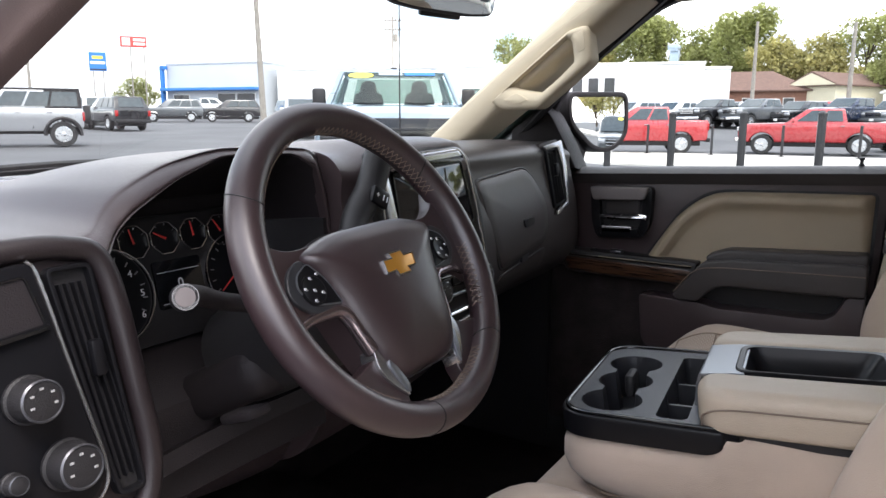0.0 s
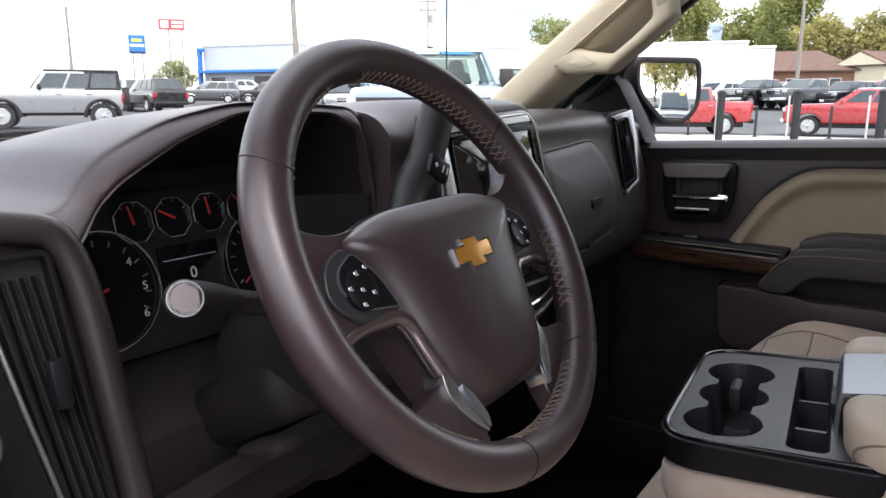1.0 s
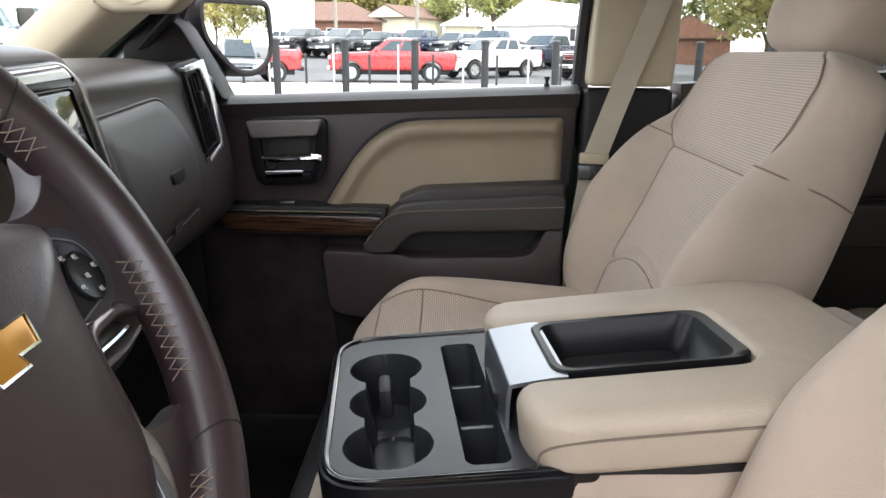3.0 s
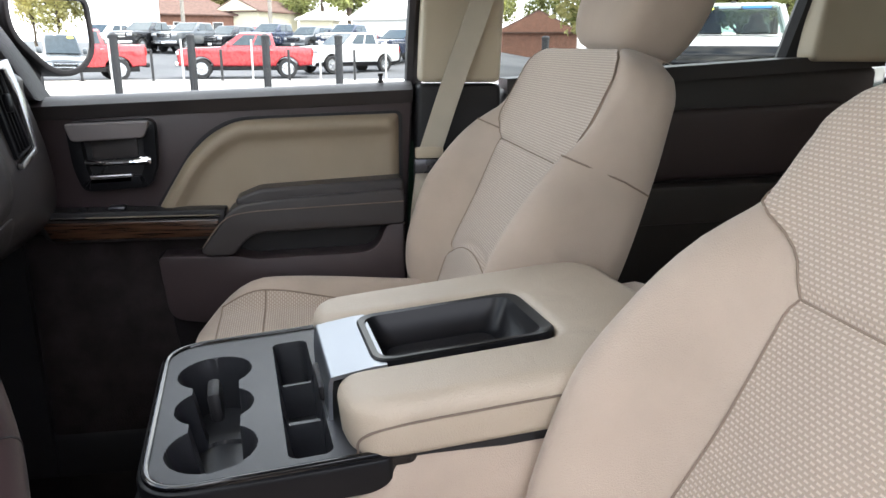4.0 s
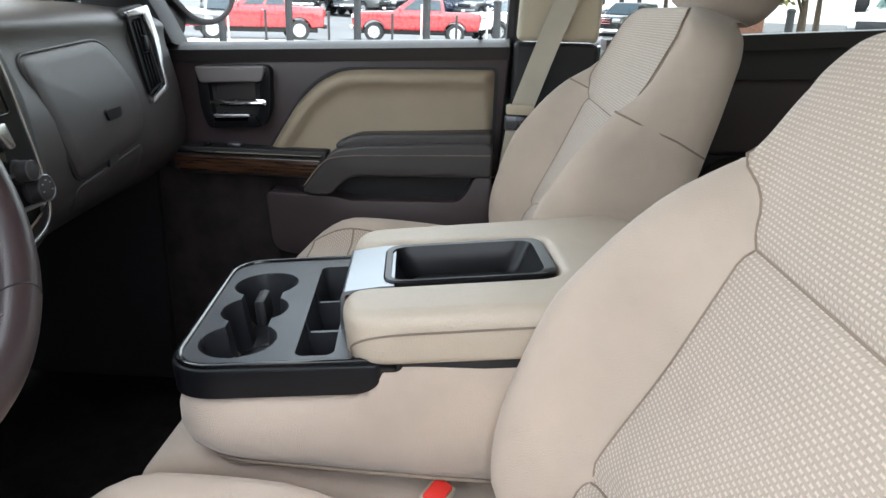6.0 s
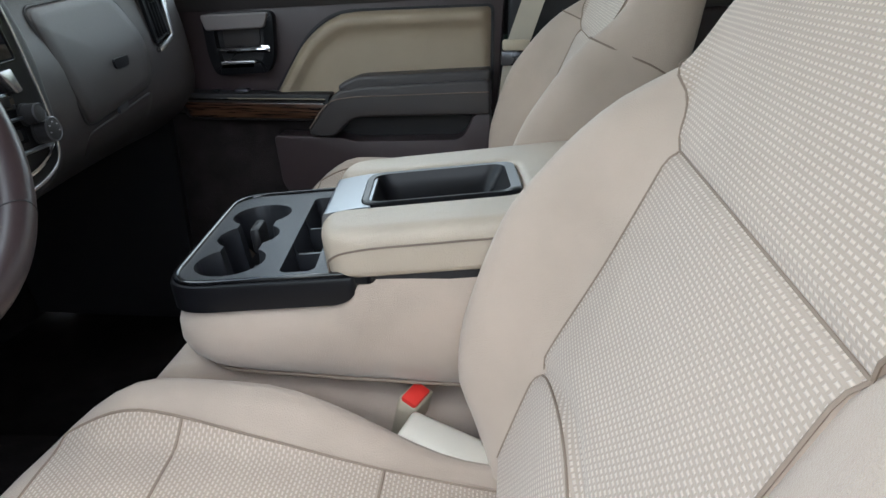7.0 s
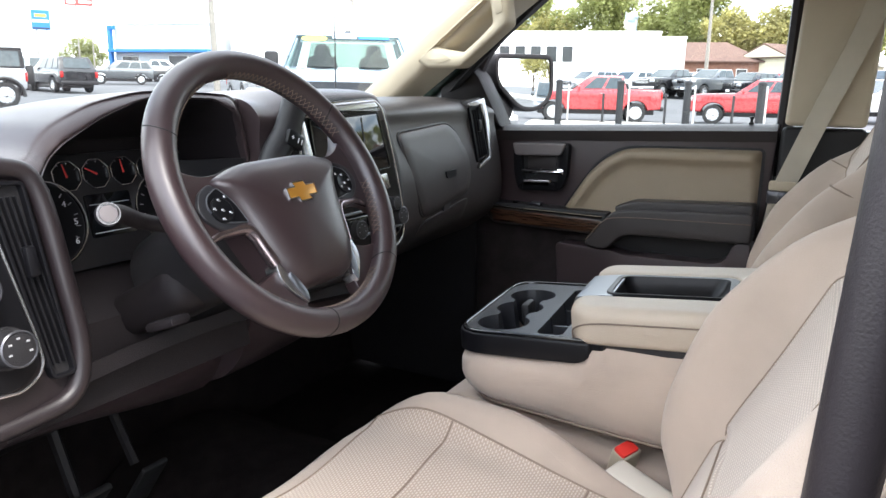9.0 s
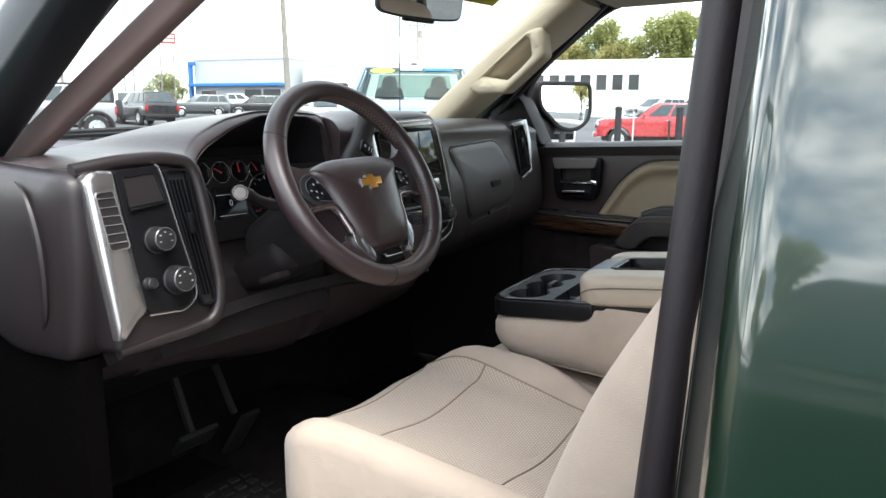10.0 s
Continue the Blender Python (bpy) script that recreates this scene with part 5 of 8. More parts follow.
part("front_strip", strip, PLATE, con, "satin silver plate at the armrest front", m=ARM, angle=60)
part("lid_latch", rbox((-0.002, 0.142, 0.020), (0.060, 0.006, 0.016), 0.002), BLACK, con, "black lid latch", m=ARM)
bin_o = rounded([(-0.066, 0.092), (0.062, 0.092), (0.062, -0.091), (-0.066, -0.091)], 0.024, 7)
bin_in = [rounded([(-0.058 + g, 0.084 - g), (0.054 - g, 0.084 - g), (0.054 - g, -0.078 + 1.6 * g), (-0.058 + g, -0.078 + 1.6 * g)], 0.020, 7) for g in (0.0, 0.003, 0.012, 0.018)]
bin_b = loft([[(x, y, 0.046) for x, y in bin_o], [(x, y, 0.0585) for x, y in bin_o], [(x, y, 0.0600) for x, y in offset_outline(bin_o, 0.002)]] + [[(x, y, z) for x, y in o] for o, z in zip(bin_in, (0.0592, 0.052, 0.030, 0.026))], caps=False)
part("bin_frame", bin_b, SATIN_BLACK, con, "satin black open bin in the lid", m=ARM, angle=40)
part("bin_mat", prism(offset_outline(bin_in[3], -0.001), 0.0225, 0.0275, "z", 0.0008), BLACK, con, "black rubber bin mat", m=ARM)
for sy in (1, -1):
    st = spline([(sy * 0.1515 - 0.001, -0.20, 0.0415), (sy * 0.1515 - 0.001, 0.0, 0.0405), (sy * 0.150 - 0.001, 0.086, 0.0385), (sy * 0.141 - 0.001, 0.1195, 0.028), (sy * 0.134 - 0.001, 0.1245, 0.010)], 8)
    part("armrest_seam", tube(st, 0.0012, 5), STITCH, con, m=ARM)
part("armrest_hinge", rbox((0.0, -0.245, 0.005), (0.24, 0.06, 0.05), 0.015), TAN, con, m=ARM)
# round hinge cap at the console's rear flank, set in a dimple
HC = Matrix.Translation((-0.128, -0.407, 1.102)) @ Matrix.Rotation(radians(-90), 4, "Y")
part("hinge_cap", lathe([(0.034, -0.006), (0.0335, 0.003), (0.031, 0.0060), (0.022, 0.0078), (0.001, 0.0085)], 32, HC), TAN, con, "round tan hinge cap")
part("hinge_ring", tube([HC @ Vector((0.0345 * math.cos(a), 0.0345 * math.sin(a), 0.0012)) for a in (2 * math.pi * k / 32 for k in range(32))], 0.0022, 6, closed=True), SEAM, con, "dark groove round the cap")


# ---- seats ----
def seat(name, cx, label, group, lean, with_head, dy=0.0, dz=0.0, front_y=0.052, tuck=0.0, outboard=(-1, 1.0), slim=0.0):
    """A bucket seat: cushion, woven panels, backrest with bolsters, seams and head restraint."""
    s = thing(name, label, "car seat", group, at=(cx, -0.25 + dy, 0.62))
    W = 0.228
    # cushion
    yf, yb = front_y, -0.50 + dy

    def g(t):
        k = 4.2 if t < 0.5 else 7
        return max(0.0, 1 - abs(2 * t - 1) ** k) ** (1 / k)

    def narrow(t):
        """The inner flank draws in beside the buckle."""
        return 1 - tuck * interp(t, [(0.42, 0.0), (0.85, 1.0)])

    def width(t):
        t = min(1, max(0, t))
        return W * (0.92 + 0.08 * g(t)) * (1 - 0.34 * max(0.0, 1 - t / 0.20) ** 2)

    def top(x, y):
        t = (yf - y) / (yf - yb)
        e = g(min(1, max(0, t)))
        wl_ = width(t) * (narrow(t) if x > 0 else 1)
        crown = 0.945 + dz + 0.062 * e * max(0.0, 1 - abs(x / wl_) ** 4.5) ** 0.24
        bol = 0.054 * interp(abs(x), [(0.135, 0.0), (0.205, 1.0)]) * min(1, e * 1.2) * interp(t, [(0, 0.3), (0.25, 1), (1, 1)])
        if x > 0:
            bol *= (narrow(t) - 0.7) / 0.3
        return crown + bol - 0.022 * interp(t, [(0, 0.0), (0.25, 0), (1, 1)]) - 0.010 * math.cos(math.pi * min(1, abs(x) / 0.17)) * e

    rings = []
    for i in range(29):
        t = 0.5 - 0.5 * math.cos(math.pi * i / 28)
        y = lerp(yf, yb, t)
        e = g(t)
        w = width(t)
        nr = narrow(t)
        up = [(cx + w * (nr if k > 0 else 1) * math.sin(math.pi / 2 * k / 12), y, top(w * (nr if k > 0 else 1) * math.sin(math.pi / 2 * k / 12) * 0.999, y)) for k in range(-12, 13)]
        dn = [(cx + w * c * (nr if c > 0 else 1), y, 0.945 + dz - 0.075 * e * f) for c, f in ((1.0, 0.35), (0.99, 0.8), (0.93, 1.0), (0.5, 1.0), (0, 1.0), (-0.5, 1.0), (-0.93, 1.0), (-0.99, 0.8), (-1.0, 0.35))]
        rings.append(up + dn)
    part("cushion", loft(rings), TAN, s, "tan cloth cushion", angle=70)

    def hx(y):
        """Half the width of the woven middle of the cushion."""
        return interp(-(y - yf), [(0.0, 0.160), (0.10, 0.172), (0.25, 0.158), (0.42, 0.143), (0.55, 0.135)])

    rows = (yf - 0.045, -0.118 + dy, -0.322 + dy, yb + 0.02)
    for n_, ya, yb2 in (("front_panel", rows[0], rows[1] + 0.0015), ("middle_panel", rows[1] - 0.0015, rows[2] + 0.0015), ("rear_panel", rows[2] - 0.0015, rows[3])):
        f = lambda u, v: (cx + lerp(-1, 1, u) * hx(lerp(ya, yb2, v)), lerp(ya, yb2, v), top(lerp(-1, 1, u) * hx(lerp(ya, yb2, v)), lerp(ya, yb2, v)) + 0.0025)
        part(n_, sheet(f, 30, 18, -0.004, uv=lambda u, v: f(u, v)[:2]), WEAVE, s, "woven tan seat panel", angle=70)
    for sx in (-1, 1):
        part("cushion_seam", tube([(cx + sx * hx(y), y, top(sx * hx(y), y) + 0.0024) for y in (lerp(rows[0], rows[3], k / 30) for k in range(31))], 0.0017, 5), SEAM, s)
    for yy in rows[:3]:
        part("cushion_seam", tube([(cx + x, yy, top(x, yy) + 0.0022) for x in (lerp(-hx(yy), hx(yy), k / 24) for k in range(25))], 0.0017, 5), SEAM, s)
    part("skirt_seam", tube([(cx - W * 0.995, y, 0.950 + dz) for y in (lerp(yf - 0.17, yb + 0.05, k / 10) for k in range(11))], 0.0011, 5), SEAM, s)
    # base and tracks
    part("seat_base", rbox((cx, -0.20 + dy, 0.78 + dz / 2), (0.46, 0.52, 0.19), 0.03), BLACK, s, "black seat base")
    for sx in (-0.19, 0.19):
        part("seat_rail", rbox((cx + sx, -0.20 + dy, 0.645), (0.04, 0.62, 0.07), 0.008), BLACK, s)
    # backrest in a leaning frame: x across, n forwards, v upwards
    B = Matrix.Translation((cx, -0.461 + dy, 0.945 + dz)) @ Matrix.Rotation(radians(lean), 4, "X")
    L = 0.562

    def bw(v):
        return interp(v, [(0, 0.232), (0.12, 0.262), (0.40, 0.274), (0.70, 0.268), (0.80, 0.264), (0.90, 0.262), (0.955, 0.240), (1.0, 0.190)]) - slim

    def hw(v):
        """Half the width of the woven middle."""
        if slim:
            return interp(v, [(0.05, 0.158), (0.26, 0.172), (0.50, 0.163), (0.655, 0.163), (0.69, 0.182), (0.73, 0.206), (0.80, 0.215), (0.90, 0.212), (0.955, 0.192), (1.0, 0.150)])
        return min(bw(v) - 0.012, interp(v, [(0.05, 0.158), (0.26, 0.172), (0.50, 0.163), (0.665, 0.163), (0.715, 0.178), (0.745, 0.205), (0.775, 0.240), (0.80, 0.254), (0.90, 0.252), (0.955, 0.226), (1.0, 0.170)]))

    def front(x, v):
        """The face of the backrest: flat woven middle, tall round bolsters that die away at the shoulder."""
        w = bw(v)
        up = v * L
        a = abs(x)
        e = max(0.0, 1 - abs(2 * min(max(v, 0.0), 1.0) - 1) ** 11) ** (1 / 5)
        core = 0.056 * e + 0.010 * math.exp(-((up - 0.165) / 0.07) ** 2) * max(0.0, 1 - (a / 0.2) ** 2)
        crest_ = interp(up, [(0.0, 0.045), (0.035, 0.080), (0.075, 0.116), (0.145, 0.137), (0.24, 0.144), (0.31, 0.130), (0.375, 0.106), (0.412, 0.082), (0.442, 0.062), (0.49, 0.054), (0.55, 0.040)])
        b0 = min(hw(v), 0.20) - 0.006
        t = min(1.0, max(0.0, (a - b0) / (0.236 - b0)))
        if x * outboard[0] > 0:
            crest_ = lerp(core, crest_, outboard[1])
        n_ = lerp(core, max(core * 0.94, crest_), t * t * (3 - 2 * t))
        edge = max(0.0, (a - (w - 0.034)) / 0.034)
        return n_ - 0.055 * (1 - math.sqrt(max(0.0, 1 - min(1.0, edge) ** 2.4)))

    def crease(x, v, up0, arch, depth_, w_):
        """A shallow valley along a cross seam."""
        return depth_ * math.exp(-((v * L - (up0 - arch * (x / 0.16) ** 2)) / w_) ** 2)

    def face(x, v):
        inside_ = 1.0 if abs(x) < hw(v) else math.exp(-((abs(x) - hw(v)) / 0.012) ** 2)
        return front(x, v) - (crease(x, v, 0.378, 0.0, 0.006, 0.007) + crease(x, v, 0.196, 0.042, 0.007, 0.008)) * inside_

    xs = [math.sin(math.pi / 2 * k / 22) for k in range(-22, 23)]
    rings = []
    for i in range(41):
        v = 0.5 - 0.5 * math.cos(math.pi * i / 40)
        w = bw(v)
        e = max(0.0, 1 - abs(2 * v - 1) ** 11) ** (1 / 5)
        fr = [(w * k, front(w * k * 0.9995, v) - 0.010 * min(1.0, max(0.0, (hw(v) - abs(w * k)) / 0.01)), v * L) for k in xs]
        th = 0.078 * e * interp(v, [(0.0, 0.9), (0.45, 1.0), (0.75, 0.75), (0.96, 0.45)])
        bk = [(w * c, -th * f, v * L) for c, f in ((0.997, 0.12), (0.988, 0.42), (0.95, 0.72), (0.8, 0.95), (0.4, 1.05), (-0.4, 1.05), (-0.8, 0.95), (-0.95, 0.72), (-0.988, 0.42), (-0.997, 0.12))]
        rings.append(fr + bk)
    part("backrest", loft(rings), TAN, s, "tan cloth backrest with side bolsters", m=B, angle=70)
    for n_, v0, v1 in (("lumbar_panel", 0.09, 0.330), ("middle_panel", 0.332, 0.6710), ("upper_panel", 0.6730, 0.985)):
        def f(u, v):
            k = lerp(-1, 1, u)
            vv = lerp(v0, v1, v)
            if n_ == "lumbar_panel":
                vv -= 0.075 * v * k * k
            elif n_ == "middle_panel":
                vv -= 0.075 * (1 - v) * k * k
            x = k * hw(vv)
            return (x, face(x, vv) + 0.0022, vv * L)
        part(n_, sheet(f, 60, 34, -0.004, uv=lambda u, v: f(u, v)[::2]), WEAVE, s, "woven tan backrest panel", m=B, angle=70)
    for sg in (-1, 1):
        part("backrest_seam", tube([(sg * hw(v), face(sg * hw(v), v) + 0.0024, v * L) for v in (lerp(0.09, 0.975 if slim else 0.80, k / 50) for k in range(51))], 0.0012, 5), SEAM, s, m=B)
        vs = 0.70 if slim else 0.80
        th = 0.078 * interp(vs, [(0.0, 0.9), (0.45, 1.0), (0.75, 0.75), (0.96, 0.45)])
        flank = [(sg * x, face(sg * x, vs) + 0.0015, vs * L) for x in (lerp(hw(vs), bw(vs) - 0.004, k / 8) for k in range(9))] if slim else [(sg * (bw(vs) - 0.010), face(bw(vs) - 0.010, vs) + 0.001, vs * L)]
        flank += [(sg * (bw(vs) * c + 0.0008), -th * q - 0.0004, (vs - 0.012 * q) * L) for c, q in ((1.0, 0.0), (0.997, 0.12), (0.988, 0.42), (0.95, 0.72))]
        part("shoulder_seam", tube(flank, 0.0014, 5), SEAM, s, m=B)
    part("backrest_seam", tube([(x, face(x, 0.672) + 0.0024, 0.672 * L) for x in (lerp(-hw(0.672), hw(0.672), k / 24) for k in range(25))], 0.0012, 5), SEAM, s, m=B)
    part("lumbar_seam", tube([(k * hw(0.331 - 0.075 * k * k), face(k * hw(0.331 - 0.075 * k * k), 0.331 - 0.075 * k * k) + 0.0024, (0.331 - 0.075 * k * k) * L) for k in (lerp(-1, 1, j / 24) for j in range(25))], 0.0012, 5), SEAM, s, m=B)
    if with_head:
        H = B @ Matrix.Translation((0, -0.02, L + 0.095))
        hr = []
        for i in range(17):
            a = -math.pi / 2 + math.pi * i / 16
            k = max(0.02, math.cos(a)) ** 0.35
            hr.append([((0.142 + 0.010 * math.sin(a)) * k * math.copysign(abs(math.cos(q)) ** 0.5, math.cos(q)), 0.068 * k * math.copysign(abs(math.sin(q)) ** 0.6, math.sin(q)) + 0.018 * math.cos(q * 2) * 0.2, 0.088 * math.sin(a)) for q in (2 * math.pi * j / 28 for j in range(28))])
        part("head_restraint", loft(hr), TAN, s, "tan cloth head restraint", m=H, angle=70)
        for sx in (-0.055, 0.055):
            part("restraint_post", tube([(sx, -0.02, -0.03 + L), (sx, -0.02, L + 0.03)], 0.006, 8), CHROME, s, m=B)
    return s


seat("driver_seat", -0.396, "tan driver seat with woven cloth panels and side bolsters", "front seats", 24.0, True, tuck=0.18, outboard=(-1, 0.30))
seat("passenger_seat", 0.446, "tan passenger seat with woven cloth panels and head restraint", "front seats", 22.8, True, dz=0.012, front_y=0.005, outboard=(-1, 0.72), slim=0.010)

# seat-belt buckle and tongue between driver seat and console
bk = thing("seat_belt_buckle", "beige seat belt buckle with red release button", "buckle", at=(-0.125, -0.34, 0.93))
BM = Matrix.Translation((-0.122, -0.335, 1.000)) @ Matrix.Rotation(radians(14), 4, "X") @ Matrix.Rotation(radians(-18), 4, "Y") @ Matrix.Rotation(radians(-25), 4, "Z")
part("buckle_body", rbox((0, 0, -0.035), (0.036, 0.026, 0.085), 0.005, 3), TAN_TRIM, bk, m=BM)
part("release_button", rbox((-0.002, 0.000, 0.006), (0.030, 0.020, 0.010), 0.003), RED, bk, "red release button", m=BM)
part("buckle_strap", rbox((0, 0, -0.12), (0.030, 0.008, 0.10), 0.003), BELT_MAT, bk, m=BM)
guide = rbox((0, 0, 0), (0.048, 0.125, 0.016), 0.007, 3)
part("buckle_guard", guide, PALE_PLASTIC, bk, "pale plastic belt guide", m=Matrix.Translation((-0.192, -0.388, 0.986)) @ Matrix.Rotation(radians(-15), 4, "Z") @ Matrix.Rotation(radians(14), 4, "X"))


# ---- passenger door ----
pdoor = thing("passenger_door", "brown and tan trimmed passenger door, shut", "door", at=(0.80, 0.0, 0.7))


def belt_z(y):
    return 1.402 - 0.040 * y


door_o = rounded([(0.36, 1.135), (-0.40, 1.135), (-0.415, belt_z(-0.415) - 0.004), (0.36, belt_z(0.36) - 0.004)], [0.0, 0.0, 0.02, 0.0], 4)
# added black sheet: stands for the shadow on the door below the ledge
part("door_lower_shaded", prism(rounded([(0.36, 0.70), (-0.40, 0.70), (-0.40, 1.133), (0.36, 1.133)], [0.05, 0.05, 0.0, 0.0], 4), 0.7735, 0.83, "x", 0.004), DOOR_SHADED, pdoor, "lower door, coloured black for the shade there")
part("door_panel", prism(door_o, 0.772, 0.83, "x", 0.006), DASH, pdoor, "dark brown grained door panel")
part("outer_skin", prism(rounded([(0.52, 0.62), (-0.45, 0.62), (-0.45, 1.40), (0.52, 1.37)], 0.03), 0.92, 0.945, "x", 0.008), GREEN_PAINT, pdoor, "dark green outer skin")
part("door_fill", prism([(0.42, 0.66), (-0.41, 0.66), (-0.41, 1.385), (0.42, 1.36)], 0.831, 0.919, "x"), BLACK, pdoor)
sill = sheet(lambda u, v: (lerp(0.752, 0.822, v), lerp(0.345, -0.412, u), belt_z(lerp(0.345, -0.412, u)) + 0.004 * math.sin(math.pi * v) - 0.012 * (1 - v) ** 3), 10, 6, 0.03)
part("window_ledge", sill, DASH_DARK, pdoor, "dark window ledge")
part("outer_belt_strip", prism([(0.50, belt_z(0.50) - 0.006), (-0.43, belt_z(-0.43) - 0.006), (-0.43, belt_z(-0.43) - 0.03), (0.50, belt_z(0.5) - 0.03)], 0.838, 0.90, "x", 0.003), BLACK, pdoor, "black outer window strip")
pw = sheet(lambda u, v: (lerp(0.832, 0.735, v), lerp(0.40 - 0.30 * v, -0.43, u), lerp(belt_z(lerp(0.45, -0.43, u)) - 0.01, 1.80, v)), 4, 4, 0.0)
part("window_pane", pw, GLASS, pdoor, "clear door glass")
part("rear_window_frame", tube([(0.832, -0.418, 1.30), (0.812, -0.423, 1.50), (0.735, -0.432, 1.80)], 0.015, 8, flat=1.4), SEAL, pdoor, "black rear window channel")
part("top_window_frame", tube(spline([(0.815, 0.40, 1.47), (0.800, 0.33, 1.60), (0.770, 0.20, 1.70), (0.742, 0.06, 1.785), (0.733, -0.10, 1.80), (0.735, -0.432, 1.80)], 6), 0.016, 8), SEAL, pdoor, "black upper window channel")
pin = lathe([(0.0055, -0.01), (0.0055, 0.004), (0.0035, 0.006), (0.0035, 0.012), (0.0055, 0.014), (0.0055, 0.018), (0.001, 0.019)], 12, Matrix.Translation((0.790, -0.352, belt_z(-0.352) + 0.002)))
part("lock_pin", pin, BLACK, pdoor, "black lock pin")
# sail panel behind the mirror
sail = prism([(0.46, 1.40), (0.27, 1.39), (0.30, 1.45), (0.34, 1.52), (0.40, 1.585), (0.46, 1.53)], 0.745, 0.83, "x", 0.01)
part("mirror_sail", sail, KNEE, pdoor, "black triangular mirror panel")
# handle bezel
hb = rounded([(0.232, 1.350), (0.075, 1.356), (0.078, 1.262), (0.095, 1.228), (0.212, 1.222), (0.226, 1.262)], [0.014, 0.018, 0.02, 0.014, 0.014, 0.02], 5)
bezel = part("handle_bezel", frame_ring(hb, 0.022, 0.772, 0.748, "x", 0.006), SATIN_BLACK, pdoor, "satin black handle surround")
part("bezel_top", prism(rounded([(0.232, 1.349), (0.082, 1.354), (0.094, 1.322), (0.222, 1.316)], 0.008), 0.739, 0.752, "x", 0.006, 3), STALK_GREY, bezel, "grey upper face")
part("handle_cup", prism(offset_outline(hb, 0.018), 0.768, 0.776, "x"), BLACK, bezel)
part("cup_face", prism(rounded([(0.195, 1.322), (0.112, 1.326), (0.112, 1.284), (0.195, 1.280)], 0.008), 0.764, 0.771, "x", 0.003), DASH_DARK, bezel)
part("door_handle", tube(spline([(0.752, 0.204, 1.276), (0.744, 0.17, 1.275), (0.742, 0.13, 1.277), (0.748, 0.094, 1.279)], 5), 0.0052, 10), CHROME, bezel, "chrome door lever")
part("lever_knuckle", rbox((0.752, 0.098, 1.279), (0.018, 0.026, 0.016), 0.005), CHROME, bezel)
part("lock_rocker", prism(rounded([(0.204, 1.252), (0.122, 1.255), (0.124, 1.237), (0.200, 1.234)], 0.005), 0.748, 0.768, "x", 0.004, 3), SILVER, bezel, "grey lock rocker")
# tan padded insert
ins = rounded([(0.085, 1.186), (0.068, 1.166), (-0.045, 1.166), (-0.388, 1.19), (-0.388, 1.362), (-0.060, 1.352), (0.004, 1.310)], [0.006, 0.004, 0.01, 0.006, 0.012, 0.05, 0.07], 8)
ins_top = [(0.084, 1.188), (0.052, 1.240), (0.022, 1.284), (-0.014, 1.318), (-0.048, 1.339), (-0.090, 1.352), (-0.200, 1.357), (-0.387, 1.362)]
ins_top = [tuple(q)[:2] for q in spline([(y, z, 0) for y, z in ins_top], 6)]


def insert_pt(u, v):
    """A rolled pad border along the top and front edge, the middle set back behind it."""
    k = u * (len(ins_top) - 1)
    i = min(int(k), len(ins_top) - 2)
    y1, z1 = (lerp(ins_top[i][j], ins_top[i + 1][j], k - i) for j in (0, 1))
    y0_, z0 = (lerp(0.070, -0.386, u ** 1.2), 1.166)
    y, z = lerp(y0_, y1, v), lerp(z0, z1, v)
    e = 1.0
    for (ya, za), (yb, zb) in zip(ins_top, ins_top[1:]):
        dy, dz = yb - ya, zb - za
        w = min(1.0, max(0.0, ((y - ya) * dy + (z - za) * dz) / (dy * dy + dz * dz)))
        e = min(e, math.hypot(y - ya - w * dy, z - za - w * dz))
    x = interp(e, ((0, 0.776), (0.003, 0.764), (0.008, 0.754), (0.016, 0.7475), (0.024, 0.7475), (0.034, 0.7535), (0.044, 0.7590), (0.060, 0.7610), (0.15, 0.7590)))
    return (max(x, interp(y + 0.386, ((0, 0.774), (0.004, 0.762), (0.012, 0.752), (0.03, 0.745)))), y, z)


part("tan_insert", sheet(insert_pt, 84, 44, 0.0), TAN_VINYL, pdoor, "tan padded door insert", angle=80)
part("insert_seam", frame_ring(offset_outline(ins, -0.004), 0.007, 0.774, 0.7685, "x"), BLACK, pdoor)
# armrest with its pull and pocket
ar = rounded([(-0.015, 1.098), (-0.056, 1.100), (-0.092, 1.142), (-0.388, 1.150), (-0.388, 1.222), (-0.120, 1.206), (-0.060, 1.196), (-0.034, 1.160), (0.006, 1.108)], [0.010, 0.012, 0.03, 0.01, 0.02, 0.05, 0.03, 0.04, 0.012], 6)
arm = part("door_armrest", prism(ar, 0.772, 0.695, "x", 0.016, 4), DASH_DARK, pdoor, "dark padded door armrest")
part("armrest_cap", prism(rounded([(-0.385, 1.200), (-0.388, 1.240), (-0.110, 1.226), (-0.062, 1.206), (-0.075, 1.185), (-0.12, 1.190)], 0.012, 5), 0.770, 0.706, "x", 0.014, 4), DASH_DARK, arm)
part("armrest_stitch", tube(spline([(0.6955, 0.0, 1.118), (0.694, -0.040, 1.168), (0.694, -0.085, 1.184), (0.694, -0.20, 1.190), (0.694, -0.384, 1.197)], 6), 0.0012, 5), STITCH, arm)
pk = rounded([(0.086, 1.098), (-0.066, 1.094), (-0.092, 1.086), (-0.330, 1.092), (-0.352, 1.147), (-0.388, 1.148), (-0.388, 0.960), (-0.060, 0.950), (0.074, 0.970)], [0.014, 0.02, 0.012, 0.03, 0.012, 0.004, 0.02, 0.04, 0.03], 5)
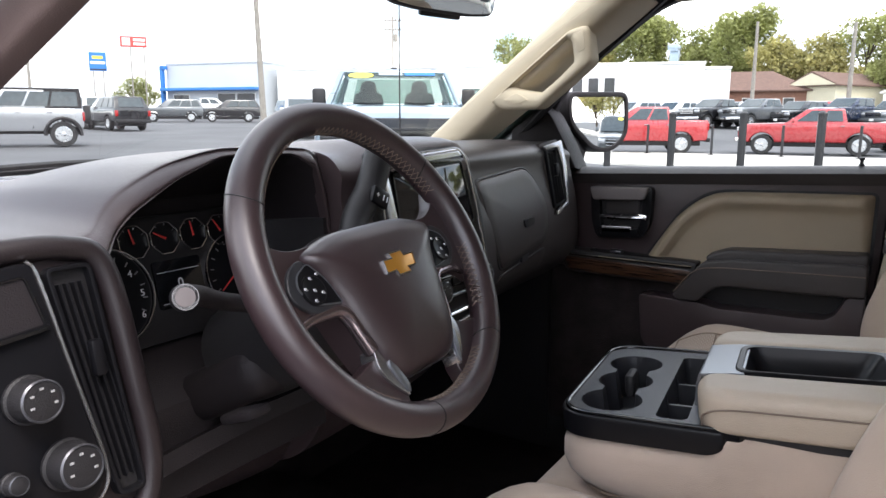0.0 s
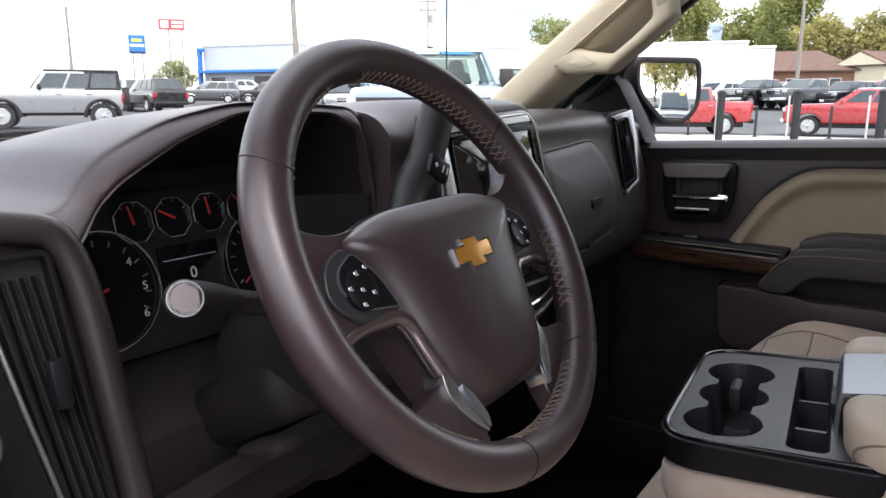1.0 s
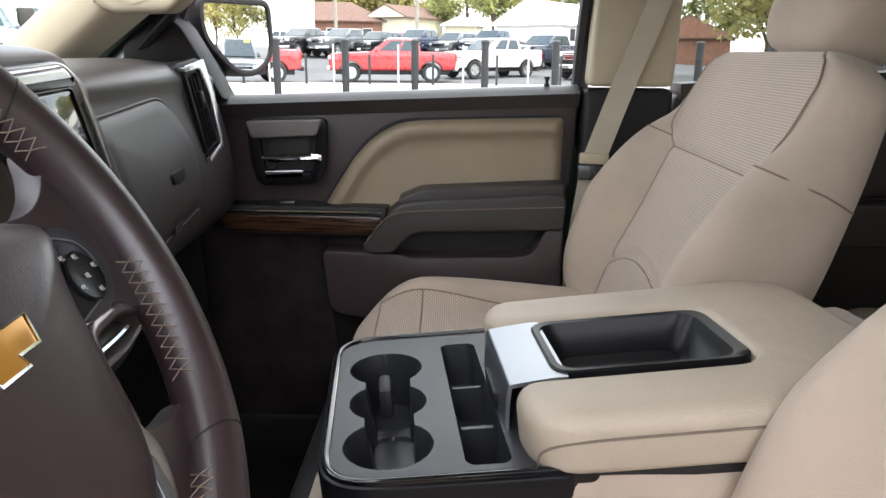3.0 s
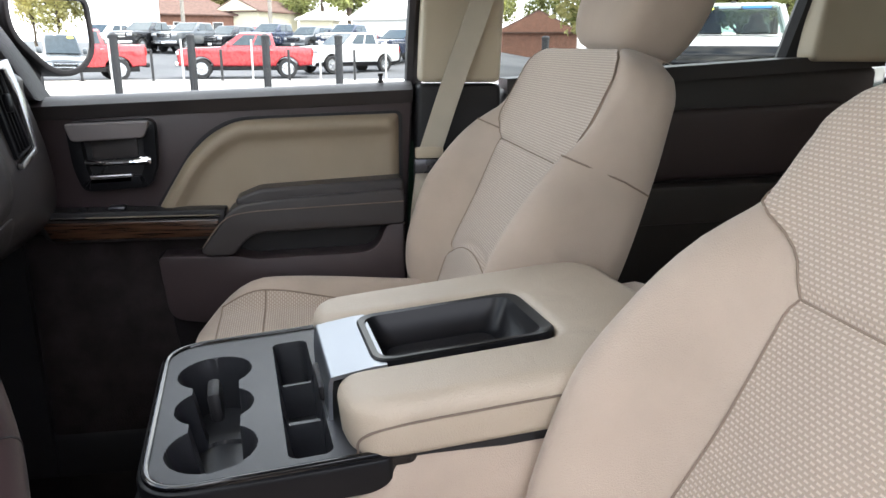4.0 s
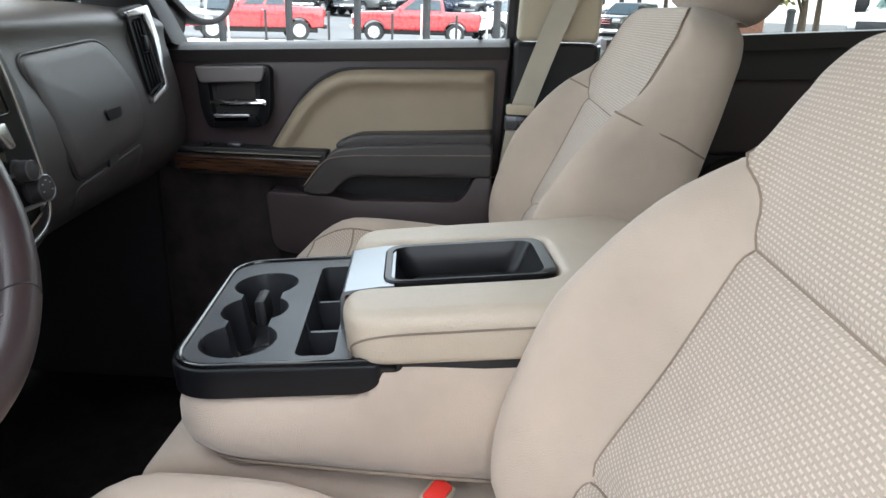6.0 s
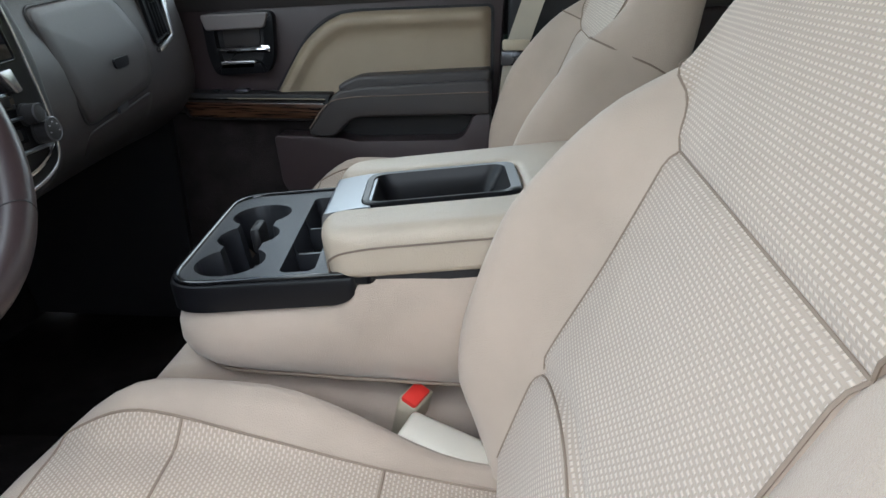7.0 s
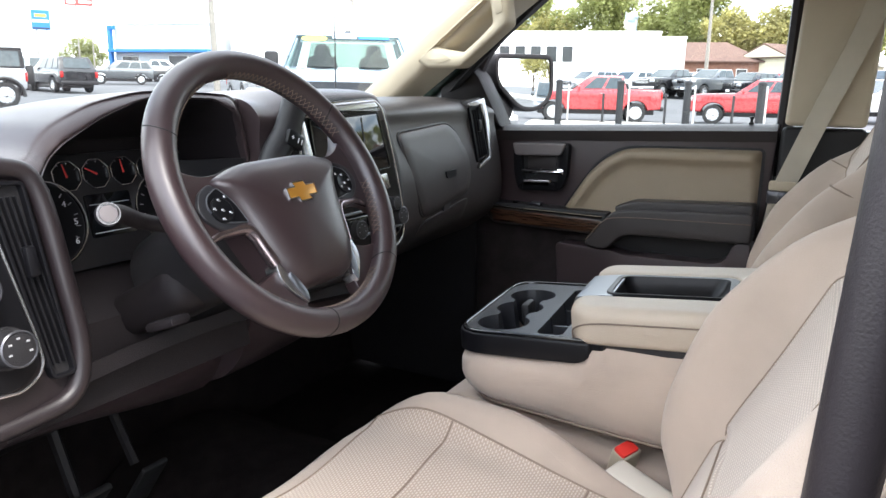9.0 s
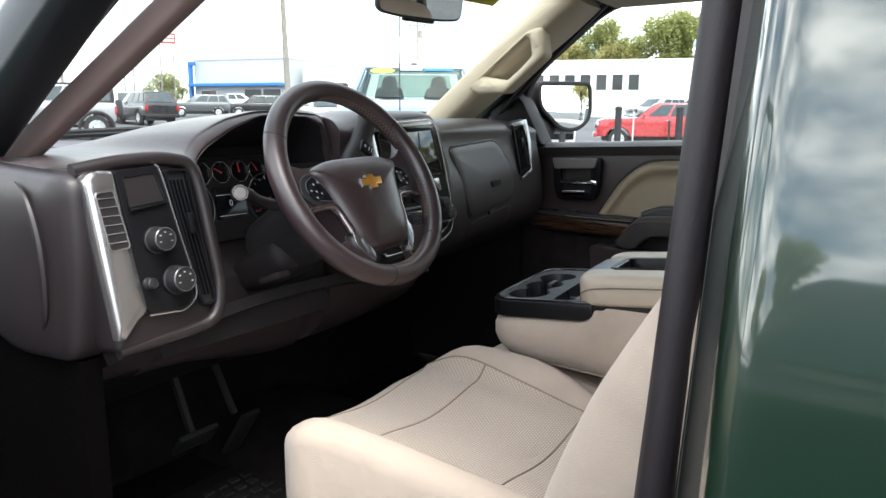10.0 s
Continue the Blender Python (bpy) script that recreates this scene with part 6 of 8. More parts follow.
part("pocket_panel", prism(pk, 0.772, 0.712, "x", 0.008, 3), DASH, pdoor, "brown pull pocket panel", angle=18)
part("pocket_back", prism(rounded([(-0.05, 1.08), (-0.37, 1.08), (-0.37, 1.16), (-0.05, 1.15)], 0.008), 0.7705, 0.7735, "x"), BLACK, pdoor)
# wood strip and switch ledge
sw = prism(rounded([(0.30, 1.188), (-0.045, 1.186), (-0.030, 1.128), (0.28, 1.130)], [0.01, 0.006, 0.006, 0.02], 4), 0.775, 0.722, "x", 0.008, 3)
ledge = part("switch_ledge", sw, BLACK, pdoor, "black switch ledge")
part("wood_strip", prism(rounded([(0.285, 1.170), (-0.032, 1.168), (-0.022, 1.134), (0.27, 1.136)], 0.006), 0.724, 0.717, "x", 0.003), WOOD, ledge, "dark wood-grain strip")
part("chrome_line", tube([(0.7175, 0.29, 1.177), (0.7155, 0.12, 1.1765), (0.7155, -0.034, 1.1755)], 0.0028, 6), CHROME, ledge, "thin chrome line")
part("window_switch", rbox((0.742, 0.155, 1.191), (0.026, 0.030, 0.008), 0.003), GUNMETAL, ledge, "window switch", )
part("lock_switch", rbox((0.742, 0.215, 1.190), (0.018, 0.014, 0.006), 0.002), SATIN_BLACK, ledge)
# lower panel darkened the same way, shadow put into its colour
lowp = rounded([(0.10, 1.10), (0.05, 0.72), (-0.385, 0.72), (-0.385, 1.03), (-0.09, 1.022), (-0.06, 1.075)], 0.03, 5)
part("lower_panel", prism(lowp, 0.774, 0.757, "x", 0.008, 3), KNEE, pdoor, "lower door panel, coloured black for the shade there")

# grab handle on the passenger A-pillar
gh = thing("grab_handle", "tan moulded grab handle on the windshield pillar", "handle", at=(0.59, 0.35, 1.60))
g_out = [(0.388, 1.549), (0.291, 1.629), (0.199, 1.701), (0.160, 1.710), (0.147, 1.633), (0.201, 1.589), (0.268, 1.536), (0.357, 1.535)]
g_in = [(0.336, 1.587), (0.266, 1.638), (0.204, 1.684), (0.195, 1.676), (0.188, 1.634), (0.222, 1.602), (0.261, 1.572), (0.306, 1.578)]
g_out = [tuple(q)[:2] for q in spline([(y, z, 0) for y, z in rounded(g_out, 0.012, 2)], 2, closed=True)]
g_in = [tuple(q)[:2] for q in spline([(y, z, 0) for y, z in rounded(g_in, 0.008, 2)], 2, closed=True)]
grip_rings = [[(x, lerp(o[0], i[0], k), lerp(o[1], i[1], k)) for o, i in zip(g_out, g_in)] for x, k in ((0.545, 0.0), (0.508, 0.0), (0.500, 0.06), (0.496, 0.2), (0.4945, 0.5), (0.497, 0.82), (0.502, 0.95), (0.512, 1.0), (0.560, 1.0))]
part("grip", loft(grip_rings, caps=False), TAN_TRIM, gh, "tan moulded grip frame", angle=55)
part("foot_cap", prism(rounded([(0.352, 1.556), (0.318, 1.572), (0.288, 1.556), (0.322, 1.546)], 0.006), 0.4965, 0.4935, "x", 0.001), TAN_TRIM, gh, "tan screw cap")
part("upper_cap", prism(rounded([(0.190, 1.690), (0.166, 1.698), (0.160, 1.660), (0.178, 1.652)], 0.006), 0.4965, 0.4935, "x", 0.001), TAN_TRIM, gh, "tan screw cap")

# door mirror outside the passenger window
dm = thing("door_mirror", "black passenger door mirror with chrome-free housing", "mirror", at=(0.95, 0.30, 1.42))
MM = Matrix.Translation((0.982, 0.312, 1.504)) @ Matrix.Rotation(radians(-20), 4, "Z") @ Matrix(((1, 0, 0, 0), (0, 0.0, -1.0, 0), (0, 1.0, 0.0, 0), (0, 0, 0, 1)))
mo = rounded([(-0.130, 0.084), (0.122, 0.090), (0.130, -0.036), (0.064, -0.082), (-0.020, -0.080), (-0.128, 0.000)], [0.03, 0.035, 0.04, 0.04, 0.04, 0.04], 6)
casing = loft([[(x * k, y * k, z) for x, y in mo] for k, z in ((0.70, -0.11), (0.90, -0.085), (1.0, -0.04), (1.0, 0.0), (0.985, 0.006))])
part("mirror_housing", casing, KNEE, dm, "black plastic housing", m=MM, angle=50)
part("mirror_rim", frame_ring([(x * 0.99, y * 0.99) for x, y in mo], 0.014, 0.004, 0.014, "z", 0.003), KNEE, dm, m=MM)
glass_o = offset_outline(mo, 0.010)
bulge = loft([[(x * k, y * k, 0.0125 - ((x * k) ** 2 + (y * k) ** 2) / 6.4) for x, y in glass_o] for k in (0.03, 0.15, 0.3, 0.45, 0.6, 0.75, 0.9, 1.0)][::-1])
part("mirror_glass", bulge, MIRROR, dm, "bulged mirror glass", m=MM, angle=80)
part("mirror_arm", loft([[(x, 0.38 + 0.05 * math.cos(q), 1.43 + hgt * math.sin(q)) for q in (2 * math.pi * j / 14 for j in range(14))] for x, hgt in ((0.82, 0.075), (0.88, 0.062), (0.96, 0.050))]), KNEE, dm, "black mirror arm")

# rear-view mirror on the windshield
rv = thing("rear_view_mirror", "black rear-view mirror hung from the windshield", "mirror", at=(0.05, 0.25, 1.72))
RVM = Matrix.Translation((0.075, 0.245, 1.722)) @ Matrix.Rotation(radians(-14), 4, "Z") @ Matrix.Rotation(radians(8), 4, "X") @ Matrix(((1, 0, 0, 0), (0, 0, -1, 0), (0, 1, 0, 0), (0, 0, 0, 1)))
ro = rounded([(-0.125, 0.032), (0.125, 0.032), (0.122, -0.030), (0.06, -0.036), (-0.06, -0.036), (-0.122, -0.030)], [0.02, 0.02, 0.02, 0.02, 0.02, 0.02], 5)
part("mirror_case", loft([[(x * k, y * k, z) for x, y in ro] for k, z in ((0.6, -0.035), (0.92, -0.022), (1.0, -0.004), (0.985, 0.003))]), BLACK, rv, m=RVM, angle=50)
part("mirror_glass", prism(offset_outline(ro, 0.005), 0.0025, 0.0040, "z"), MIRROR, rv, m=RVM)
part("mirror_button", rbox((0.0, -0.037, -0.006), (0.09, 0.012, 0.012), 0.004), BLACK, rv, m=RVM)
part("mirror_stem", tube([(0.075, 0.262, 1.74), (0.065, 0.24, 1.775), (0.06, 0.235, 1.79)], 0.010, 8), BLACK, rv)

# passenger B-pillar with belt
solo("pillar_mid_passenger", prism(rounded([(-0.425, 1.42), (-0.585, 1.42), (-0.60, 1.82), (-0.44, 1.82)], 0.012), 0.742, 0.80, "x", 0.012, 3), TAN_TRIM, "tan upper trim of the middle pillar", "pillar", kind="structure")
solo("pillar_mid_passenger_lower", prism(rounded([(-0.42, 0.64), (-0.60, 0.64), (-0.588, 1.417), (-0.42, 1.417)], 0.012), 0.748, 0.82, "x", 0.012, 3), BLACK, "black lower trim of the middle pillar", "pillar", kind="structure")
pb = thing("seat_belt", "beige seat belt hanging from the middle pillar", "seat belt", at=(0.72, -0.47, 1.3))


def webbing(path, w=0.046, across=(0, 1, 0)):
    P = spline(path, 6)
    A = Vector(across)
    return loft([[p - A * w / 2, p + A * w / 2, p + A * w / 2 + Vector((0.0014, 0, 0.0008)), p - A * w / 2 + Vector((0.0014, 0, 0.0008))] for p in P])


part("webbing", webbing([(0.722, -0.585, 1.715), (0.728, -0.552, 1.60), (0.726, -0.490, 1.43), (0.720, -0.440, 1.285)]), BELT_MAT, pb, "beige woven webbing")
part("lap_webbing", webbing([(0.718, -0.438, 1.275), (0.724, -0.420, 1.10), (0.730, -0.41, 0.80)]), BELT_MAT, pb)
part("latch_plate", rbox((0.714, -0.434, 1.262), (0.010, 0.052, 0.030), 0.004), GUNMETAL, pb, "grey metal latch plate")
part("latch_cover", rbox((0.714, -0.438, 1.288), (0.014, 0.056, 0.022), 0.005), TAN_TRIM, pb)
dr = thing("belt_guide", "chrome belt guide loop on the middle pillar", "belt guide", at=(0.73, -0.585, 1.72))
part("guide_cover", rbox((0.738, -0.585, 1.755), (0.022, 0.085, 0.060), 0.010, 3), TAN_TRIM, dr)
part("guide_loop", tube(spline([(0.722, -0.622, 1.735), (0.716, -0.620, 1.712), (0.714, -0.585, 1.704), (0.716, -0.550, 1.712), (0.722, -0.548, 1.735)], 5), 0.004, 8), CHROME, dr, "chrome loop")

# rear passenger door, rear bench and back glass
rd = thing("rear_door", "dark brown trimmed rear passenger door, shut", "door", at=(0.80, -1.0, 0.7))
part("door_panel", prism(rounded([(-0.602, 0.70), (-1.45, 0.70), (-1.45, 1.45), (-0.602, 1.415)], 0.02), 0.775, 0.83, "x", 0.006), DASH_DARK, rd, "dark rear door panel")
part("tan_insert", prism(rounded([(-0.70, 1.20), (-1.40, 1.22), (-1.40, 1.375), (-0.72, 1.352)], 0.03, 5), 0.784, 0.755, "x", 0.012, 3), DASH, rd, "brown padded insert")
part("door_armrest", prism(rounded([(-0.78, 1.12), (-1.40, 1.13), (-1.40, 1.215), (-0.86, 1.20)], 0.03, 5), 0.772, 0.71, "x", 0.014, 3), DASH_DARK, rd)
part("window_ledge", sheet(lambda u, v: (lerp(0.755, 0.83, v), lerp(-0.602, -1.45, u), 1.426 + 0.055 * u), 6, 3, 0.03), DASH_DARK, rd)
part("outer_skin", prism(rounded([(-0.46, 0.62), (-1.60, 0.62), (-1.60, 1.46), (-0.46, 1.40)], 0.03), 0.92, 0.945, "x", 0.008), GREEN_PAINT, rd, "dark green outer skin")
part("window_pane", sheet(lambda u, v: (lerp(0.835, 0.735, v), lerp(-0.605, -1.28, u), lerp(1.415 + 0.05 * u, 1.80, v)), 3, 3, 0.0), MID_TINT, rd, "tinted rear door glass")
part("quarter_frame", tube([(0.835, -1.265, 1.45), (0.80, -1.285, 1.60), (0.735, -1.32, 1.80)], 0.028, 8), BLACK, rd, "black window divider")
solo("pillar_rear_passenger", prism(rounded([(-1.258, 1.46), (-1.66, 1.46), (-1.66, 1.82), (-1.298, 1.82)], 0.02), 0.735, 0.80, "x", 0.012, 3), TAN_TRIM, "tan trim of the rear pillar", "pillar", kind="structure")
solo("pillar_rear_driver", prism(rounded([(-1.34, 1.42), (-1.66, 1.42), (-1.66, 1.82), (-1.37, 1.82)], 0.02), -0.76, -0.70, "x", 0.012, 3), TAN_TRIM, "tan trim of the rear pillar", "pillar", kind="structure")
rb = thing("rear_bench", "tan cloth rear bench seat", "bench seat", at=(0.02, -1.2, 0.62))
part("bench_cushion", rbox((0.02, -1.18, 0.92), (1.44, 0.52, 0.17), 0.06, 4), TAN, rb)
for sx in (-0.35, 0.39):
    part("bench_backrest", rbox((0, 0, 0), (0.72, 0.14, 0.55), 0.05, 4), TAN, rb, m=Matrix.Translation((sx, -1.50, 1.24)) @ Matrix.Rotation(radians(12), 4, "X"))
    part("bench_head_restraint", rbox((sx, -1.56, 1.56), (0.24, 0.10, 0.14), 0.04, 4), TAN, rb)
solo("window_back", sheet(lambda u, v: (lerp(-0.66, 0.70, u), -1.665 + 0.05 * v, lerp(1.44, 1.80, v)), 4, 3, 0.005), TINT, "tinted back glass of the cab", "window", kind="structure")

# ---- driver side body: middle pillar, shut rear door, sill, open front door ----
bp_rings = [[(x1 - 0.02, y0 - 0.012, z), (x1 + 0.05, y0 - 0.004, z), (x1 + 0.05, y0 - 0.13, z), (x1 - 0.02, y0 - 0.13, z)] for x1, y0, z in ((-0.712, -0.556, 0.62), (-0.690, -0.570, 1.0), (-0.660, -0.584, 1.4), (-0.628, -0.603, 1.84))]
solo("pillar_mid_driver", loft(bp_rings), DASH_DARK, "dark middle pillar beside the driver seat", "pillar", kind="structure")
seal = tube(spline([(-0.707, -0.537, 0.66), (-0.680, -0.554, 1.00), (-0.661, -0.566, 1.25), (-0.642, -0.578, 1.50), (-0.617, -0.594, 1.82)], 6), 0.0175, 14)
solo("door_seal", seal, SEAL, "soft grey door seal on the middle pillar", "door seal", kind="structure")
jamb = [[(x0, y0, z), (x1, y0 - 0.085, z), (x1, y0 - 0.13, z), (x0, y0 - 0.13, z)] for x0, x1, y0, z in ((-0.712, -0.955, -0.568, 0.62), (-0.686, -0.955, -0.578, 1.05), (-0.660, -0.925, -0.590, 1.40), (-0.622, -0.800, -0.618, 1.84))]
solo("pillar_skin_driver", loft(jamb), GREEN_PAINT, "dark green painted door jamb", "pillar", kind="structure", angle=20)


def skin_x(z):
    return -0.985 + 0.25 * max(0.0, z - 1.05) ** 2


ld = thing("rear_door_driver_side", "glossy dark green rear door, shut", "door", at=(-0.95, -1.1, 0.7))
part("outer_skin", sheet(lambda u, v: (skin_x(lerp(0.62, 1.372, v)), lerp(-0.7315, -1.60, u), lerp(0.62, 1.372, v)), 30, 20, 0.03), GREEN_PAINT, ld, "glossy dark green door skin")
part("window_frame", sheet(lambda u, v: (skin_x(lerp(0.62, 1.86, v)) + 0.018 * math.exp(-u / 0.06), lerp(-0.656 - 0.015 * v, -0.731 - 0.015 * v, u), lerp(0.62, 1.86, v)), 20, 40, 0.03), GREEN_PAINT, ld, "dark green front edge and window frame")
part("belt_strip", prism(rounded([(-0.743, 1.366), (-1.60, 1.366), (-1.60, 1.392), (-0.743, 1.392)], 0.006), -0.966, -0.930, "x", 0.006), BLACK, ld, "black belt strip")
lp = part("window_pane", sheet(lambda u, v: (skin_x(lerp(1.39, 1.84, v)) + 0.012, lerp(-0.746, -1.50, u), lerp(1.39, 1.84, v)), 3, 8, 0.004), TINT, ld, "tinted rear door glass")
part("window_channel", tube([(skin_x(z) + 0.004, -0.746 - 0.015 * (z - 1.38) / 0.48, z) for z in (1.38, 1.5, 1.62, 1.74, 1.85)], 0.010, 8), BLACK, ld)
part("door_handle", tube(spline([(-0.985, -0.80, 1.235), (-1.015, -0.84, 1.24), (-1.015, -0.93, 1.24), (-0.985, -0.97, 1.24)], 5), 0.012, 10), GREEN_PAINT, ld, "green pull handle")
solo("door_sill", rbox((0.845, -0.45, 0.63), (0.15, 2.3, 0.17), 0.02, 3), BLACK, "black sill below the passenger doors", "sill", kind="structure")
solo("door_sill", rbox((-0.84, -0.08, 0.60), (0.16, 1.16, 0.10), 0.02, 3), DASH_DARK, "black sill plate below the driver door opening", "sill", kind="structure")
# driver kick panel; the footwell's shade is painted in by a near-black colour
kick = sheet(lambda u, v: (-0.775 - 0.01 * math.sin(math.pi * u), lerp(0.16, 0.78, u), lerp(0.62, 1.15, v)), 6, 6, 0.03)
solo("kick_panel", kick, KICK_SHADED, "black kick panel in the driver footwell, its shade put into the colour", "trim", kind="structure")
solo("kick_panel", sheet(lambda u, v: (0.785, lerp(0.34, 0.80, u), lerp(0.62, 1.42, v)), 3, 3, 0.03), BLACK, "black kick panel in the passenger footwell", "trim", kind="structure")
# plastic seat side with recline lever and belt anchor on the driver seat's outer flank
dsb = thing("seat_belt_anchor", "beige plastic belt anchor beside the driver seat", "belt anchor", at=(-0.66, -0.45, 0.95))
part("anchor_cover", rbox((0, 0, 0), (0.012, 0.030, 0.022), 0.005), TAN_TRIM, dsb, m=Matrix.Translation((-0.644, -0.549, 1.222)))
part("anchor_strap", rbox((0, 0, 0), (0.005, 0.026, 0.13), 0.002), BELT_MAT, dsb, m=Matrix.Translation((-0.648, -0.552, 1.150)))

od = thing("driver_door", "dark green driver door, swung wide open", "door", at=(-0.95, 0.50, 0.7))
OD = Matrix.Translation((-0.935, 0.53, 0.0)) @ Matrix.Rotation(radians(-60), 4, "Z")
# local frame: y runs back along the shut door (minus), x out of the truck (minus)
part("outer_skin", prism(rounded([(0.0, 0.62), (-1.10, 0.62), (-1.10, 1.38), (0.0, 1.36)], 0.03), -0.05, -0.02, "x", 0.01), GREEN_PAINT, od, "dark green outer skin", m=OD)
part("inner_panel", prism(rounded([(-0.03, 0.68), (-1.07, 0.68), (-1.07, 1.38), (-0.03, 1.38)], 0.03), -0.019, 0.07, "x", 0.01), DASH_DARK, od, "dark inner panel", m=OD)
part("tan_insert", prism(rounded([(-0.30, 1.17), (-1.0, 1.17), (-1.0, 1.35), (-0.46, 1.35)], 0.04), 0.068, 0.095, "x", 0.01), TAN_VINYL, od, "tan padded insert", m=OD)
part("door_armrest", prism(rounded([(-0.25, 1.08), (-1.0, 1.09), (-1.0, 1.18), (-0.30, 1.18)], 0.03), 0.068, 0.14, "x", 0.012), DASH_DARK, od, m=OD)
part("window_frame", tube(spline([(0.0, -0.06, 1.37), (0.06, -0.30, 1.60), (0.11, -0.50, 1.78), (0.13, -0.75, 1.82), (0.12, -1.04, 1.82), (0.0, -1.07, 1.37)], 6), 0.020, 8), GREEN_PAINT, od, "dark green window frame", m=OD)
odp = part("window_pane", sheet(lambda u, v: (lerp(0.0, 0.12, v), lerp(lerp(-0.10, -0.52, v), -1.05, u), lerp(1.37, 1.80, v)), 3, 3, 0.0), GLASS, od, "clear door glass", m=OD)
odp.visible_shadow = False


# ---- outside: ground, pavement, posts ----
def ramp(x, x0, x1):
    k = min(1.0, max(0.0, (x - x0) / (x1 - x0)))
    return k * k * (3 - 2 * k)


def ground_z(x, y):
    """The lot climbs gently ahead of the cab, and behind the first row on the passenger side."""
    dx, dy = x + 0.95, y + 0.45
    az, d = math.degrees(math.atan2(dx, dy)), math.hypot(dx, dy)
    ahead = 0.0215 * max(0.0, min(d, 110.0)) * ramp(d, 4, 9)
    aside = interp(d, ((0, 0.0), (16, 0.0), (23, 0.15), (34, 0.19), (40, 0.32), (54, 1.10), (75, 1.50), (100, 2.05), (130, 2.4)))
    back = 0.22 * ramp(d, 5, 11)
    return ahead * ramp(az, -60, -40) * (1 - ramp(az, 58, 70)) + aside * ramp(az, 58, 70) * (1 - ramp(az, 100, 108)) + back * ramp(az, 102, 110) * (1 - ramp(az, 132, 140))


def polar(az, dist):
    """A place outside by its bearing from the cab (degrees from ahead towards the right) and distance, on the ground."""
    x, y = -0.95 + dist * math.sin(radians(az)), -0.45 + dist * math.cos(radians(az))
    return Vector((x, y, ground_z(x, y)))


def ground_pt(u, v):
    r, a = 0.5 * 4000 ** v - 0.5, 2 * math.pi * u
    x, y = -0.95 + r * math.sin(a), -0.45 + r * math.cos(a)
    return (x, y, ground_z(x, y))


gr = sheet(ground_pt, 180, 60)
bmesh.ops.remove_doubles(gr, verts=gr.verts, dist=1e-5)
solo("ground", gr, ASPHALT, "grey asphalt car lot", "ground", kind="structure")
solo("pavement", prism([(21.0, -60), (29.4, -60), (29.4, 30), (21.0, 30)], 0.004, 0.22, "z", 0.02), CONCRETE, "pale concrete strip across the lot", "pavement", kind="structure")


def post(name, m, r, h, mat, label, group):
    p = thing(name, label, "post", group)
    part("shaft", lathe([(r, 0), (r, h - 0.02), (r * 0.98, h - 0.006), (r * 0.8, h)], 12), mat, p)
    part("cap", lathe([(r * 1.12, h - 0.03), (r * 1.12, h - 0.004), (r * 0.7, h + 0.012), (0.002, h + 0.016)], 12), mat, p)
    part("base_plate", rbox((0, 0, 0.01), (r * 4.5, r * 4.5, 0.02), 0.004, 1), mat, p)
    p.matrix_basis = m
    return p


first = post("fence_post", pose(7.62, 3.40, 0), 0.042, 1.60, BLACK_STEEL, "black steel fence post beside the lot", "black fence posts")
for k in range(1, 10):
    copy_thing(first, pose(7.62 - 0.02 * k, 3.40 - 0.775 * k, 0))
far = post("slim_post", pose(28.3, 10.8, 0.22), 0.048, 1.14, BLACK_STEEL, "slim dark post on the concrete strip", "slim posts")
for k in range(1, 8):
    copy_thing(far, pose(28.3, 10.8 - 2.5 * k, 0.22))
wp = post("white_post", pose(28.0, 9.7, 0.22), 0.036, 1.50, PALE_POST, "thin white marker post", "white posts")
for k in range(1, 6):
    copy_thing(wp, pose(28.0, 9.7 - 2.52 * k, 0.22))


# ---- vehicles ----
def arc(cx, cz, r, a0, a1, n=8):
    return [(cx + r * math.cos(radians(lerp(a0, a1, k / n))), cz + r * math.sin(radians(lerp(a0, a1, k / n)))) for k in range(n + 1)]


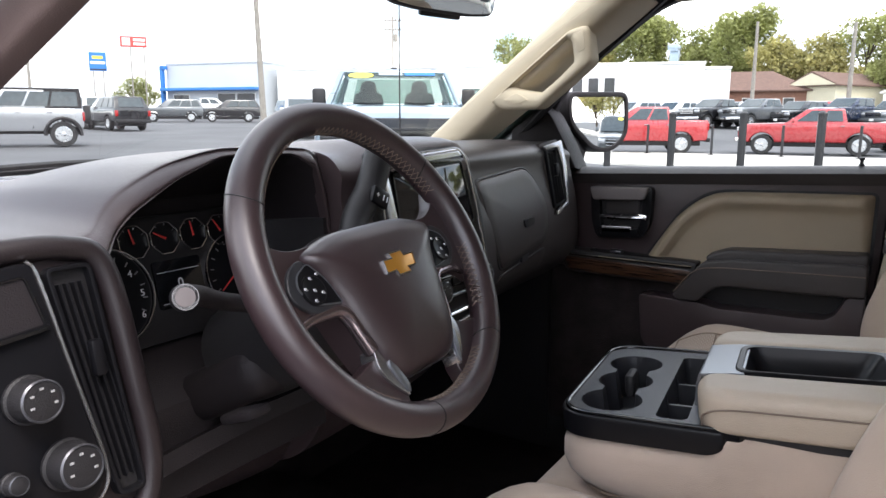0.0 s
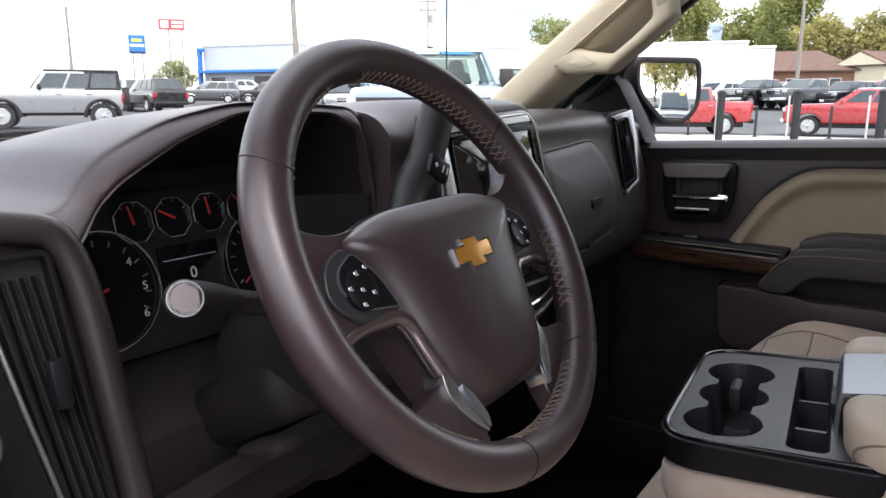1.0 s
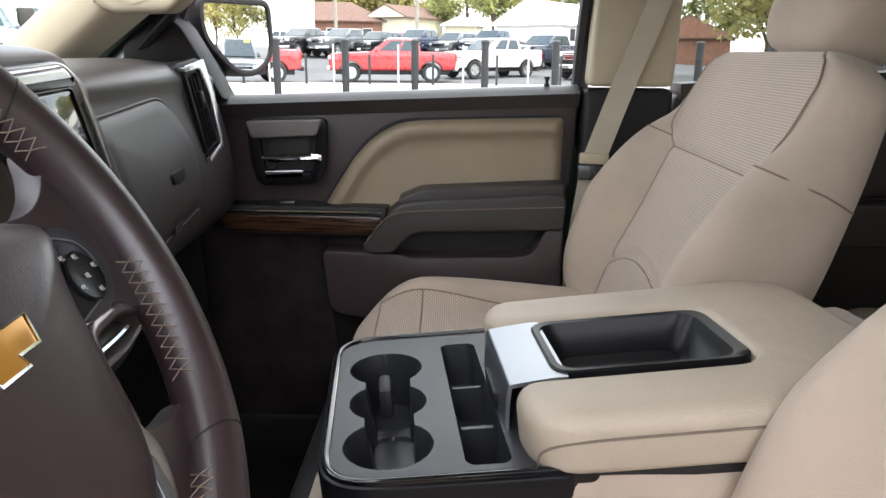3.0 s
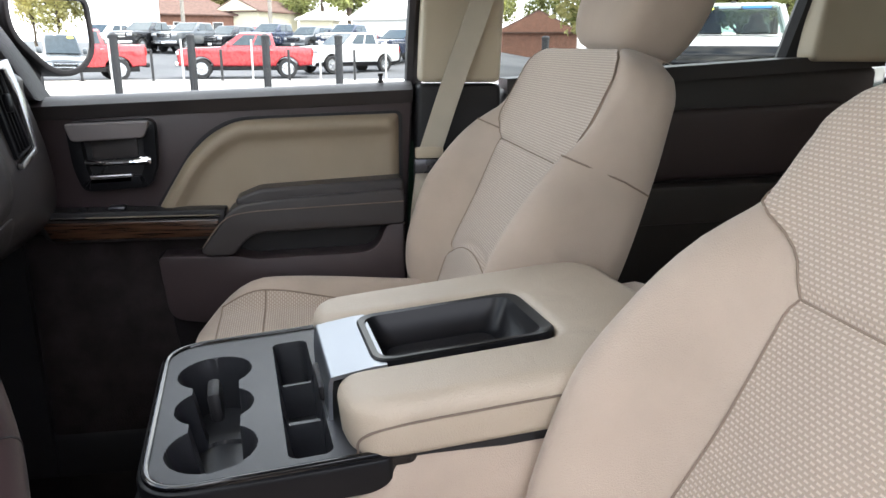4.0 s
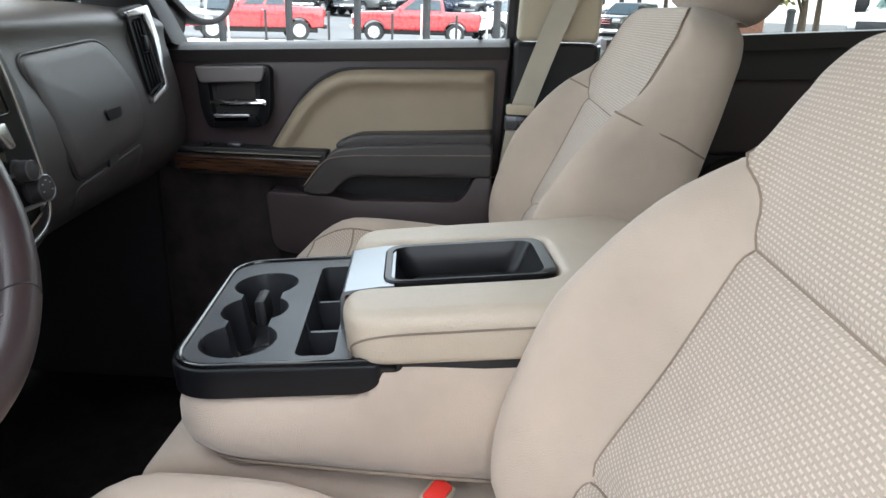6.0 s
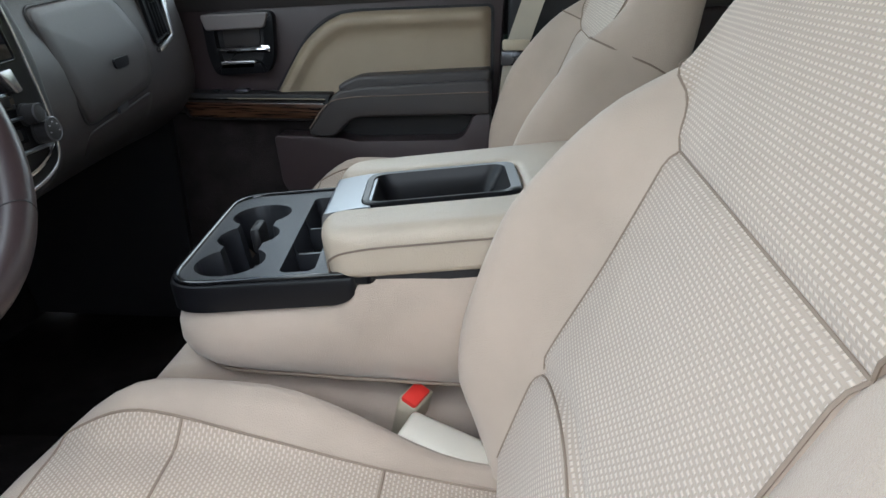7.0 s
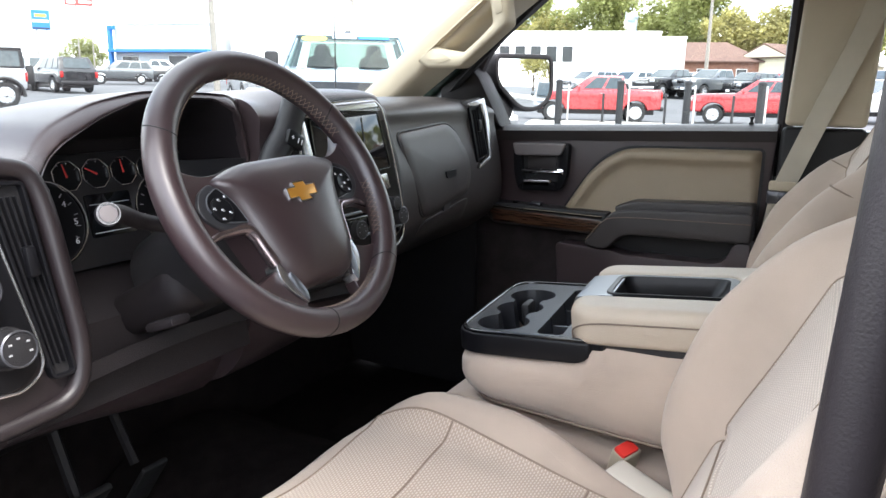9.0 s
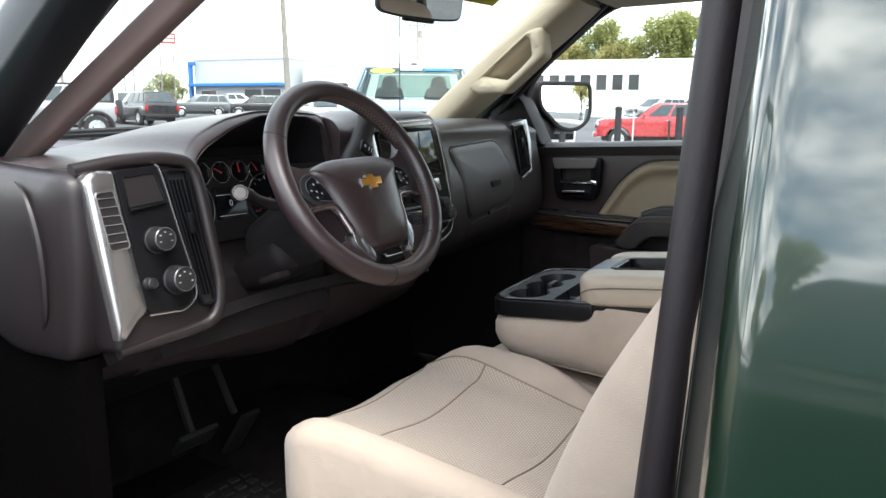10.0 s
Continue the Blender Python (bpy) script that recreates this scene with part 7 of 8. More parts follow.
def vehicle(name, kind, paint, label, group, m, sticker=False, W=None):
    """A parked vehicle, facing +y, centred on its wheelbase. kind: pickup, suv, jeep or hd."""
    spec = {
        "pickup": dict(W=2.0, L=5.75, wb=3.65, r=0.42, sill=0.48, belt=1.35, hood=1.30, roof=1.92, cab=(0.95, 0.35, -1.20, -1.35), nose=2.80, tail=-2.95, bed=1.36),
        "mid": dict(W=1.92, L=5.4, wb=3.4, r=0.41, sill=0.46, belt=1.32, hood=1.26, roof=1.91, cab=(0.95, 0.35, -1.15, -1.30), nose=2.60, tail=-2.75, bed=1.36),
        "hd": dict(W=2.05, L=6.0, wb=3.9, r=0.42, sill=0.50, belt=1.43, hood=1.36, roof=1.97, cab=(0.75, 0.25, -1.30, -1.45), nose=2.95, tail=-3.0, bed=1.44),
        "suv": dict(W=1.88, L=4.75, wb=2.80, r=0.37, sill=0.36, belt=1.14, hood=1.08, roof=1.74, cab=(1.05, 0.45, -1.95, -2.30), nose=2.30, tail=-2.42, bed=None),
        "jeep": dict(W=1.88, L=4.4, wb=2.95, r=0.41, sill=0.55, belt=1.25, hood=1.18, roof=1.86, cab=(0.62, 0.42, -2.02, -2.06), nose=2.00, tail=-2.12, bed=None),
    }[kind]
    W = W or spec["W"]
    hw, wb, r, sill, belt, hood, roof = W / 2, spec["wb"] / 2, spec["r"], spec["sill"], spec["belt"], spec["hood"], spec["roof"]
    y0, y1, y2, y3 = spec["cab"]
    nose, tail, bed = spec["nose"], spec["tail"], spec["bed"]
    v = thing(name, label, {"suv": "suv", "jeep": "suv"}.get(kind, "pickup truck"), group)
    back_top = bed if bed else belt
    o = [(nose - 0.03, sill + 0.06)] + arc(wb, r, r * 1.22, 12, 168, 9) + arc(-wb, r, r * 1.22, 12, 168, 9) + [(tail + 0.02, sill + 0.10), (tail, back_top - 0.10), (tail + 0.03, back_top)]
    if bed:
        o += [(y3 - 0.03, bed), (y3, belt)]
    o += [(y0, belt), (y0 + 0.1, hood + 0.03), (nose - 0.35, hood - 0.02), (nose - 0.05, hood - 0.10), (nose, hood - 0.30)]
    bodyb = prism(o, -hw, hw, "x", 0.06, 3)
    for co, no in [((0, 0, z), (0, 0, 1)) for z in (sill + 0.12, (sill + belt) / 2, belt - 0.16)] + [((0, y, 0), (0, 1, 0)) for y in (nose - 0.2, nose - 0.55, tail + 0.3)] + [((x, 0, 0), (1, 0, 0)) for x in (-hw * 0.6, 0, hw * 0.6)]:
        bmesh.ops.bisect_plane(bodyb, geom=list(bodyb.verts) + list(bodyb.edges) + list(bodyb.faces), plane_co=co, plane_no=no)
    mid_z = lerp(sill, belt, 0.55)
    for q in bodyb.verts:
        off = (q.co.z - mid_z) / (belt - sill)
        wide = 1 - (0.06 if kind == "jeep" else 0.17) * off * off - 0.10 * max(0.0, (q.co.y - nose + 0.8) / 0.8) ** 2 - 0.04 * max(0.0, (tail + 0.5 - q.co.y) / 0.5) ** 2
        if q.co.y > y0 and q.co.z > hood - 0.2:
            q.co.z += 0.035 * (1 - (q.co.x / hw) ** 2)
        q.co.x *= wide
    part("body", bodyb, PAINTS[paint], v, angle=30)
    # cabin with sloped glass
    tw = hw - (0.10 if kind == "jeep" else 0.22)
    bw_ = hw - 0.05
    low_ = [(-bw_, y0), (bw_, y0), (bw_, y3), (-bw_, y3)]
    top_ = [(-tw, y1 - 0.25), (tw, y1 - 0.25), (tw, y2), (-tw, y2)]
    cabm = PAINTS[paint]
    rings_ = [[(x, y, belt - 0.02) for x, y in low_], [(lerp(a[0], b[0], 0.93), lerp(a[1], b[1], 0.93), lerp(belt, roof, 0.95)) for a, b in zip(low_, top_)], [(x * 0.93, y, roof) for x, y in top_]]
    cb = loft(rings_)
    bmesh.ops.bevel(cb, geom=list(cb.edges), offset=0.055, segments=3, profile=0.5, affect="EDGES", clamp_overlap=True)
    if kind == "hd":
        # open cabin: roof panel, six pillars, two front seats behind see-through glass
        roof_lo = [(lerp(a[0], b[0], 0.93), lerp(a[1], b[1], 0.93), lerp(belt, roof, 0.90)) for a, b in zip(low_, top_)]
        roof_mid = [(x * 0.985, y, lerp(belt, roof, 0.97)) for x, y, z in roof_lo]
        cab_parts = [loft([roof_lo, roof_mid, [(x * 0.86, y * 0.9 - 0.05, roof + 0.02) for x, y, z in roof_lo]])]
        for a, b in list(zip([(x, y, belt - 0.03) for x, y in low_], roof_lo)) + [((sx * bw_, lerp(y0, y3, 0.545), belt - 0.03), (sx * (tw + 0.01), lerp(y1 - 0.25, y2, 0.545), roof - 0.06)) for sx in (-1, 1)]:
            cab_parts.append(tube([a, b], 0.05, 8))
        bmesh.ops.bevel(cab_parts[0], geom=list(cab_parts[0].edges), offset=0.03, segments=2, profile=0.5, affect="EDGES", clamp_overlap=True)
        part("cabin", merge(*cab_parts), cabm, v, angle=50)
        for sx in (-1, 1):
            part("front_seat", loft([[(sx * 0.42 + 0.25 * w_ * math.copysign(abs(math.cos(q)) ** 0.6, math.cos(q)), -0.42 - 0.25 * k + 0.08 * math.sin(q), belt - 0.25 + 0.66 * k) for q in (2 * math.pi * j / 14 for j in range(14))]
                                     for k, w_ in ((0, 1.0), (0.5, 1.0), (0.68, 0.86), (0.72, 0.55), (0.86, 0.52), (0.95, 0.44), (1.0, 0.2))]), BLACK, v, "dark front seat", angle=60)
            part("clearance_lamp", rbox((sx * 0.62, y1 - 0.36, roof + 0.005), (0.10, 0.14, 0.05), 0.02), BLACK, v)
        part("clearance_lamp", rbox((0, y1 - 0.36, roof + 0.025), (0.10, 0.14, 0.05), 0.02), BLACK, v)
    else:
        part("cabin", cb, cabm, v, angle=40)
    if kind == "jeep":
        # black hardtop: a roof slab over everything and a taller box over the tail
        part("hardtop", rbox((0, (top_[0][1] + top_[2][1]) / 2, roof), (2 * tw * 1.01, top_[0][1] - top_[2][1] + 0.04, 0.09), 0.04, 3), BLACK, v, "black hardtop")
        ym = lerp(y0, y3, 0.60)
        part("hardtop_rear", loft([[(-bw_ - 0.012, ym, belt), (bw_ + 0.012, ym, belt), (bw_ + 0.012, y3 - 0.012, belt), (-bw_ - 0.012, y3 - 0.012, belt)],
                                   [(-tw - 0.012, ym, roof - 0.03), (tw + 0.012, ym, roof - 0.03), (tw + 0.012, y2 - 0.012, roof - 0.03), (-tw - 0.012, y2 - 0.012, roof - 0.03)]]), BLACK, v, "black hardtop tail")

    def face_pt(side, u, w):
        """A point on one slope of the cabin: u along it, w up it, both 0..1."""
        i, j = {"front": (0, 1), "right": (1, 2), "rear": (2, 3), "left": (3, 0)}[side]
        A, B = Vector(low_[i]).lerp(Vector(low_[j]), u), Vector(top_[i]).lerp(Vector(top_[j]), u)
        q = A.lerp(B, w * 0.95)
        nrm = {"front": Vector((0, 1, 0.6)), "right": Vector((1, 0, 0.3)), "rear": Vector((0, -1, 0.3)), "left": Vector((-1, 0, 0.3))}[side].normalized()
        return Vector((q.x, q.y, lerp(belt, roof, w * 0.95))) + nrm * (0.026 if kind == "jeep" else 0.014)

    def pane_(nm, side, u0, u1, w0=0.10, w1=0.90):
        return part(nm, sheet(lambda a, b: face_pt(side, lerp(u0, u1, a), lerp(w0, w1, b)), 4, 3, 0.01), PALE_GLASS if kind == "hd" else CAR_GLASS, v, angle=60)

    pane_("windshield", "front", 0.05, 0.95, 0.03, 0.95)
    pane_("rear_window", "rear", 0.12, 0.88)
    cuts = {"pickup": ((0.16, 0.52), (0.57, 0.93)), "mid": ((0.18, 0.53), (0.58, 0.93)), "hd": ((0.16, 0.52), (0.57, 0.93)), "suv": ((0.20, 0.46), (0.49, 0.73), (0.76, 0.95)), "jeep": ((0.06, 0.34), (0.37, 0.62), (0.65, 0.96))}[kind]
    for a, b in cuts:
        pane_("side_window", "right", a, b)
        pane_("side_window", "left", 1 - b, 1 - a)
    for sx in (-1, 1):
        for yy in (wb, -wb):
            wm = Matrix.Translation((sx * (hw - 0.11), yy, r)) @ Matrix.Rotation(radians(90 * sx), 4, "Y")
            wh = part("wheel", lathe([(r * 0.62, -0.10), (r * 0.95, -0.11), (r, -0.07), (r, 0.07), (r * 0.95, 0.115), (r * 0.66, 0.11), (r * 0.64, 0.06)], 22, wm), TYRE, v, "black tyre")
            hub = [lathe([(r * 0.64, 0.06), (r * 0.64, 0.09), (r * 0.58, 0.095), (r * 0.56, 0.07)], 22, wm), lathe([(r * 0.16, 0.06), (r * 0.16, 0.10), (r * 0.10, 0.112), (0.002, 0.112)], 12, wm)]
            for k in range(5 if kind != "jeep" else 7):
                q = rbox((r * 0.36, 0, 0.085), (r * 0.50, r * 0.17, 0.025), 0.006, 1)
                q.transform(wm @ Matrix.Rotation(2 * math.pi * k / (5 if kind != "jeep" else 7), 4, "Z"))
                hub.append(q)
            part("alloy_rim", merge(*hub), ALLOY, wh, "bright alloy rim")
        part("headlight", rbox((sx * (hw - 0.22), nose - 0.03, hood - 0.22), (0.36, 0.12, 0.17), 0.03), LAMP_GLASS, v, "clear headlight")
        part("tail_light", rbox((sx * (hw - 0.10), tail + 0.02, back_top - 0.26), (0.16, 0.08, 0.30), 0.03), TAIL, v, "red tail light")
        part("wing_mirror", rbox((sx * (hw + 0.10), y0 - 0.28, belt + 0.09), (0.20, 0.10, 0.18 if kind != "hd" else 0.30), 0.04), BLACK if kind in ("jeep", "hd") else PAINTS[paint], v)
        part("door_handle", rbox((sx * (hw + 0.008), y1 - 0.62, belt - 0.14), (0.025, 0.17, 0.03), 0.008, 1), SILVER, v)
        part("door_handle", rbox((sx * (hw + 0.008), y1 - 1.52, belt - 0.14), (0.025, 0.17, 0.03), 0.008, 1), SILVER, v)
    gw, gh, gz = (W * 0.86, 0.46, hood - 0.36) if kind == "hd" else (W * 0.52, 0.28, hood - 0.26)
    part("grille", rbox((0, nose + 0.005, gz), (gw, 0.06, gh), 0.02), GLOSS_BLACK, v, "black grille")
    for k in range(3):
        part("grille_bar", rbox((0, nose + 0.04, gz - 0.10 + 0.10 * k), (gw, 0.02, 0.03), 0.006, 1), CHROME if kind != "hd" else CHARCOAL, v)
    part("front_bumper", rbox((0, nose + 0.02, sill + 0.13), (W * 0.97, 0.16, 0.20), 0.05, 3), CHROME if kind in ("pickup", "hd") else (BLACK if kind == "jeep" else PAINTS[paint]), v)
    part("rear_bumper", rbox((0, tail - 0.02, sill + 0.12), (W * 0.95, 0.16, 0.18), 0.05, 3), CHROME if kind in ("pickup", "hd") else BLACK, v)
    part("plate", rbox((0, nose + 0.11, sill + 0.13), (0.30, 0.012, 0.15), 0.004, 1), WALL_WHITE, v, "pale blank plate")
    part("underbody", rbox((0, (nose + tail) / 2, sill - 0.02), (W * 0.8, (nose - tail) * 0.9, 0.22), 0.03), BLACK, v)
    if bed:
        part("bed_floor", rbox((0, (y3 + tail) / 2, bed + 0.002), (W * 0.80, abs(y3 - tail) * 0.9, 0.012), 0.004, 1), BLACK, v, "black bed liner")
    if kind == "jeep":
        part("spare_wheel", lathe([(0.2, -0.1), (0.38, -0.11), (0.40, -0.06), (0.40, 0.07), (0.37, 0.11), (0.02, 0.11)], 22, Matrix.Translation((0.1, tail - 0.13, 0.98)) @ Matrix.Rotation(radians(90), 4, "X")), TYRE, v)
        for sx in (-1, 1):
            for yy in (wb, -wb):
                part("fender_flare", tube([(sx * (hw - 0.02), q[0], q[1]) for q in arc(yy, r, r * 1.30, -5, 185, 10)], 0.06, 8), BLACK, v)
    if sticker:
        oval = bmesh.new()
        oval.faces.new([oval.verts.new(face_pt("front", 0.80 + 0.115 * math.cos(q), 0.845 + 0.085 * math.sin(q)) + Vector((0, 0.02, 0.012))) for q in (2 * math.pi * j / 20 for j in range(20))])
        part("price_sticker", oval, YELLOW_TAG, v, "yellow oval price sticker")
        if kind == "hd":
            for u0, u1, sm in ((0.12, 0.40, BLUE_SIGN), (0.42, 0.64, PAINTS["bluegrey"])):
                part("sun_strip", sheet(lambda a, b: face_pt("front", lerp(u0, u1, a), lerp(0.845, 0.925, b)) + Vector((0, 0.02, 0.012)), 3, 2, 0.002), sm, v, "blue strip")
    v.matrix_basis = m
    return v


def parked(name, kind, paint, label, place, heading, group="parked vehicles", size=1.0, **kw):
    """heading: degrees from ahead (+y) towards the right that the nose points to."""
    return vehicle(name, kind, paint, label, group, pose(place[0], place[1], ground_z(place[0], place[1]), 0, 0, -heading) @ Matrix.Diagonal((size, size, size, 1)), **kw)


def parked_at(name, kind, paint, label, az, dist, heading, **kw):
    p = polar(az, dist)
    return parked(name, kind, paint, label, p, heading, **kw)


# first row beyond the concrete strip
parked_at("pickup", "mid", "red", "red crew-cab pickup parked beyond the strip", 72.5, 32.0, -24)
parked_at("pickup", "pickup", "red", "bright red extended-cab pickup with chrome wheels", 84.4, 33.0, -5.6, size=0.95)
parked_at("pickup", "mid", "white", "white crew-cab pickup behind the posts", 92.0, 37.5, -38)
parked_at("pickup", "pickup", "blue", "dark blue pickup in the back row", 96.2, 45.0, -48)
parked_at("pickup", "pickup", "black", "black pickup parked behind the posts", 100.4, 38.0, -52)
# second row, noses towards the lot
for kind_, paint_, label_, az_, d_, head_ in (
        ("suv", "silver", "silver sport utility vehicle in the second row", 72.2, 57.0, -60),
        ("suv", "white", "white sport utility vehicle in the second row", 75.2, 56.0, -62),
        ("pickup", "black", "black pickup in the second row", 77.9, 54.0, -66),
        ("pickup", "grey", "dark grey pickup in the second row", 80.9, 54.0, -62),
        ("suv", "black", "black sport utility vehicle in the second row", 83.6, 55.0, -62),
        ("pickup", "blue", "dark blue pickup in the second row", 86.6, 54.0, -60),
        ("suv", "grey", "grey sport utility vehicle in the second row", 89.4, 55.0, -60),
        ("pickup", "blue", "dark blue pickup in the second row", 92.2, 55.0, -58),
        ("suv", "red", "red sport utility vehicle in the third row", 84.9, 62.0, -60),
        ("suv", "silver", "silver sport utility vehicle in the third row", 79.4, 62.0, -62)):
    parked_at("suv" if kind_ == "suv" else "pickup", kind_, paint_, label_, az_, d_, head_)
# ahead of the windshield
parked_at("pickup", "hd", "bluegrey", "pale blue heavy pickup facing the cab", 53.6, 12.0, 233.6, sticker=True, size=1.04)
parked_at("pickup", "hd", "white", "white heavy pickup beside the pale blue one", 61.6, 16.5, 236)
parked_at("jeep", "jeep", "silver", "silver four-door off-roader with black hardtop", 26.9, 28.0, -61)
parked_at("suv", "suv", "black", "black sport utility vehicle behind the off-roader", 33.3, 43.0, 12)
parked_at("suv", "suv", "silver", "silver sport utility vehicle behind the off-roader", 31.4, 47.0, 12)
parked_at("suv", "suv", "grey", "grey sport utility vehicle before the dealership", 37.2, 61.0, -52)
parked_at("suv", "suv", "black", "black sport utility vehicle before the dealership", 41.3, 61.0, -50)
parked_at("pickup", "pickup", "white", "white pickup before the dealership", 40.2, 72.0, 130)
parked_at("suv", "suv", "silver", "silver sport utility vehicle past the hood", 46.6, 34.0, 215)
parked_at("suv", "suv", "yellow", "yellow car parked beside the open driver door", -81.8, 15.7, 8)
# seen mirrored in the driver-side door skin
parked("pickup", "pickup", "black", "black pickup parked in the next bay", (-4.8, -0.5, 0), 4)
# seen through the rear side window, and in the door mirror
wg = polar(117.6, 10.2)
parked("pickup", "hd", "white", "white heavy pickup with a dark grille facing the cab", (wg.x + 4.6, wg.y - 3.0, 0), -58, sticker=True, size=1.06)
parked("suv", "suv", "grey", "dark grey sport utility vehicle parked behind the cab", (9.2, -12.3, 0), -30, sticker=True)


# ---- buildings ----
def block(name, p0, p1, depth, height, mat, label, windows=(), roof_mat=None, eave=0.15):
    """A flat-roofed building whose facade runs from p0 to p1 as seen from the lot; windows: (start, end, sill, head) in metres."""
    a, b = Vector(p0[:2]), Vector(p1[:2])
    t = (b - a).normalized()
    n = Vector((t.y, -t.x))
    if n.dot(a) > 0:
        n = -n
    M = Matrix(((t.x, n.x, 0, a.x), (t.y, n.y, 0, a.y), (0, 0, 1, 0), (0, 0, 0, 1)))
    L_ = (b - a).length
    h = thing(name, label, "building", at=(a.x, a.y, 0))
    part("wall", rbox((L_ / 2, -depth / 2, height / 2), (L_, depth, height), 0.03, 1), mat, h, m=M)
    part("parapet", rbox((L_ / 2, -depth / 2, height + 0.1), (L_ + eave, depth + eave, 0.24), 0.03, 1), roof_mat or mat, h, m=M)
    for x0, x1, z0, z1 in windows:
        w = part("window", rbox(((x0 + x1) / 2, 0.01, (z0 + z1) / 2), (x1 - x0, 0.10, z1 - z0), 0.01, 1), WINDOW_DARK, h, "dark window", m=M)
        part("window_frame", frame_ring([(x0 - 0.06, z0 - 0.06), (x1 + 0.06, z0 - 0.06), (x1 + 0.06, z1 + 0.06), (x0 - 0.06, z1 + 0.06)], 0.09, 0.0, 0.09, "y"), WALL_WHITE, w, m=M)
    return h, M, L_


facade = Vector((math.cos(radians(73)), -math.sin(radians(73))))
foot = Vector((-0.95 + 74.8 * math.sin(radians(73)), -0.45 + 74.8 * math.cos(radians(73))))
wall_at = lambda k: foot + facade * k
block("white_building", wall_at(-40.0), wall_at(5.45), 16, 6.95, WALL_WHITE, "long white flat-roofed building with dark windows",
      [(32.9 + 1.58 * k, 33.93 + 1.58 * k, 4.2, 5.7) for k in range(-4, 3)])
block("white_annex", wall_at(5.46), wall_at(7.8), 14, 6.45, WALL_WHITE, "low white end of the flat-roofed building")
h, M, L_ = block("dealership", polar(36.95, 92.0), polar(43.7, 84.0), 18, 7.75, WALL_PALE, "pale grey dealership building with blue fascia band",
                 [(1.0, 3.2, 2.0, 4.3), (7.2, 9.6, 1.9, 4.4), (9.8, 12.2, 1.9, 4.4)])
part("blue_band", rbox((L_ / 2, 0.6, 4.9), (L_, 1.4, 0.34), 0.05, 1), BLUE_SIGN, h, "blue fascia band", m=M)
part("blue_tower", rbox((-0.1, 0.5, 4.2), (0.42, 0.6, 6.6), 0.06, 1), BLUE_SIGN, h, "blue corner tower", m=M)
part("tower_sign", rbox((0.1, 0.5, 7.4), (0.75, 0.6, 0.45), 0.06, 1), BLUE_SIGN, h, m=M)


def house(name, centre, heading, L_, D, eave, ridge, wall_mat, roof_mat, label, hip=0.0):
    """A house with its ridge along local x; eave and ridge stand over the ground there; hip: how far the ridge ends draw in."""
    base = ground_z(centre[0], centre[1])
    h = thing(name, label, "house", at=(centre[0], centre[1], base))
    M = pose(centre[0], centre[1], base, 0, 0, -heading)
    part("wall", rbox((0, 0, eave / 2 - 0.2), (L_, D, eave + 0.4), 0.02, 1), wall_mat, h, m=M)
    lo = [(-L_ / 2 - 0.5, -D / 2 - 0.5), (L_ / 2 + 0.5, -D / 2 - 0.5), (L_ / 2 + 0.5, D / 2 + 0.5), (-L_ / 2 - 0.5, D / 2 + 0.5)]
    rx = L_ / 2 + 0.5 - hip
    hi = [(-rx, -0.02), (rx, -0.02), (rx, 0.02), (-rx, 0.02)]
    part("roof", loft([[(x, y, eave - 0.12) for x, y in lo], [(x, y, eave + 0.04) for x, y in lo], [(x, y, ridge) for x, y in hi]]), roof_mat, h, m=M, angle=20)
    if not hip:
        for sx in (-1, 1):
            part("gable", prism([(-D / 2 - 0.3, eave), (D / 2 + 0.3, eave), (0, ridge - 0.22)], sx * (L_ / 2 + 0.51), sx * (L_ / 2 + 0.55), "x"), wall_mat, h, m=M)
    count = max(2, int(L_ / 3.5))
    for k in range(count):
        x = -L_ / 2 + (k + 0.5) * L_ / count
        for sy in (-1, 1):
            w = part("window", rbox((x, sy * (D / 2 + 0.02), 1.55), (1.1, 0.08, 1.2), 0.01, 1), WINDOW_DARK, h, "dark window", m=M)
            part("window_trim", frame_ring([(x - 0.62, 0.88), (x + 0.62, 0.88), (x + 0.62, 2.22), (x - 0.62, 2.22)], 0.09, sy * (D / 2), sy * (D / 2 + 0.09), "y"), WALL_WHITE, w, m=M)
    return h


block("white_building", (20.0, -58.0), (2.0, -40.0), 12, 5.0, WALL_WHITE, "white flat-roofed building behind the lot")
house("house", polar(80.2, 100.0), 80, 13.5, 9, 3.1, 5.6, BRICK_WALL, ROOF_RED, "brown brick house with a hipped red shingle roof", hip=4.6)
house("house", polar(85.9, 99.0), 30, 9, 5.6, 3.6, 5.2, WALL_CREAM, ROOF_RED, "cream house with gable and red roof")
house("house", polar(90.3, 96.0), 10, 6, 4.0, 2.7, 3.8, WALL_CREAM, ROOF_PALE, "small pale house behind the trucks")
house("house", polar(97.3, 84.0), 38, 12, 8.2, 2.6, 5.1, WALL_WHITE, ROOF_PALE, "white gabled house with pale roof")
house("house", polar(107.0, 95.0), 20, 12, 9, 3.0, 5.5, BRICK_WALL, ROOF_RED, "brick house with red roof")
vp = polar(75.0, 80.0)
hv = thing("roof_vent", "blue-grey vent hood on the white building roof", "vent", at=(vp.x, vp.y, 7.0))
part("vent_stack", rbox((vp.x, vp.y, 7.9), (0.9, 0.9, 1.9), 0.1), PAINTS["bluegrey"], hv)
part("vent_hood", rbox((vp.x - 0.3, vp.y, 8.9), (1.5, 1.1, 0.7), 0.2), PAINTS["bluegrey"], hv)


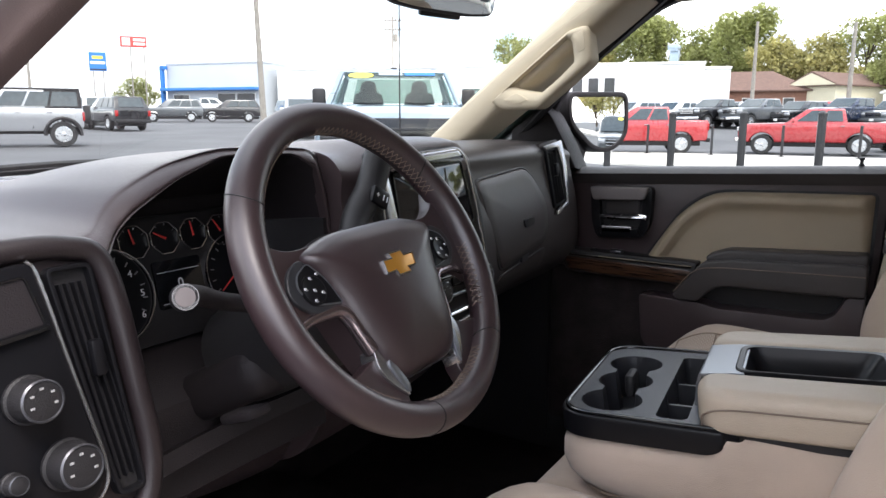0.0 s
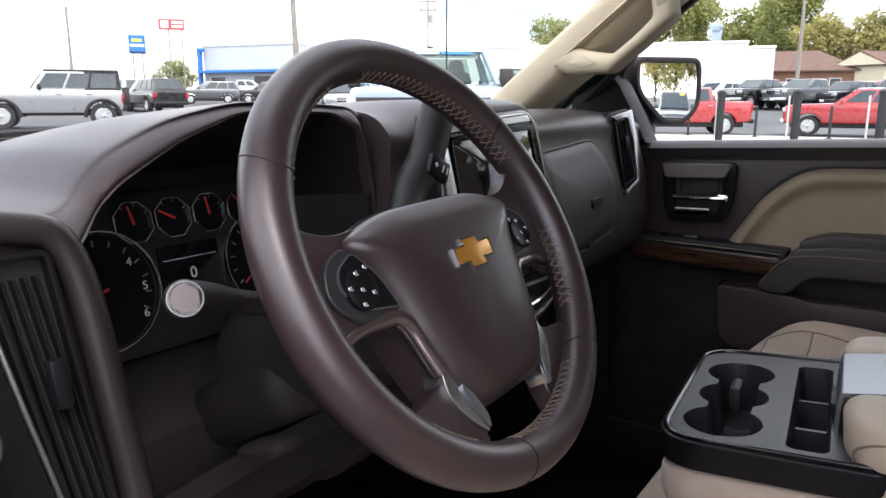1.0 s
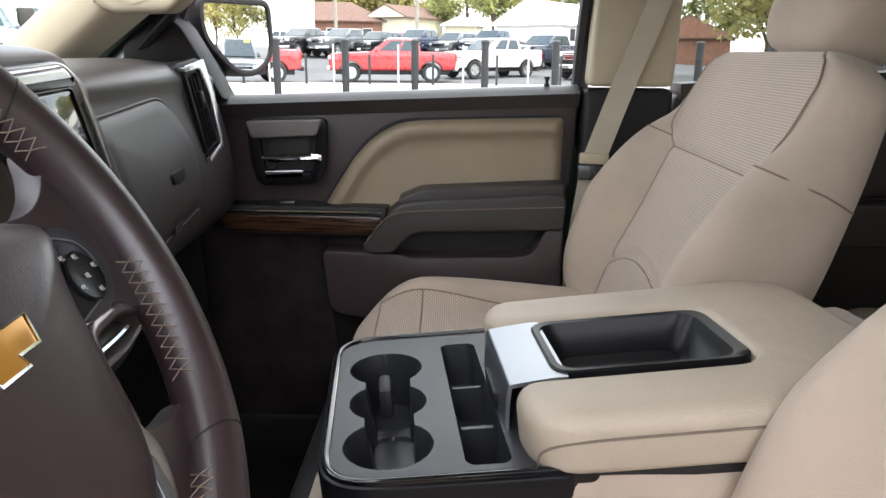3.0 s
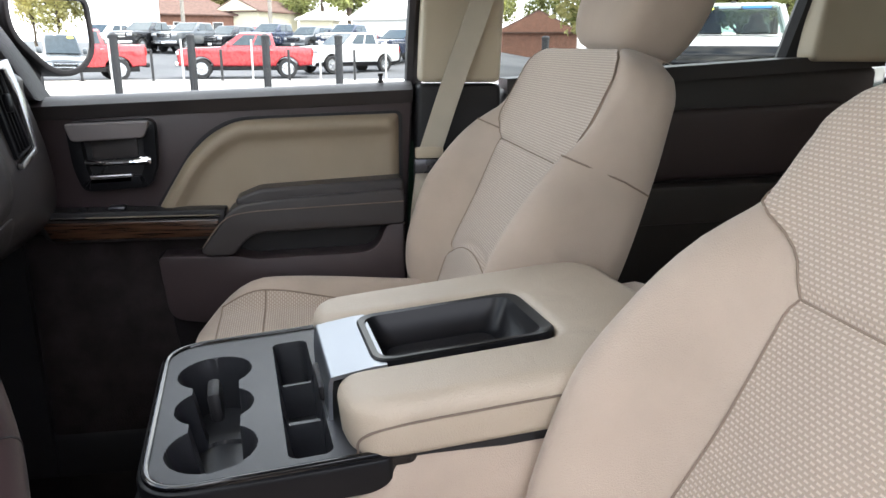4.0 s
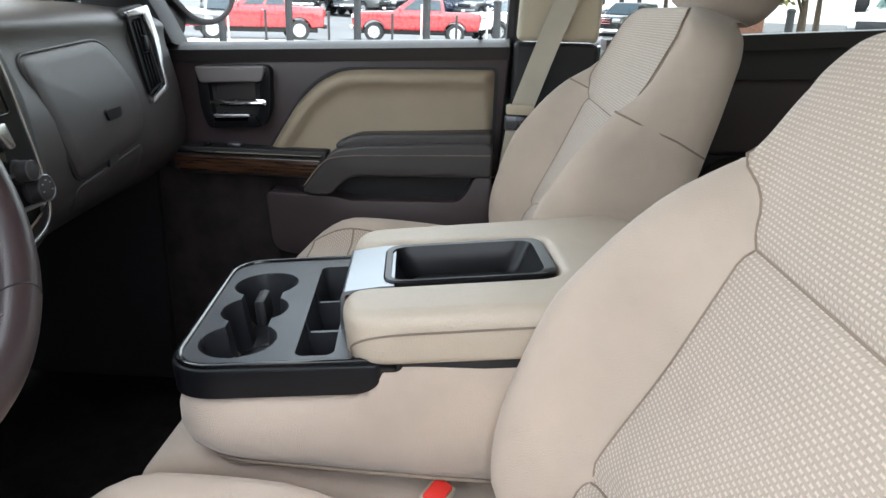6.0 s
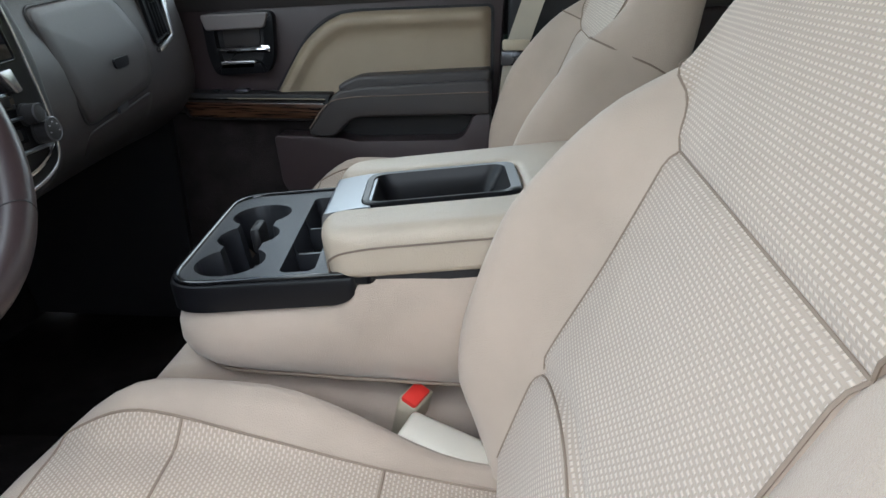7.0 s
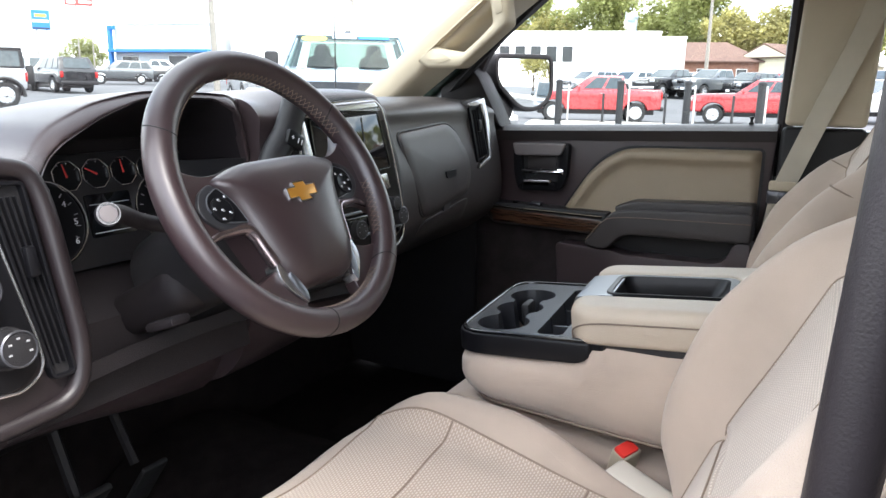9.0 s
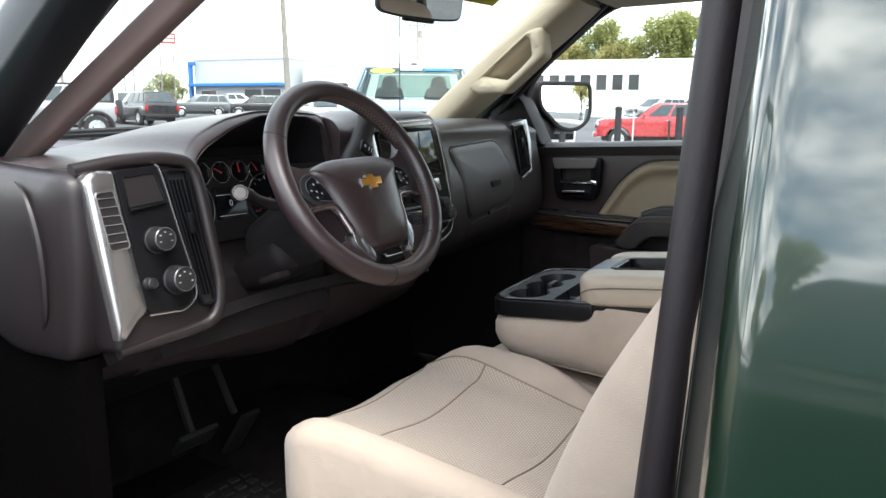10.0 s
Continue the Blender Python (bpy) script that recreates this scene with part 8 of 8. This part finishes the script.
# ---- signs and poles ----
def sign(name, az, dist, z, w, h_, mat, label, legs, bars):
    """A panel z metres over the ground on thin legs; bars: (x, z, width, height, material) as shares of the panel."""
    s = thing(name, label, "sign", at=polar(az, dist))
    M = Matrix.Translation(polar(az, dist)) @ Matrix.Rotation(radians(-az), 4, "Z")
    pnl = part("panel", rbox((0, 0, z), (w, 0.35, h_), 0.05, 1), mat, s, m=M)
    for bx, bz, bw, bh, bmat in bars:
        part("panel_bar", rbox((bx * w, -0.185, z + bz * h_), (bw * w, 0.02, bh * h_), 0.01, 1), bmat, pnl, m=M)
    for x in legs:
        part("leg", lathe([(0.085, 0), (0.07, z - h_ / 2)], 10, M @ Matrix.Translation((x, 0, 0))), POLE_GREY, s)


sign("blue_sign", 32.5, 100.0, 6.3, 1.95, 2.25, BLUE_SIGN, "square blue dealership sign on two legs", (-0.55, 0.55),
     ((0, 0.22, 0.62, 0.16, YELLOW_TAG), (0, -0.06, 0.84, 0.14, WALL_WHITE), (0, -0.42, 0.92, 0.07, BLACK_STEEL)))
sign("red_sign", 34.9, 90.0, 8.1, 2.75, 1.15, RED_SIGN, "wide red and white sign on two tall poles", (-0.35, 1.05),
     ((-0.27, 0.0, 0.30, 0.72, WALL_WHITE), (0.22, 0.18, 0.44, 0.24, WALL_WHITE), (0.22, -0.2, 0.44, 0.24, WALL_WHITE)))


def pole(az, dist, h_, lean, label, crossarms=True):
    p = thing("utility_pole", label, "pole", "utility poles", at=polar(az, dist))
    M = Matrix.Translation(polar(az, dist)) @ Matrix.Rotation(radians(-az), 4, "Z") @ Matrix.Rotation(radians(lean), 4, "Y")
    part("shaft", lathe([(0.19, 0), (0.12, h_)], 10, M), POLE_GREY, p)
    if crossarms:
        for z in (h_ - 0.6, h_ - 1.7):
            part("crossarm", rbox((0, 0, z), (2.2, 0.14, 0.16), 0.02, 1), POLE_GREY, p, m=M)
            for x in (-0.95, -0.35, 0.35, 0.95):
                part("insulator", lathe([(0.05, 0), (0.07, 0.08), (0.03, 0.2)], 8, M @ Matrix.Translation((x, 0, z + 0.08))), BLACK_STEEL, p)
        part("transformer", lathe([(0.25, 0), (0.25, 0.9), (0.1, 1.0)], 12, M @ Matrix.Translation((0.4, 0, h_ - 3.2))), POLE_GREY, p)
    return p


pole(43.75, 45.0, 12.0, -1.5, "plain weathered pole leaning slightly", False)
pole(53.7, 95.0, 12.5, 0.0, "utility pole with crossarms and transformer")
pole(80.5, 70.0, 8.6, 0.0, "slim street pole near the houses", False)
pole(86.6, 62.0, 7.4, 0.0, "slim street pole near the houses", False)
pole(28.2, 90.0, 9.5, 0.0, "tall thin pole behind the off-roader", False)


# ---- trees ----
def tree_mesh(seed, h_, spread, leaves):
    rnd = random.Random(seed)
    t = thing("tree", "", "tree", "trees behind the lot")
    limbs = [tube(spline([(0, 0, 0), (0.1, 0.05, h_ * 0.25), (0.0, 0.1, h_ * 0.5), (0.2, -0.1, h_ * 0.8)], 4), lambda k: 0.32 * (1 - 0.75 * k), 8)]
    blobs = []
    for k in range(11):
        a, hh = rnd.uniform(0, 6.28), rnd.uniform(0.38, 0.92)
        rr = spread * rnd.uniform(0.35, 0.95) * (1.05 - abs(hh - 0.55))
        tip = Vector((rr * math.cos(a), rr * math.sin(a), h_ * hh))
        limbs.append(tube(spline([(0, 0, h_ * max(0.2, hh - 0.28)), tip * 0.5 + Vector((0, 0, h_ * (hh - 0.1) * 0.5)), tip], 3), lambda k_: 0.12 * (1 - 0.8 * k_), 6))
        blobs.append((tip, spread * rnd.uniform(0.30, 0.52)))
    blobs.append((Vector((0, 0, h_ * 0.86)), spread * 0.45))
    part("trunk", merge(*limbs), BARK, t)
    bm = bmesh.new()
    for k in range(leaves):
        c, r_ = blobs[k % len(blobs)]
        d = Vector((rnd.gauss(0, 1), rnd.gauss(0, 1), rnd.gauss(0, 0.8))).normalized() * r_ * rnd.uniform(0.45, 1.0) ** 0.5 * rnd.uniform(0.75, 1.12)
        p = c + d
        s = rnd.uniform(0.14, 0.34)
        rot = Euler((rnd.uniform(-1.2, 1.2), rnd.uniform(-1.2, 1.2), rnd.uniform(0, 6.28))).to_matrix()
        vs = [bm.verts.new(p + rot @ Vector(q)) for q in ((-s, -s * 0.5, 0), (s * 0.3, -s * 0.7, 0.05), (s, 0.1 * s, 0), (0.1 * s, s * 0.7, 0.06))]
        bm.faces.new(vs)
    return t, bm


TREES = []
for seed, h_, sp, nl, lm in ((3, 13.0, 5.4, 5200, LEAVES), (8, 11.0, 4.6, 4400, LEAVES_B), (15, 14.5, 5.0, 5200, LEAVES)):
    t, bm = tree_mesh(seed, h_, sp, nl)
    part("crown", bm, lm, t, "uneven leafy crown")
    tagged(t, "broad green tree with an uneven crown" if lm is LEAVES else "yellow-green tree turning in autumn")
    TREES.append(t)
rt = random.Random(5)
spots = [(64, 150, 1.15), (66, 150, 1.2), (68, 145, 1.1), (69.5, 140, 1.2), (71, 138, 1.05), (72.3, 130, 1.15), (74.3, 135, 1.2), (75.8, 132, 1.05), (77.2, 130, 1.15), (78.6, 124, 1.1), (80, 118, 1.1), (82, 112, 1.02), (84.5, 110, 1.0), (87.5, 112, 0.95), (90.5, 100, 0.95), (92.5, 102, 1.0), (96, 112, 0.95), (99.5, 115, 1.0),
         (103, 105, 1.0), (108, 110, 1.0), (112, 44, 0.8), (115.5, 36, 0.75), (119, 33, 0.8), (123, 36, 0.8), (113, 70, 0.9), (117, 60, 0.9), (121, 62, 0.95), (126, 66, 1.0), (135, 60, 0.9), (145, 55, 1.0), (149, 62, 0.9), (-70, 60, 0.8), (-82, 55, 0.9), (-93, 62, 0.8), (-104, 58, 0.9), (34.6, 125, 0.42), (35.6, 128, 0.36)]
for k, (az, d, s) in enumerate(spots):
    p = polar(az, d)
    p.z -= 0.1
    src_ = TREES[(k * 2 + k // 3) % 3]
    m_ = pose(p.x, p.y, p.z, 0, 0, rt.uniform(0, 360)) @ Matrix.Diagonal((s, s, s * rt.uniform(0.92, 1.06), 1))
    if k < 3 and all(TREES[k].matrix_basis.translation.length < 1e-6 for _ in (0,)):
        src_ = TREES[k]
        src_.matrix_basis = m_
    else:
        c_ = copy_thing(src_, Matrix.Identity(4))
        c_.matrix_basis = m_
